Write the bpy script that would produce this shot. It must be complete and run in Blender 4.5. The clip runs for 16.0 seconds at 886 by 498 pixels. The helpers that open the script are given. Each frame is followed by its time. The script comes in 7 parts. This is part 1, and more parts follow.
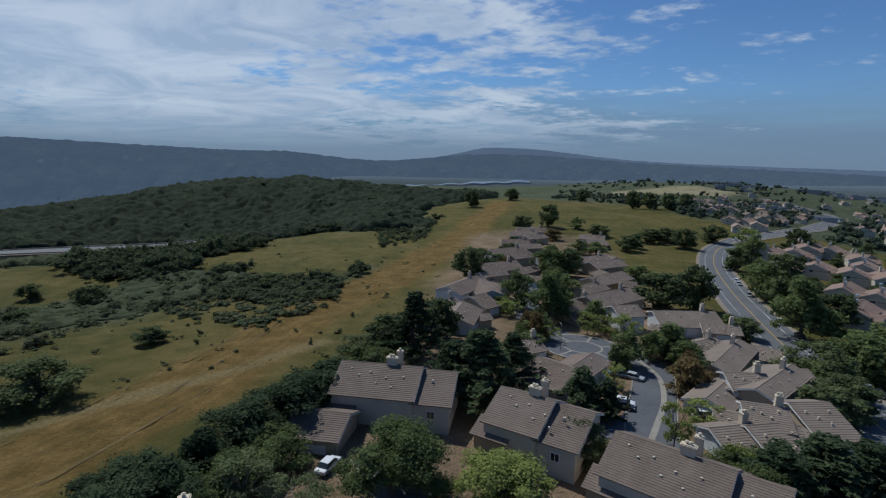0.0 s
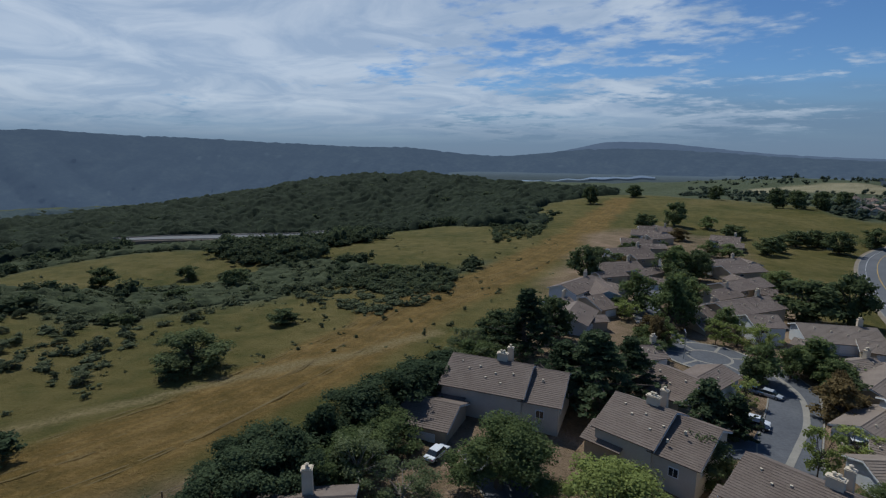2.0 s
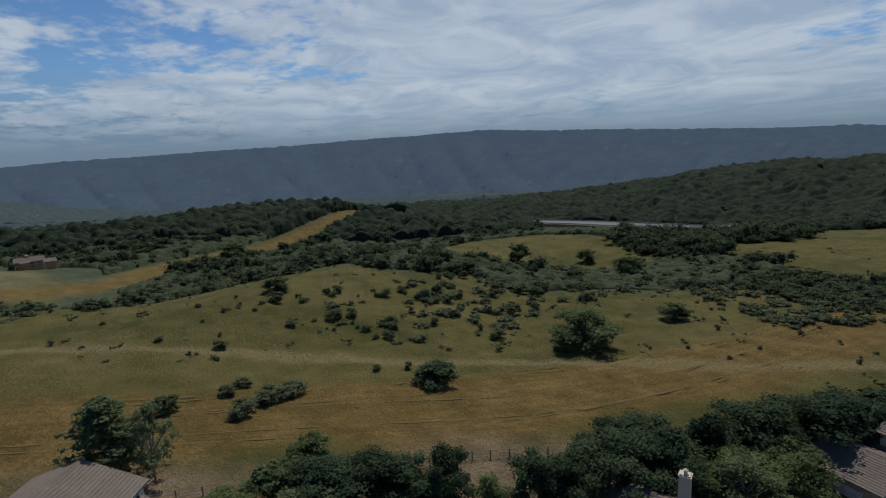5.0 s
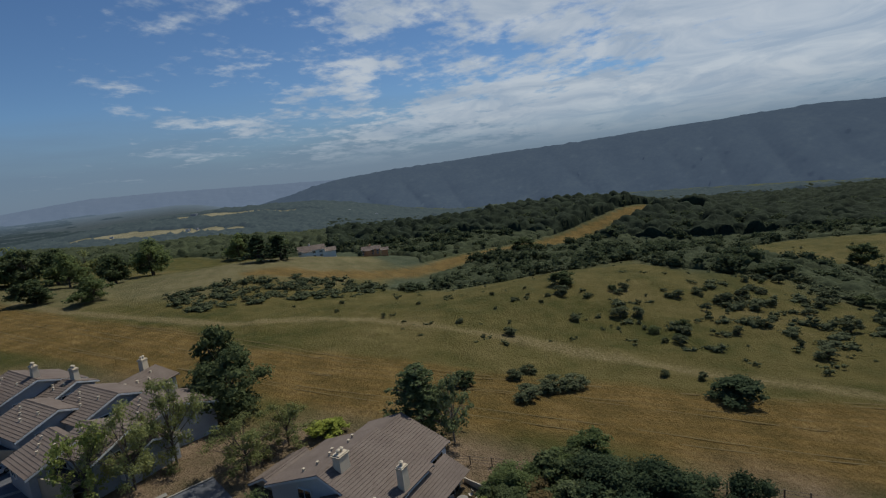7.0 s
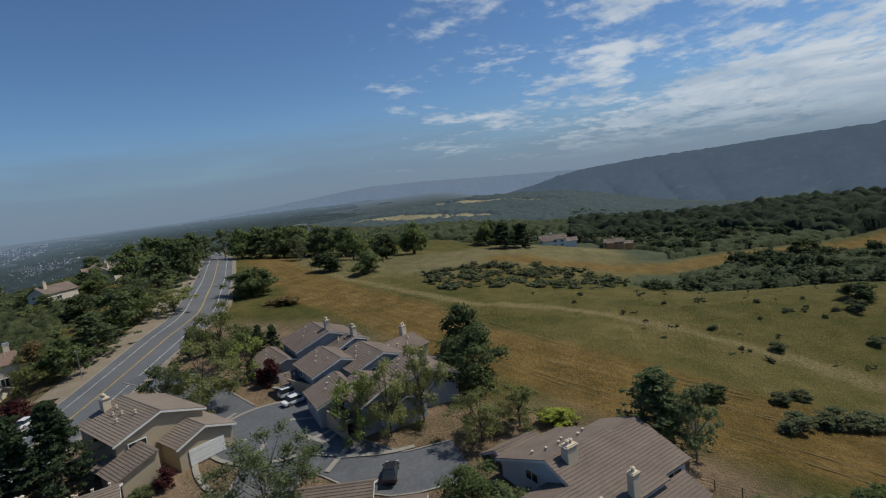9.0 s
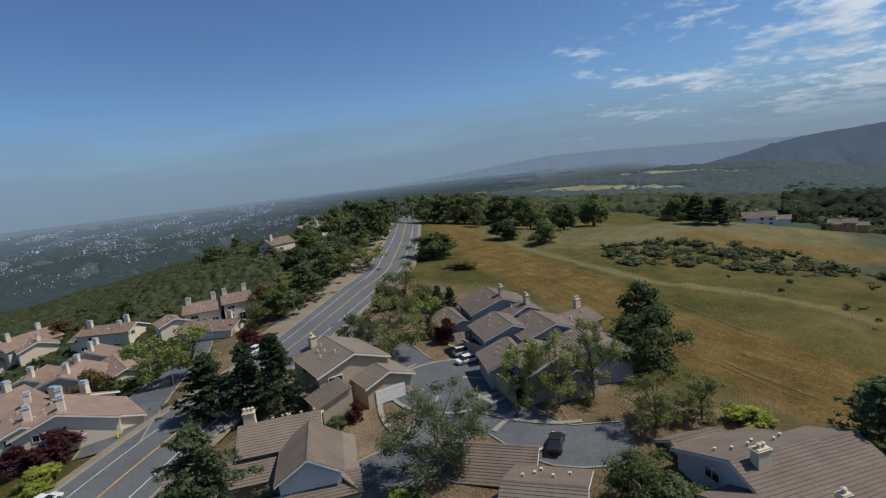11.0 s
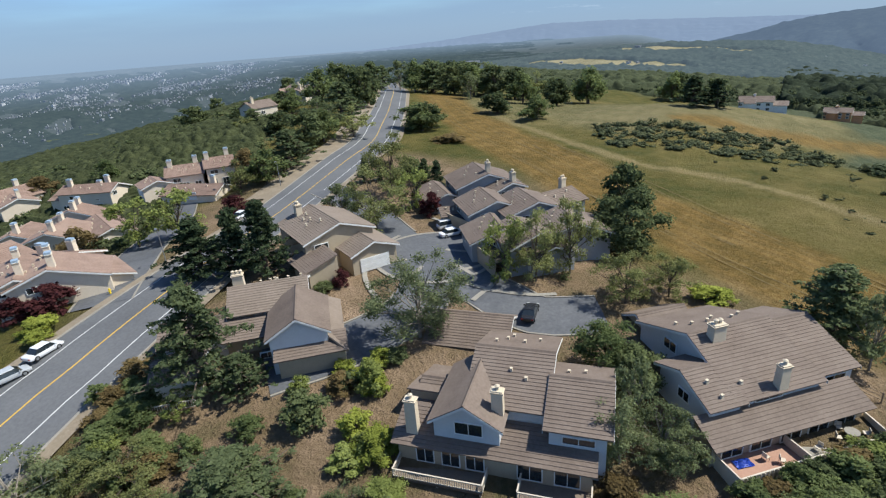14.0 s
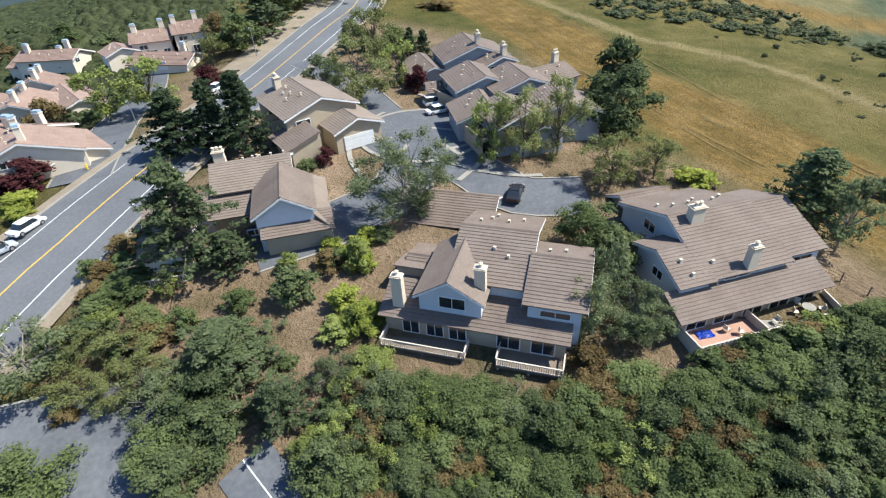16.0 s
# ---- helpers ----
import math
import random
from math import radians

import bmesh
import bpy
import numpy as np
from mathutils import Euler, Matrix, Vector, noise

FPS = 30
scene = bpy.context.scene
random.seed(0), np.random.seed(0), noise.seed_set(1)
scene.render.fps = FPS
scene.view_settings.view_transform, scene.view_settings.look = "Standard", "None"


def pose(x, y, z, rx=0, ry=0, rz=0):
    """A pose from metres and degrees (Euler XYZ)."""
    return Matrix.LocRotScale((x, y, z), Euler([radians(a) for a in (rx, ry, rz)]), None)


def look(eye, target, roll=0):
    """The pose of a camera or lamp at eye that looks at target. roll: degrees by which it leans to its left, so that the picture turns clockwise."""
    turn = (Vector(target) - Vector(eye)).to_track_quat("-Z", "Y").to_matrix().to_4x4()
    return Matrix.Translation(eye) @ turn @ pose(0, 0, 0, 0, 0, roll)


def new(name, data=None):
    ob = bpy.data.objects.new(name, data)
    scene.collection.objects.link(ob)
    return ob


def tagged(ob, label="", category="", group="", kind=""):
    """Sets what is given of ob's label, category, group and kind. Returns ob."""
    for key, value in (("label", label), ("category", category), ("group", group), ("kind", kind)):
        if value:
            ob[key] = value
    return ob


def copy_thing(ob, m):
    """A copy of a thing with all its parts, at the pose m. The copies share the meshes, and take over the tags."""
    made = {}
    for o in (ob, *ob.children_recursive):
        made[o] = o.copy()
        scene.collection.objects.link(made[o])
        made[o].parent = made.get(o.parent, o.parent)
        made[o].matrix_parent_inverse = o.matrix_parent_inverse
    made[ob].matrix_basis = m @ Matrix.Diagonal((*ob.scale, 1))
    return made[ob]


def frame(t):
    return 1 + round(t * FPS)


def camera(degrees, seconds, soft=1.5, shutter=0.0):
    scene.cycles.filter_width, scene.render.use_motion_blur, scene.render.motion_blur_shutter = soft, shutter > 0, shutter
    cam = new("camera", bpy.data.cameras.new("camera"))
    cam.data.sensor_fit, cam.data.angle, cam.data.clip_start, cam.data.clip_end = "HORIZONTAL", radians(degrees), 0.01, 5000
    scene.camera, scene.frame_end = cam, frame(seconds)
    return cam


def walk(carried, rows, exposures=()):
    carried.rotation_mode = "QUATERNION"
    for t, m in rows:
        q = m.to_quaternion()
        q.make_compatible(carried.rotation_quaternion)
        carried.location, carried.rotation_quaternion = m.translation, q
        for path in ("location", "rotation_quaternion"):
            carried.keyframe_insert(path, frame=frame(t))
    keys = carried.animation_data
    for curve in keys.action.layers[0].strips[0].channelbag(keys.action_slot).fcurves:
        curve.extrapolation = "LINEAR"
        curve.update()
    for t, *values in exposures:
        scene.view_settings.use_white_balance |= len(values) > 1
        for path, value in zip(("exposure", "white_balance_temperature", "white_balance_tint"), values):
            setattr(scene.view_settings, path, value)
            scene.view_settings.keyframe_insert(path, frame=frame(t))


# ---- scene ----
EYE = (0.0, 0.0, 60.0)
cam = camera(80.31, 16.0, soft=1.25)
ROWS = [
    (0.0, 80.02, -1.00, 0.18),
    (0.5, 79.88, -0.73, 4.56),
    (1.0, 79.71, -0.63, 8.24),
    (1.5, 79.54, -0.61, 10.41),
    (2.0, 79.37, -0.55, 12.67),
    (2.5, 79.18, -0.30, 16.84),
    (3.0, 79.07, -0.10, 22.10),
    (3.5, 78.91, -0.12, 25.29),
    (4.0, 78.78, 0.35, 31.75),
    (4.5, 78.72, 1.30, 42.94),
    (5.0, 78.84, 2.37, 54.21),
    (5.2, 78.94, 2.81, 59.00),
    (7.3, 80.92, 6.60, 87.14),
    (7.5, 81.03, 6.55, 89.01),
    (8.0, 81.48, 6.58, 95.35),
    (8.5, 81.87, 6.68, 101.55),
    (9.0, 82.69, 6.86, 110.72),
    (9.5, 83.93, 6.53, 124.23),
    (9.7, 84.16, 6.27, 127.88),
    (11.8, 78.30, 5.17, 130.14),
    (12.0, 76.64, 4.55, 130.19),
    (12.5, 72.23, 4.63, 129.85),
    (13.0, 68.60, 4.35, 129.72),
    (13.5, 68.03, 4.07, 129.57),
    (14.0, 67.85, 3.76, 129.31),
    (14.5, 66.83, 3.49, 129.00),
    (15.0, 63.62, 3.21, 128.70),
    (15.5, 59.20, 2.85, 128.44),
    (16.0, 54.73, 2.50, 128.23),
]
EXPOSURES = [(0.0, -0.16, 5880, 6), (2.0, -0.2, 5920, 6), (5.0, -0.27, 6250, 6), (7.5, -0.25, 6550, 6), (9.5, 0.05, 6600, 6), (12.0, 0.25, 6450, 6), (13.0, 0.62, 6400, 6), (14.0, 0.85, 6350, 6), (15.0, 1.0, 6280, 6), (16.0, 1.36, 6200, 6)]
walk(cam, [(t, pose(*EYE, rx, ry, rz)) for t, rx, ry, rz in ROWS], EXPOSURES)

# ---- world and sun ----
SUN_AZ, SUN_EL = radians(-42), radians(56)
SUN_DIR = Vector((math.sin(SUN_AZ) * math.cos(SUN_EL), math.cos(SUN_AZ) * math.cos(SUN_EL), math.sin(SUN_EL)))


def make_world():
    world = bpy.data.worlds.new("sky")
    scene.world = world
    world.use_nodes = True
    nt = world.node_tree
    nt.nodes.clear()
    N, L = nt.nodes.new, nt.links.new

    def math_node(op, a, b=None, clamp=False):
        n = N("ShaderNodeMath")
        n.operation, n.use_clamp = op, clamp
        for i, v in enumerate((a, b)):
            if v is None:
                continue
            if isinstance(v, (int, float)):
                n.inputs[i].default_value = v
            else:
                L(v, n.inputs[i])
        return n.outputs[0]

    sky = N("ShaderNodeTexSky")
    sky.sky_type, sky.sun_disc = "NISHITA", False
    sky.sun_elevation, sky.sun_rotation = SUN_EL, SUN_AZ
    sky.altitude, sky.air_density, sky.dust_density, sky.ozone_density = 600, 1.0, 0.4, 3.0
    co = N("ShaderNodeTexCoord")
    sep = N("ShaderNodeSeparateXYZ")
    L(co.outputs["Generated"], sep.inputs[0])
    x, y, z = sep.outputs
    up = math_node("ADD", math_node("MAXIMUM", z, 0.0), 0.12)
    px, py = math_node("DIVIDE", x, up), math_node("DIVIDE", y, up)
    comb = N("ShaderNodeCombineXYZ")
    L(px, comb.inputs[0]), L(py, comb.inputs[1])
    turn = N("ShaderNodeMapping")
    turn.inputs["Rotation"].default_value = (0, 0, radians(32))
    turn.inputs["Scale"].default_value = (1.0, 1.15, 1)
    L(comb.outputs[0], turn.inputs[0])

    def cloud_noise(scale, detail, rough, dist=0.0):
        n = N("ShaderNodeTexNoise")
        n.inputs["Scale"].default_value, n.inputs["Detail"].default_value = scale, detail
        n.inputs["Roughness"].default_value, n.inputs["Distortion"].default_value = rough, dist
        L(turn.outputs[0], n.inputs["Vector"])
        return n.outputs[0]

    big, fine, ripple = cloud_noise(0.42, 3, 0.5), cloud_noise(1.9, 8, 0.58), cloud_noise(9.0, 4, 0.55)
    # the cloud deck lies to the north-west and thins out to the south and east
    toward = math_node("ADD", math_node("MULTIPLY", x, -0.67), math_node("MULTIPLY", y, 0.743))
    cover = math_node("SUBTRACT", math_node("MULTIPLY", toward, 0.44), 0.22)
    v = math_node("ADD", math_node("MULTIPLY", big, 0.7), math_node("MULTIPLY", fine, 0.75))
    v = math_node("ADD", v, math_node("MULTIPLY", ripple, 0.28))
    v = math_node("ADD", v, cover)
    ramp = N("ShaderNodeValToRGB")
    ramp.color_ramp.elements[0].position, ramp.color_ramp.elements[1].position = 0.83, 1.14
    ramp.color_ramp.interpolation = "EASE"
    L(v, ramp.inputs[0])
    dens = math_node("MULTIPLY", math_node("MULTIPLY", ramp.outputs[0], 0.86), math_node("MULTIPLY", math_node("MAXIMUM", math_node("SUBTRACT", z, 0.012), 0.0), 14.0, True))
    # a low grey layer of stratus and haze above the skyline
    low = N("ShaderNodeMapRange")
    low.interpolation_type = "SMOOTHSTEP"
    low.inputs["From Min"].default_value, low.inputs["From Max"].default_value = 0.02, 0.15
    low.inputs["To Min"].default_value, low.inputs["To Max"].default_value = 0.82, 0.0
    flat = N("ShaderNodeMapping")
    flat.inputs["Scale"].default_value = (3.0, 3.0, 26.0)
    L(co.outputs["Generated"], flat.inputs[0])
    bank = N("ShaderNodeTexNoise")
    bank.inputs["Scale"].default_value, bank.inputs["Detail"].default_value = 1.0, 5
    L(flat.outputs[0], bank.inputs["Vector"])
    L(math_node("ADD", z, math_node("MULTIPLY", math_node("SUBTRACT", bank.outputs[0], 0.5), 0.10)), low.inputs[0])
    mix_haze = N("ShaderNodeMix")
    mix_haze.data_type = "RGBA"
    L(low.outputs[0], mix_haze.inputs[0])
    deep = N("ShaderNodeMix")
    deep.data_type, deep.blend_type = "RGBA", "MULTIPLY"
    deep.inputs[0].default_value = 1.0
    deep.inputs[7].default_value = (0.64, 0.80, 1.0, 1)
    L(sky.outputs[0], deep.inputs[6])
    L(deep.outputs[2], mix_haze.inputs[6])
    mix_haze.inputs[7].default_value = (1.85, 2.6, 3.9, 1)
    mix_cloud = N("ShaderNodeMix")
    mix_cloud.data_type = "RGBA"
    L(dens, mix_cloud.inputs[0])
    L(mix_haze.outputs[2], mix_cloud.inputs[6])
    lit = N("ShaderNodeValToRGB")
    lit.color_ramp.elements[0].position, lit.color_ramp.elements[0].color = 0.40, (0.66, 0.73, 0.82, 1)
    lit.color_ramp.elements[1].position, lit.color_ramp.elements[1].color = 0.62, (1.0, 1.0, 1.0, 1)
    L(cloud_noise(1.3, 6, 0.6, 0.8), lit.inputs[0])
    shade = N("ShaderNodeMix")
    shade.data_type, shade.blend_type = "RGBA", "MULTIPLY"
    shade.inputs[0].default_value = 1.0
    L(lit.outputs[0], shade.inputs[6])
    shade.inputs[7].default_value = (7.2, 7.7, 8.5, 1)
    L(shade.outputs[2], mix_cloud.inputs[7])
    bg, out = N("ShaderNodeBackground"), N("ShaderNodeOutputWorld")
    bg.inputs[1].default_value = 0.085
    L(mix_cloud.outputs[2], bg.inputs[0])
    L(bg.outputs[0], out.inputs[0])


make_world()
sun = new("sun", bpy.data.lights.new("sun", "SUN"))
sun.data.energy, sun.data.angle, sun.data.color = 3.5, radians(0.6), (1.0, 0.95, 0.87)
sun.matrix_world = look(SUN_DIR * 100, (0, 0, 0))

# ---- materials ----
MATS = {}


def mat(name, stops, scale=1.0, fine=8.0, rough=0.85, bump=0.15, spread=0.25, rand=0.0, metal=0.0, spec=0.3, mix=0.5, dist=0.05):
    """A surface of broad and fine mottling: stops are the colours from dark to light."""
    if name in MATS:
        return MATS[name]
    m = bpy.data.materials.new(name)
    m.use_nodes = True
    nt = m.node_tree
    N, L = nt.nodes.new, nt.links.new
    bsdf = nt.nodes["Principled BSDF"]
    bsdf.inputs["Roughness"].default_value, bsdf.inputs["Metallic"].default_value = rough, metal
    bsdf.inputs["Specular IOR Level"].default_value = spec
    geo = N("ShaderNodeNewGeometry")
    a, b = N("ShaderNodeTexNoise"), N("ShaderNodeTexNoise")
    for n, s, d in ((a, scale, 3), (b, fine, 5)):
        n.inputs["Scale"].default_value, n.inputs["Detail"].default_value = s, d
        n.inputs["Roughness"].default_value = 0.6
        L(geo.outputs["Position"], n.inputs["Vector"])
    mx = N("ShaderNodeMix")
    mx.inputs[0].default_value = mix
    L(a.outputs[0], mx.inputs[2]), L(b.outputs[0], mx.inputs[3])
    val = mx.outputs[0]
    if rand:
        info, k = N("ShaderNodeObjectInfo"), N("ShaderNodeMath")
        isl = N("ShaderNodeMath")
        isl.operation = "ADD"
        L(info.outputs["Random"], isl.inputs[0]), L(geo.outputs["Random Per Island"], isl.inputs[1])
        k.operation, k.inputs[1].default_value, k.inputs[2].default_value = "MULTIPLY_ADD", rand * 0.5, -rand * 0.5
        L(isl.outputs[0], k.inputs[0])
        s = N("ShaderNodeMath")
        L(val, s.inputs[0]), L(k.outputs[0], s.inputs[1])
        val = s.outputs[0]
    ramp = N("ShaderNodeValToRGB")
    els = ramp.color_ramp.elements
    while len(els) < len(stops):
        els.new(0.5)
    for i, c in enumerate(stops):
        els[i].position = 0.5 - spread + 2 * spread * i / max(1, len(stops) - 1)
        els[i].color = (*c, 1)
    L(val, ramp.inputs[0]), L(ramp.outputs[0], bsdf.inputs["Base Color"])
    if bump:
        bp = N("ShaderNodeBump")
        bp.inputs["Strength"].default_value, bp.inputs["Distance"].default_value = bump, dist
        L(b.outputs[0], bp.inputs["Height"]), L(bp.outputs[0], bsdf.inputs["Normal"])
    MATS[name] = m
    return m


def leafy(name, dark, light, trans=0.25, spread=0.3):
    """Leaves: colour varies from tree to tree and leaf to leaf, and some light comes through."""
    m = mat(name, [dark, tuple((p + q) / 2 for p, q in zip(dark, light)), light], 0.5, 3.0, 0.85, 0, spread, rand=0.75, spec=0.06)
    nt = m.node_tree
    N, L = nt.nodes.new, nt.links.new
    bsdf, out = nt.nodes["Principled BSDF"], nt.nodes["Material Output"]
    tr, mx = N("ShaderNodeBsdfTranslucent"), N("ShaderNodeMixShader")
    col = bsdf.inputs["Base Color"].links[0].from_socket
    L(col, tr.inputs[0])
    mx.inputs[0].default_value = trans
    L(bsdf.outputs[0], mx.inputs[1]), L(tr.outputs[0], mx.inputs[2]), L(mx.outputs[0], out.inputs[0])
    return m


ASPHALT = mat("asphalt", [(0.078, 0.08, 0.085), (0.115, 0.118, 0.124), (0.15, 0.152, 0.157)], 0.12, 2.5, 0.9, 0.1)
COURT = mat("court_asphalt", [(0.06, 0.063, 0.071), (0.1, 0.104, 0.113), (0.15, 0.152, 0.16)], 0.18, 2.0, 0.88, 0.1)
CONCRETE = mat("concrete", [(0.18, 0.165, 0.14), (0.26, 0.24, 0.205), (0.34, 0.315, 0.27)], 0.3, 3.0, 0.9, 0.1)
WHITE_LINE = mat("white_paint_line", [(0.5, 0.5, 0.49), (0.68, 0.68, 0.66)], 0.8, 6, 0.7, 0)
SHOULDER = mat("tan_shoulder", [(0.15, 0.12, 0.085), (0.22, 0.18, 0.13), (0.30, 0.25, 0.19)], 0.3, 3.0, 0.95, 0.2)
TRACK_SOIL = mat("track_soil", [(0.1, 0.078, 0.03), (0.14, 0.102, 0.04), (0.18, 0.132, 0.056)], 0.3, 3.0, 0.95, 0.2)
COURT_PALE = mat("pale_asphalt", [(0.13, 0.13, 0.13), (0.19, 0.19, 0.188)], 0.1, 2.0, 0.9, 0.1)
YELLOW_LINE = mat("yellow_paint_line", [(0.48, 0.30, 0.05), (0.62, 0.40, 0.08)], 0.8, 6, 0.7, 0)
ROOF = mat("roof_tile", [(0.108, 0.081, 0.065), (0.162, 0.125, 0.101), (0.212, 0.169, 0.139)], 0.35, 3.5, 0.85, 0.3, rand=0.25)
ROOF_TAN = mat("roof_tan", [(0.155, 0.122, 0.096), (0.21, 0.168, 0.135), (0.26, 0.212, 0.175)], 0.3, 3.0, 0.88, 0.25, rand=0.2)
ROOF_CLAY = mat("roof_clay", [(0.17, 0.115, 0.09), (0.25, 0.172, 0.135), (0.33, 0.24, 0.19)], 0.5, 4.0, 0.85, 0.3, rand=0.3)
ROOF_FAR = mat("roof_weathered", [(0.115, 0.086, 0.069), (0.175, 0.135, 0.110), (0.235, 0.188, 0.155)], 0.25, 2.0, 0.88, 0.2, rand=0.4)
WALL_BLUE = mat("wall_grey_blue", [(0.47, 0.485, 0.49), (0.57, 0.585, 0.59)], 0.6, 5, 0.85, 0.05, rand=0.15)
WALL_TAN = mat("wall_tan", [(0.33, 0.27, 0.19), (0.43, 0.355, 0.255)], 0.6, 5, 0.9, 0.05, rand=0.15)
WALL_CREAM = mat("wall_cream", [(0.46, 0.40, 0.32), (0.58, 0.52, 0.43)], 0.6, 5, 0.9, 0.05, rand=0.12)
TRIM = mat("white_trim", [(0.58, 0.58, 0.56), (0.74, 0.74, 0.72)], 1, 6, 0.7, 0)
CHIMNEY = mat("cream_stucco", [(0.50, 0.42, 0.31), (0.63, 0.54, 0.41)], 1, 6, 0.9, 0.1)
CAPBLUE = mat("sheet_metal_cap", [(0.30, 0.40, 0.50), (0.45, 0.55, 0.64)], 1, 6, 0.4, 0, metal=0.3)
DECK = mat("deck_boards", [(0.30, 0.17, 0.12), (0.42, 0.26, 0.19)], 1, 6, 0.85, 0.1)
WOOD = mat("weathered_wood", [(0.13, 0.10, 0.075), (0.24, 0.19, 0.145)], 1, 8, 0.9, 0.2)
STEEL = mat("galvanised_steel", [(0.30, 0.31, 0.32), (0.42, 0.43, 0.44)], 1, 6, 0.45, 0, metal=0.8)
BARK = mat("bark", [(0.06, 0.045, 0.033), (0.14, 0.11, 0.085)], 1.5, 9, 0.95, 0.4)
PALE_BARK = mat("pale_bark", [(0.15, 0.13, 0.105), (0.27, 0.24, 0.20)], 1.5, 9, 0.9, 0.3)
DARK_FELT = mat("roof_felt", [(0.03, 0.03, 0.033), (0.055, 0.055, 0.06)], 0.5, 4, 0.95, 0.1)
WALL_GREY = mat("wall_grey_boards", [(0.27, 0.285, 0.29), (0.36, 0.372, 0.375)], 0.6, 5, 0.88, 0.05, rand=0.15)
WALL_STUCCO = mat("wall_pale_stucco", [(0.58, 0.49, 0.38), (0.70, 0.61, 0.49)], 0.6, 5, 0.9, 0.05, rand=0.1)
GLASS = mat("window_glass", [(0.012, 0.016, 0.018), (0.03, 0.037, 0.04)], 0.4, 2, 0.06, 0, spec=0.8)
LEAF_OAK = leafy("leaf_oak", (0.052, 0.071, 0.033), (0.160, 0.188, 0.082), 0.38)
LEAF_PINE = leafy("leaf_pine", (0.066, 0.090, 0.046), (0.192, 0.230, 0.110), 0.5)
LEAF_DARK = leafy("leaf_dark_pine", (0.032, 0.05, 0.026), (0.095, 0.124, 0.062), 0.35)
LEAF_GREEN = leafy("leaf_green", (0.085, 0.115, 0.046), (0.225, 0.268, 0.108), 0.52)
LEAF_OLIVE = leafy("leaf_olive", (0.145, 0.16, 0.062), (0.33, 0.345, 0.14), 0.52)
LEAF_SPRING = leafy("leaf_spring", (0.140, 0.170, 0.048), (0.330, 0.370, 0.118), 0.42)
LEAF_YELLOW = leafy("leaf_yellow", (0.170, 0.200, 0.040), (0.360, 0.390, 0.080), 0.35)
LEAF_GREY = leafy("leaf_grey", (0.102, 0.126, 0.060), (0.250, 0.284, 0.143), 0.52)
LEAF_RED = leafy("leaf_red", (0.035, 0.012, 0.014), (0.100, 0.035, 0.035), 0.25)
LEAF_RUST = leafy("leaf_rust", (0.102, 0.074, 0.034), (0.240, 0.180, 0.082), 0.45)
SCRUB = leafy("leaf_scrub", (0.066, 0.078, 0.04), (0.15, 0.165, 0.088), 0.25)
# Suburb leaves are lighter and bluer, with distance haze put into the colour.
SUBURB_LEAF = leafy("leaf_suburb_hazed", (0.058, 0.075, 0.052), (0.145, 0.170, 0.110), 0.3)
BRUSH = leafy("leaf_brush", (0.05, 0.066, 0.03), (0.125, 0.148, 0.066), 0.3)
FOREST = leafy("leaf_forest", (0.04, 0.055, 0.03), (0.118, 0.14, 0.072), 0.45)



def woods(name, dark, light, scale):
    """Crowns seen from afar: leafy mottling at two sizes with a rough relief."""
    m = mat(name, [dark, tuple((p + q) / 2 for p, q in zip(dark, light)), light], scale, scale * 9, 0.9, 0.8, 0.16, spec=0.05, dist=0.4)
    return m


WOODS = woods("woods_oak", (0.007, 0.012, 0.008), (0.042, 0.054, 0.031), 0.09)
GULLY_BRUSH = woods("woods_scrub", (0.026, 0.034, 0.018), (0.082, 0.094, 0.050), 0.2)
HILL_BRUSH = woods("woods_brush", (0.007, 0.012, 0.005), (0.085, 0.096, 0.045), 0.3)

# ---- the land ----
BASE = -94.5
# broad swells of the land: x, y, spread, height
NEAR_HILLS = [
    (12, -18, 51, -47.5), (-43, -54, 66, 72.4), (71, 2, 50, 24.5), (83, 17, 54, -10.5),
    (-67, -56, 50, -20.9), (-67, -57, 50, -20.9), (-122, 19, 50, -22.7), (-40, -127, 51, -24.1),
    (-138, 10, 153, 16.7), (68, -122, 50, -5.9), (-135, 59, 64, -13.7), (-161, 30, 50, 35.7),
    (-156, -54, 50, -3.4), (-97, 162, 98, -4.9), (-165, -112, 50, -4.1), (-75, -185, 50, 12.5),
    (-208, 17, 50, -16.8), (-209, 8, 50, -16.3), (-161, 184, 50, -15.8), (-242, -35, 50, 17.8),
    (-200, 170, 75, 14.7), (131, 275, 961, 35.1), (-184, -256, 63, 12.2),
]
FAR_HILLS = [
    (-322, -54, 65, -12.6), (-312, 153, 70, -26.9), (200, 331, 143, -8.7), (134, 406, 216, 12.0),
    (-348, -269, 362, 15.0), (11, -487, 122, -19.9), (-450, 194, 98, 30.5), (-503, 26, 130, 2.5),
    (-427, -333, 250, 15.5), (231, 491, 955, 33.1), (272, -550, 584, 26.0), (-298, 544, 124, -25.7),
    (-232, 582, 125, -27.6), (-531, 368, 143, -23.4), (-517, -515, 275, 17.7), (-272, 826, 213, 47.1),
    (666, 651, 193, -32.7), (-937, 91, 297, -15.2), (70, 1099, 226, -49.5), (479, 1178, 419, 56.9),
    (-1080, 1049, 441, -40.0), (-1675, -615, 404, 46.5), (-2476, 548, 1840, 40.4),
]


def blend(a, lo, hi):
    t = np.clip((a - lo) / (hi - lo), 0, 1)
    return t * t * (3 - 2 * t)


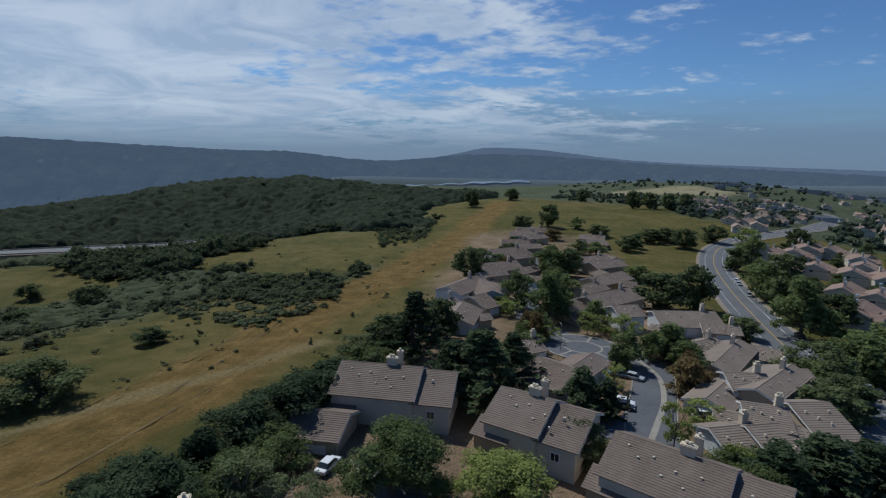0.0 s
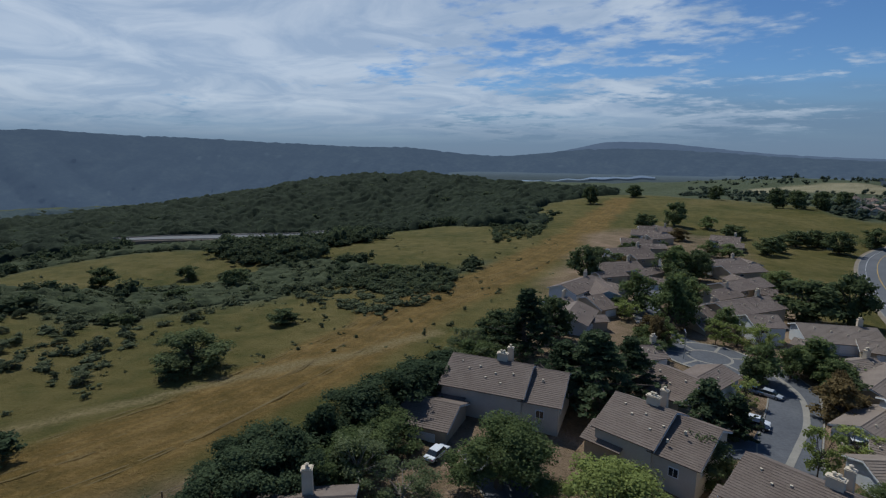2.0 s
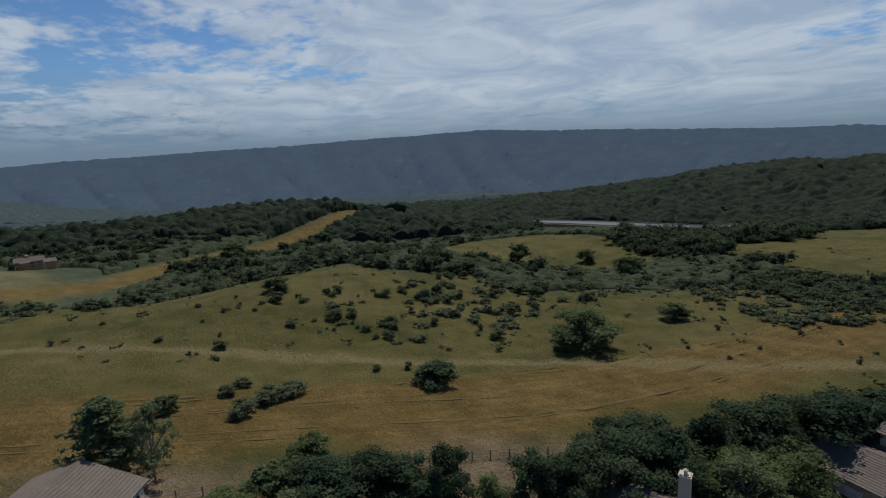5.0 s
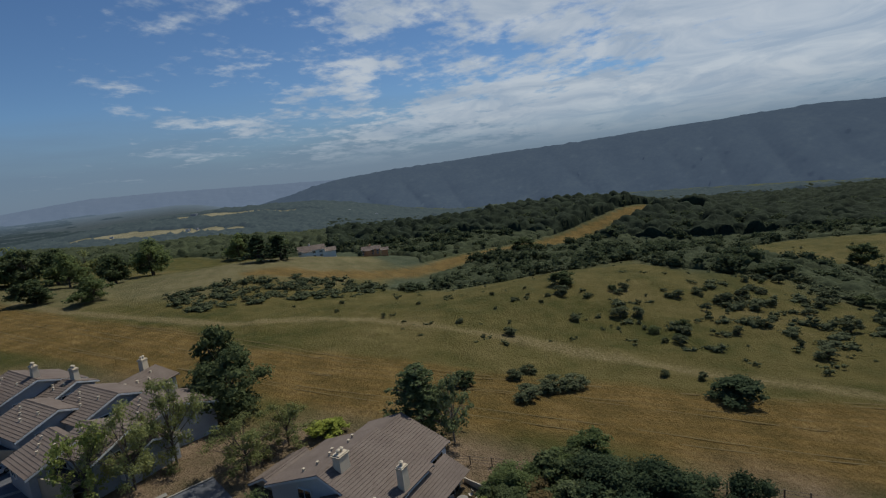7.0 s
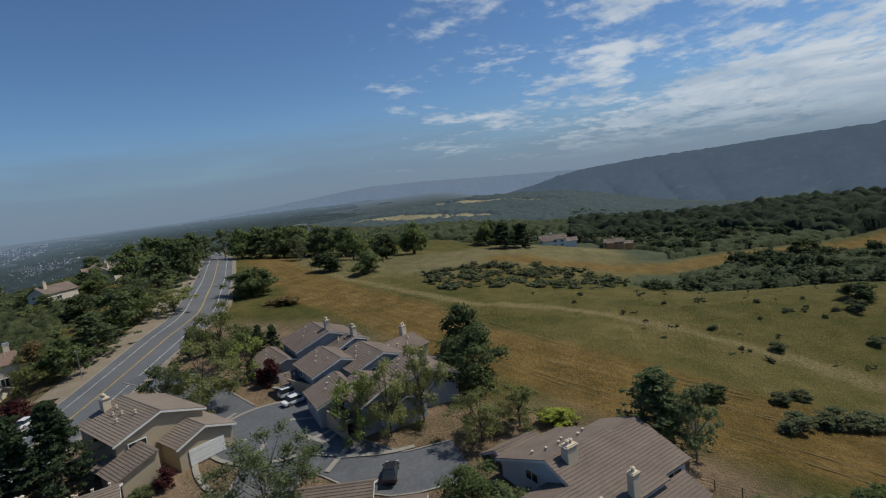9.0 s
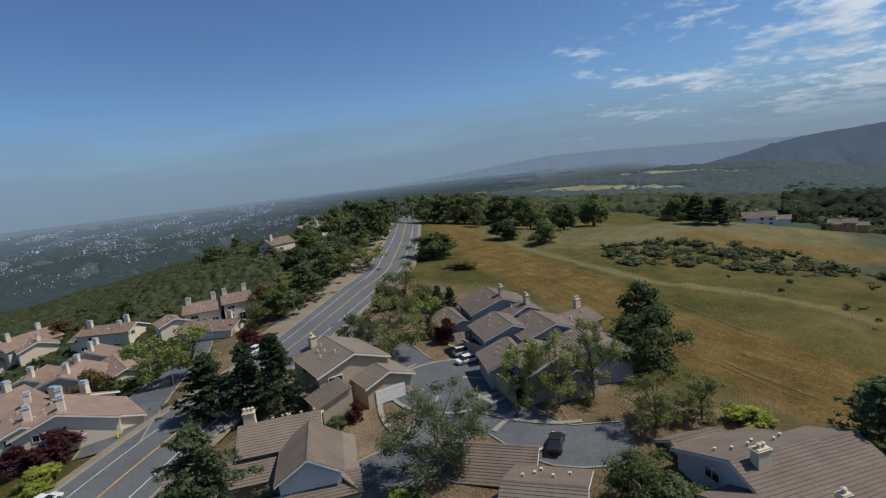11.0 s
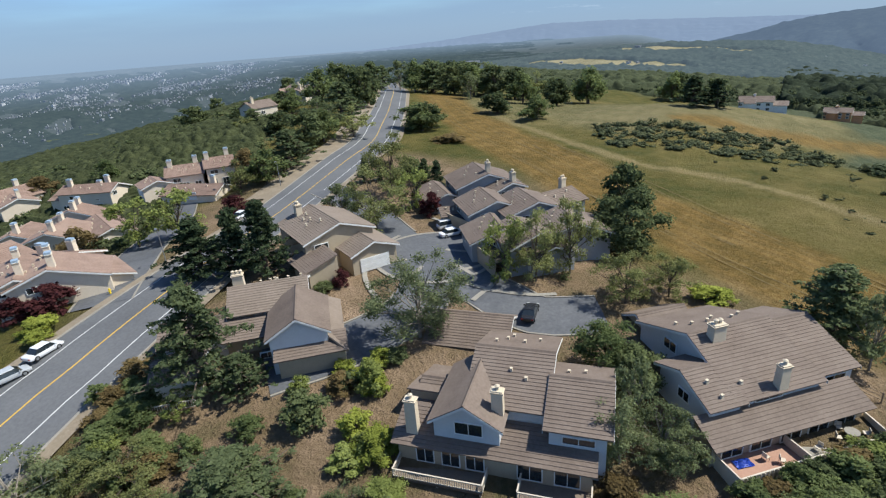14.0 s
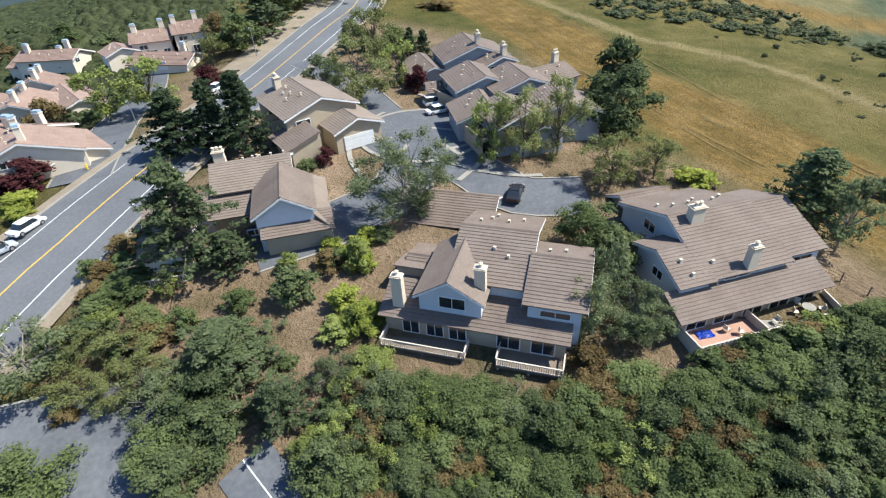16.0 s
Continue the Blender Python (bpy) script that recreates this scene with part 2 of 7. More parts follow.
def land(x, y):
    """Height of the ground, for numbers or arrays."""
    z = BASE
    for cx, cy, s, h in NEAR_HILLS + FAR_HILLS:
        z = z + h * np.exp(-((x - cx) ** 2 + (y - cy) ** 2) / (2.0 * s * s))
    # the ridge falls away to the low plain in the south
    south = blend((-y - 0.55 * np.abs(x + 0.25 * y)) / (np.hypot(x, y) + 1.0), 0.25, 0.6)
    # and to the deep valley before the western mountains
    a = np.degrees(np.arctan2(x, y))
    west = blend(a, -100, -82) * (1 - blend(a, -22, -8))
    return z - 120.0 * south * blend(np.hypot(x, y), 420, 1400) - 110.0 * west * blend(np.hypot(x, y), 1000, 1600)


def wave(x, y, n, seed, lo, hi):
    """Smooth irregular relief: n waves with lengths from lo to hi."""
    rng = np.random.default_rng(seed)
    total = 0.0
    for _ in range(n):
        a, k, p = rng.uniform(0, 2 * math.pi), 2 * math.pi / rng.uniform(lo, hi), rng.uniform(0, 6.28)
        total = total + np.sin(k * (x * math.cos(a) + y * math.sin(a)) + p)
    return total / math.sqrt(n)


def along(points, step=2.0):
    """A smooth line (Catmull-Rom) through the points, in even steps."""
    pts = [Vector(p).to_3d() if len(p) == 2 else Vector(p) for p in points]
    pts = [pts[0] * 2 - pts[1], *pts, pts[-1] * 2 - pts[-2]]
    out = []
    for a, b, c, d in zip(pts, pts[1:], pts[2:], pts[3:]):
        n = max(2, int((c - b).length / step))
        for i in range(n):
            t = i / n
            out.append(0.5 * (2 * b + (c - a) * t + (2 * a - 5 * b + 4 * c - d) * t * t + (3 * b - a - 3 * c + d) * t ** 3))
    out.append(pts[-2].copy())
    return out


def distance(x, y, line):
    """Distance of arrays of places to a line of points."""
    best = np.full(np.shape(x), 1e9)
    for a, b in zip(line, line[1:]):
        ex, ey = b[0] - a[0], b[1] - a[1]
        t = np.clip(((x - a[0]) * ex + (y - a[1]) * ey) / (ex * ex + ey * ey + 1e-9), 0, 1)
        best = np.minimum(best, np.hypot(x - a[0] - t * ex, y - a[1] - t * ey))
    return best


MAIN_ROAD = [(-560, -560), (-380, -385), (-241, -240), (-196, -197), (-145, -152), (-118, -129), (-97, -118.5), (-78, -109.5), (-63.6, -102), (-45, -91.5),
             (-27.2, -80.5), (-11.7, -72.5), (-2, -68.5), (22, -55), (46, -28), (62, 8), (72, 50), (80, 82), (87, 108), (98, 146), (107, 174), (120, 212),
             (144, 273), (172, 325), (203, 362), (229, 386), (256, 406), (296, 437), (341, 477), (474, 640), (555, 745), (563, 800), (530, 880)]
MAIN = along(MAIN_ROAD, 4.0)
MOWN = [(-230, -195), (-172, -128), (-140, -86), (-112, -45), (-88, -8), (-72, 28), (-60, 58), (-52, 84), (-46, 118), (-39, 165), (-14, 240), (17, 365), (46, 500), (70, 600)]
TRACK = [(-210, -150), (-168, -95), (-142, -50), (-142, -28), (-133, -7), (-119, 13), (-105, 30), (-94, 43), (-78, 66), (-58, 92), (-44, 106), (-30, 128)]
KNOLL_TRACK = [(-215, -60), (-222, -26), (-256, 11), (-294, 38), (-330, 79), (-360, 122), (-392, 165), (-418, 211), (-400, 232)]
HOMES = [(-75, -90), (-52, -62), (-40, -35), (-25, -5), (0, 45), (20, 75), (32, 120), (36, 180), (45, 250), (60, 330)]


GRASS_KNOLLS = [(-228, -57, 82, 46, -14), (-199, 198, 76, 42, 45), (-75, 302, 68, 84, 10), (70, 500, 85, 150, -8), (150, 480, 70, 150, -18), (410, 966, 110, 90, 0), (-250, -180, 90, 140, 45), (-1270, -590, 60, 260, -25), (-1560, -500, 50, 300, -18), (-900, -560, 40, 120, -30)]
EDGE_AZ = [-180, -150, -135, -128, -118, -106, -96, -88, -84, -77, -66, -60, -50, -40, -30, -24, -15, -8, -3, 3, 15, 30, 50, 180]
EDGE_R = [90, 160, 420, 330, 300, 285, 229, 186, 179, 209, 206, 182, 179, 179, 189, 204, 214, 229, 300, 640, 640, 500, 400, 400]


def wildness(x, y):
    """How far a place is covered by brush and woods, 0 to 1."""
    r, a = np.hypot(x, y), np.degrees(np.arctan2(x, y))
    v = blend(r - np.interp(a, EDGE_AZ, EDGE_R) + 7 * wave(x, y, 8, 21, 25, 90), -12, 14)
    for cx, cy, rx, ry, rot in GRASS_KNOLLS:
        c, s = math.cos(radians(rot)), math.sin(radians(rot))
        u, w = (x - cx) * c + (y - cy) * s, -(x - cx) * s + (y - cy) * c
        d = np.sqrt((u / rx) ** 2 + (w / ry) ** 2) + 0.10 * wave(x, y, 8, 22, 30, 110)
        v = v * blend(d, 0.92, 1.12)
    return v


def make_ground():
    az = np.radians(np.concatenate([np.arange(-186, 50, 0.6), np.arange(50, 174, 4.0)]))
    rr = [0.0, 6.0]
    while rr[-1] < 2500:
        rr.append(rr[-1] * 1.0185 + 0.15)
    rr = np.array(rr[1:])
    R, A = np.meshgrid(rr, az, indexing="ij")
    X, Y = R * np.sin(A), R * np.cos(A)
    road = distance(X, Y, MAIN)
    Z = land(X, Y)
    rough = blend(road, 12, 60) * blend(distance(X, Y, HOMES), 25, 80)
    Z = Z + rough * (0.25 * wave(X, Y, 14, 5, 6, 26) + blend(R, 200, 900) * 2.2 * wave(X, Y, 12, 6, 60, 220))
    Z = Z - 0.22 * (1 - blend(road, 9, 13))
    n, m = X.shape
    verts = np.stack([X.ravel(), Y.ravel(), Z.ravel()], 1)
    i, j = np.meshgrid(np.arange(n - 1), np.arange(m), indexing="ij")
    k = (j + 1) % m
    faces = np.stack([i * m + j, (i + 1) * m + j, (i + 1) * m + k, i * m + k], -1).reshape(-1, 4)
    centre = len(verts)
    verts = np.vstack([verts, [[0, 0, float(land(0, 0))]]])
    tris = [(centre, q, (q + 1) % m) for q in range(m)]
    me = bpy.data.meshes.new("ground")
    me.from_pydata(verts.tolist(), [], faces[:, ::-1].tolist() + [t[::-1] for t in tris])
    x, y = verts[:, 0], verts[:, 1]
    mown = distance(x, y, along(MOWN, 8))
    knoll, track, homes = distance(x, y, along(KNOLL_TRACK, 8)), distance(x, y, along(TRACK, 5)), distance(x, y, HOMES)
    r = np.hypot(x, y)
    wob = 3.0 * wave(x, y, 8, 9, 14, 50)
    bare = np.maximum(1 - blend(mown + 0.6 * wob, 9.5, 15), 1 - blend(knoll + 0.4 * wob, 5.0, 8.5))
    pale = 1 - blend(np.abs(track + 0.15 * wob), 0.8, 3.2)
    soil = 1 - blend(homes + wob, 34, 48)
    # chaparral and woods cover the slopes away from the grass knolls
    wild = np.where(r < 2450, wildness(x, y), 1.0) * blend(knoll, 6, 11)
    # the grass dries along the crest of the field, and is tan far off
    crest = distance(x, y, along([(-235, -165), (-222, -120), (-212, -95), (-228, -60), (-240, -30), (-262, -6)], 6))
    tan_grass = np.maximum(blend(r, 560, 980), 0.35 * (1 - blend(crest + 2 * wob, 14, 46)))
    for name, v in (("bare", bare), ("pale", pale), ("soil", soil), ("wild", wild), ("along", mown), ("tan_grass", tan_grass)):
        at = me.attributes.new(name, "FLOAT", "POINT")
        at.data.foreach_set("value", v.astype(np.float32))
    me.polygons.foreach_set("use_smooth", [True] * len(me.polygons))
    ob = new("ground", me)
    me.materials.append(ground_material())
    tagged(ob, "rolling green and straw-coloured grass hills with bare mown strip", "ground", kind="structure")
    return ob


def ground_material():
    m = bpy.data.materials.new("hill_grass")
    m.use_nodes = True
    nt = m.node_tree
    N, L = nt.nodes.new, nt.links.new
    bsdf = nt.nodes["Principled BSDF"]
    bsdf.inputs["Roughness"].default_value, bsdf.inputs["Specular IOR Level"].default_value = 0.95, 0.1
    geo = N("ShaderNodeNewGeometry")

    def noise_of(scale, detail=4, rough=0.6, stretch=None):
        n = N("ShaderNodeTexNoise")
        n.inputs["Scale"].default_value, n.inputs["Detail"].default_value, n.inputs["Roughness"].default_value = scale, detail, rough
        L(geo.outputs["Position"], n.inputs["Vector"])
        return n.outputs[0]

    def ramp(v, stops):
        r = N("ShaderNodeValToRGB")
        els = r.color_ramp.elements
        while len(els) < len(stops):
            els.new(0.5)
        for e, (p, c) in zip(els, stops):
            e.position, e.color = p, (*c, 1)
        L(v, r.inputs[0])
        return r.outputs[0]

    def mix(f, a, b):
        n = N("ShaderNodeMix")
        n.data_type = "RGBA"
        L(f, n.inputs[0]), L(a, n.inputs[6]), L(b, n.inputs[7])
        return n.outputs[2]

    def op(kind, a, b):
        n = N("ShaderNodeMath")
        n.operation, n.use_clamp = kind, True
        for i, v in enumerate((a, b)):
            if isinstance(v, (int, float)):
                n.inputs[i].default_value = v
            else:
                L(v, n.inputs[i])
        return n.outputs[0]

    def attr(name):
        a = N("ShaderNodeAttribute")
        a.attribute_name = name
        return a.outputs["Fac"]

    broad, mid, fine = noise_of(0.022, 4), noise_of(0.16, 4), noise_of(1.6, 5, 0.7)
    both = op("ADD", op("MULTIPLY", broad, 0.55), op("MULTIPLY", mid, 0.45))
    both = op("ADD", op("MULTIPLY", both, 0.8), op("MULTIPLY", fine, 0.2))
    grass = ramp(both, [(0.34, (0.046, 0.053, 0.013)), (0.45, (0.078, 0.074, 0.02)), (0.54, (0.12, 0.1, 0.032)), (0.67, (0.175, 0.137, 0.056))])
    straw = ramp(op("ADD", op("MULTIPLY", mid, 0.5), op("MULTIPLY", fine, 0.5)), [(0.32, (0.095, 0.057, 0.015)), (0.5, (0.175, 0.110, 0.032)), (0.68, (0.265, 0.180, 0.07))])
    # furrows that follow the mown strip
    wave_tex = N("ShaderNodeTexWave")
    wave_tex.inputs["Scale"].default_value, wave_tex.inputs["Distortion"].default_value = 0.11, 7.0
    comb = N("ShaderNodeCombineXYZ")
    L(attr("along"), comb.inputs[0])
    L(comb.outputs[0], wave_tex.inputs["Vector"])
    dark_straw = ramp(fine, [(0.3, (0.055, 0.042, 0.015)), (0.7, (0.115, 0.085, 0.034))])
    straw = mix(op("MULTIPLY", wave_tex.outputs["Fac"], 0.3), straw, dark_straw)
    dirt = ramp(both, [(0.38, (0.10, 0.085, 0.042)), (0.5, (0.20, 0.142, 0.087)), (0.62, (0.31, 0.222, 0.15))])
    brush = ramp(op("ADD", op("MULTIPLY", fine, 0.5), op("MULTIPLY", mid, 0.5)), [(0.36, (0.042, 0.054, 0.03)), (0.5, (0.07, 0.083, 0.046)), (0.66, (0.105, 0.114, 0.064))])
    grass = mix(attr("tan_grass"), grass, ramp(both, [(0.36, (0.15, 0.135, 0.075)), (0.62, (0.30, 0.265, 0.165))]))
    col = mix(op("MULTIPLY", attr("bare"), op("ADD", mid, 0.38)), grass, straw)
    col = mix(op("MULTIPLY", attr("pale"), op("MULTIPLY", fine, 1.6)), col, ramp(fine, [(0.3, (0.15, 0.115, 0.05)), (0.7, (0.27, 0.215, 0.11))]))
    col = mix(attr("soil"), col, dirt)
    col = mix(attr("wild"), col, brush)
    L(col, bsdf.inputs["Base Color"])
    bp = N("ShaderNodeBump")
    bp.inputs["Strength"].default_value, bp.inputs["Distance"].default_value = 1.0, 0.7
    L(fine, bp.inputs["Height"]), L(bp.outputs[0], bsdf.inputs["Normal"])
    return m


make_ground()


def gz(x, y):
    return float(land(x, y))


def link(name, bm, material, label="", category="", group="", kind="", smooth=False):
    me = bpy.data.meshes.new(name)
    bm.to_mesh(me)
    bm.free()
    for mm in material if isinstance(material, (list, tuple)) else (material,):
        me.materials.append(mm)
    if smooth:
        me.polygons.foreach_set("use_smooth", [True] * len(me.polygons))
    return tagged(new(name, me), label, category, group, kind)


def part(name, bm, material, parent, label=""):
    ob = link(name, bm, material, label)
    ob.parent = parent
    return ob


def strip(bm, line, lo, hi, lift, lift2=None, thick=0.0):
    """A ribbon beside a line, from lo to hi metres off it (left is negative), lying on the land."""
    n = len(line)
    rows = []
    cuts = max(1, int(abs(hi - lo) / 3.5))
    for i, p in enumerate(line):
        d = (line[min(i + 1, n - 1)] - line[max(i - 1, 0)]).to_2d().normalized()
        side = Vector((d.y, -d.x))
        row = []
        for c in range(cuts + 1):
            f = c / cuts
            q = p.to_2d() + side * (lo + (hi - lo) * f)
            row.append(bm.verts.new((q.x, q.y, gz(q.x, q.y) + lift + ((lift2 if lift2 is not None else lift) - lift) * f)))
        rows.append(row)
    for a, b in zip(rows, rows[1:]):
        for c in range(cuts):
            bm.faces.new((a[c], a[c + 1], b[c + 1], b[c]))
    return rows


def ribbon(name, line, lo, hi, lift, material, label, category="road", kind="structure"):
    bm = bmesh.new()
    strip(bm, line, lo, hi, lift)
    return link(name, bm, material, label, category, kind=kind)


def kerb(line, lo, hi, h0, h1, name="kerb", label="pale concrete kerb and gutter along the road", material=None):
    """A raised kerb with a top and both faces."""
    bm = bmesh.new()
    a, b = min(lo, hi), max(lo, hi)
    top = strip(bm, line, a, b, h1)
    for edge in (0, -1):
        low = [[bm.verts.new(r[edge].co - Vector((0, 0, h1 - h0)))] for r in top]
        for p, q, s, t in zip(top, top[1:], low, low[1:]):
            bm.faces.new((p[edge], q[edge], t[0], s[0]))
    bmesh.ops.recalc_face_normals(bm, faces=bm.faces)
    return link(name, bm, material or CONCRETE, label, "kerb", kind="structure")


# main road: 14 m of asphalt, white edge lines, a yellow centre line, kerbs and a walk
ribbon("road", MAIN, -7.2, 7.2, 0.06, ASPHALT, "worn grey asphalt main road with painted lines")
ribbon("road_line", MAIN, -0.11, 0.11, 0.075, YELLOW_LINE, "worn yellow centre line painted on asphalt", "road marking")
for off in (-4.4, 4.4):
    ribbon("road_line", MAIN, off - 0.07, off + 0.07, 0.075, WHITE_LINE, "white edge line painted on asphalt", "road marking")
kerb(MAIN, -7.2, -7.5, -0.1, 0.18)
kerb(MAIN, 7.2, 7.5, -0.1, 0.18)
ribbon("pavement", MAIN, -9.0, -7.5, 0.16, SHOULDER, "tan concrete walk beside the main road", "pavement")
ribbon("pavement", MAIN, 7.5, 9.0, 0.16, SHOULDER, "tan concrete walk beside the main road", "pavement")

# tyre tracks pressed into the mown strip
for k, off in enumerate((-11.8, -10.2, -3.4, -1.8, 5.2, 6.8)):
    bend = [Vector((p[0] + 1.6 * math.sin(i * 1.7 + k), p[1], 0)) for i, p in enumerate(MOWN[:-3])]
    ribbon("tyre_track", along(bend, 3), off - 0.12, off + 0.12, 0.04, TRACK_SOIL, "dark tyre track pressed into mown straw", "track")
ribbon("road_shoulder", [p for p in MAIN if -190 < p.x < -70 and p.y < 0], 9.0, 14.5, 0.12, SHOULDER, "bare tan dirt shoulder beside the main road", "shoulder")

# cul-de-sac, garden court and the parking circle to the north
LANE_SOUTH = along([(-78, -104), (-75, -92), (-70, -80), (-64, -68), (-57, -54), (-47, -46), (-36, -47), (-26, -52)], 2)
CIRCLE_SOUTH = (-60.5, -54.0, 10.5)
LANE_NORTH = along([(33, 62), (36, 82), (45, 104), (49, 118), (44, 131), (32, 140), (28, 152), (29, 175), (38, 225), (44, 262), (50, 310)], 2.5)
CIRCLE_NORTH = (36.5, 129.5, 11.0)
LANE_WEST = along([(-10, 72), (-4, 62), (6, 54), (20, 54), (33, 62)], 2)
COURT_EAST = along([(14, -56), (4, -49), (-4, -42), (-6, -36)], 2)
PARKING_BAY = along([(-9.5, -33), (-9.0, -28), (-8.5, -23)], 2)
COURT_SPANISH = along([(-20, -86), (-28, -98), (-36, -110), (-48, -124), (-58, -140)], 2)
LANE_DRIVE = along([(-57, -46), (-55, -38), (-54, -31), (-59, -24)], 2)
LANES = ((LANE_DRIVE, 4.2), (LANE_SOUTH, 4.0), (LANE_NORTH, 4.2), (LANE_WEST, 3.2), (COURT_EAST, 6.0), (COURT_SPANISH, 4.2))
for ln, half in LANES:
    ribbon("court_road", ln, -half, half, 0.09, COURT, "dark patched asphalt court road between the houses")
    for lo in (half, -half - 0.45):
        run = []
        for p in ln + [None]:
            clear = p is not None and all(math.hypot(p.x - c[0], p.y - c[1]) > c[2] + 1.5 for c in (CIRCLE_SOUTH, CIRCLE_NORTH))
            if clear:
                run.append(p)
            elif len(run) > 2:
                kerb(run, lo + 0.1, lo + 0.35, -0.1, 0.15)
                run = []
            else:
                run = []


def disc(cx, cy, r, lift, material, name, label, category, r0=0.0):
    bm = bmesh.new()
    rings = 6
    prev = None
    for k in range(rings + 1):
        q = r0 + (r - r0) * k / rings
        ring = []
        for s in range(48):
            a = 2 * math.pi * s / 48
            x, y = cx + q * math.cos(a), cy + q * math.sin(a)
            ring.append(bm.verts.new((x, y, gz(x, y) + lift)))
        if prev:
            for s in range(48):
                bm.faces.new((prev[s], ring[s], ring[(s + 1) % 48], prev[(s + 1) % 48]))
        prev = ring
    bmesh.ops.remove_doubles(bm, verts=bm.verts, dist=0.001)
    return link(name, bm, material, label, category, kind="structure")


def spokes(cx, cy, r0, r1, angles, lift, w=0.35):
    for a in angles:
        d = Vector((math.cos(radians(a)), math.sin(radians(a)), 0))
        ln = along([Vector((cx, cy, 0)) + d * r0, Vector((cx, cy, 0)) + d * (r0 + r1) / 2, Vector((cx, cy, 0)) + d * r1], 2)
        ribbon("paving_band", ln, -w, w, lift, CONCRETE, "pale concrete band set in the court asphalt", "paving")


for (cx, cy, cr), angles in ((CIRCLE_SOUTH, (-30, 15, 75)), (CIRCLE_NORTH, (10, 62, 118, 170, 225, 300))):
    disc(cx, cy, cr, 0.15, COURT, "court_circle", "dark asphalt turning circle of the court", "road")
    disc(cx, cy, cr, 0.19, CONCRETE, "paving_ring", "pale concrete ring set in the asphalt circle", "paving", cr - 0.7)
    spokes(cx, cy, 5.0, cr - 0.7, angles, 0.2)
disc(CIRCLE_NORTH[0], CIRCLE_NORTH[1], 5.2, 0.19, CONCRETE, "paving_ring", "pale concrete inner ring of the turning circle", "paving", 4.6)
ribbon("parking_bay", PARKING_BAY, -2.6, 2.6, 0.12, COURT, "grey asphalt parking bay under the planted slope")
ribbon("bay_line", PARKING_BAY, -0.06, 0.06, 0.135, WHITE_LINE, "white parking bay line", "road marking")
# pale concrete bands and gutters laid in the southern court
for pts in ([(-43.8, -50.1), (-46.1, -55.1), (-49.2, -59.1), (-54.7, -62.9), (-60.0, -64.7), (-63.5, -65.1)],
            [(-62.9, -53.8), (-64.4, -50.2), (-67.3, -48.1)],
            [(-57.8, -47.1), (-59.4, -46.0), (-61.3, -45.1)],
            [(-54.9, -44.2), (-55.2, -42.0), (-55.4, -39.8)],
            [(-51.7, -39.9), (-54.5, -40.0), (-57.3, -40.2), (-60.4, -41.6)],
            [(-55.1, -40.1), (-56.0, -37.8), (-56.8, -35.6), (-58.1, -33.2), (-59.8, -31.2)],
            [(-74.5, -66.5), (-73.0, -60.9), (-69.6, -55.0)]):
    ribbon("paving_band", along(pts, 1.5), -0.38, 0.38, 0.215, CONCRETE, "pale concrete band set in the court asphalt", "paving")
GUTTER = along([(45, 133.5), (48, 121.2), (48.6, 110.6), (44.6, 98), (39.3, 88), (34.8, 80), (31, 72)], 2)
ribbon("court_road", GUTTER, 0.0, 6.0, 0.11, COURT, "dark asphalt lane beside the loop houses")
ribbon("gutter", GUTTER, -0.55, 0.55, 0.135, CONCRETE, "pale concrete gutter band in the court asphalt", "gutter")
LOT = along([(24, 98), (27, 90), (30, 82)], 2)
ribbon("parking_lot", LOT, -5.5, 8.0, 0.10, COURT, "dark asphalt parking bays beside the court")
for k in range(5):
    q = LOT[0].lerp(LOT[-1], (k + 0.3) / 5)
    ln = along([q + Vector((-4, -1.6, 0)), q + Vector((-1.5, -0.6, 0)), q + Vector((1.0, 0.4, 0))], 2)
    ribbon("bay_line", ln, -0.07, 0.07, 0.118, WHITE_LINE, "white parking bay line", "road marking")
HIGHWAY = along([(-640, 300), (-500, 425), (-399, 495), (-342, 533), (-285, 556), (-262, 565)], 20)
HIGHWAY_VERGE = HIGHWAY + [p * 0.95 for p in HIGHWAY[::-1]] + [p * 0.89 for p in HIGHWAY]
ribbon("highway", HIGHWAY, -9, 9, 4.9, COURT_PALE, "pale grey highway in the valley")
kerb(HIGHWAY, -16, 16, -4.0, 4.5, "embankment", "grassy bank under the valley highway", WOOD)
for side in (-12, 12):
    kerb(HIGHWAY, side, side + 0.6, 4.7, 5.7, "barrier", "low concrete barrier along the highway")


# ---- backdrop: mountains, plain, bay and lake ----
# Distance haze is painted in: bluish base colours plus a faint blue emission.
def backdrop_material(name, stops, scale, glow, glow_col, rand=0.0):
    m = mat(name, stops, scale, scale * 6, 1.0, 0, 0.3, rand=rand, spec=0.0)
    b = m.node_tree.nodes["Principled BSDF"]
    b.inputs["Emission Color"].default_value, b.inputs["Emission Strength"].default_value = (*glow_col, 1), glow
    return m


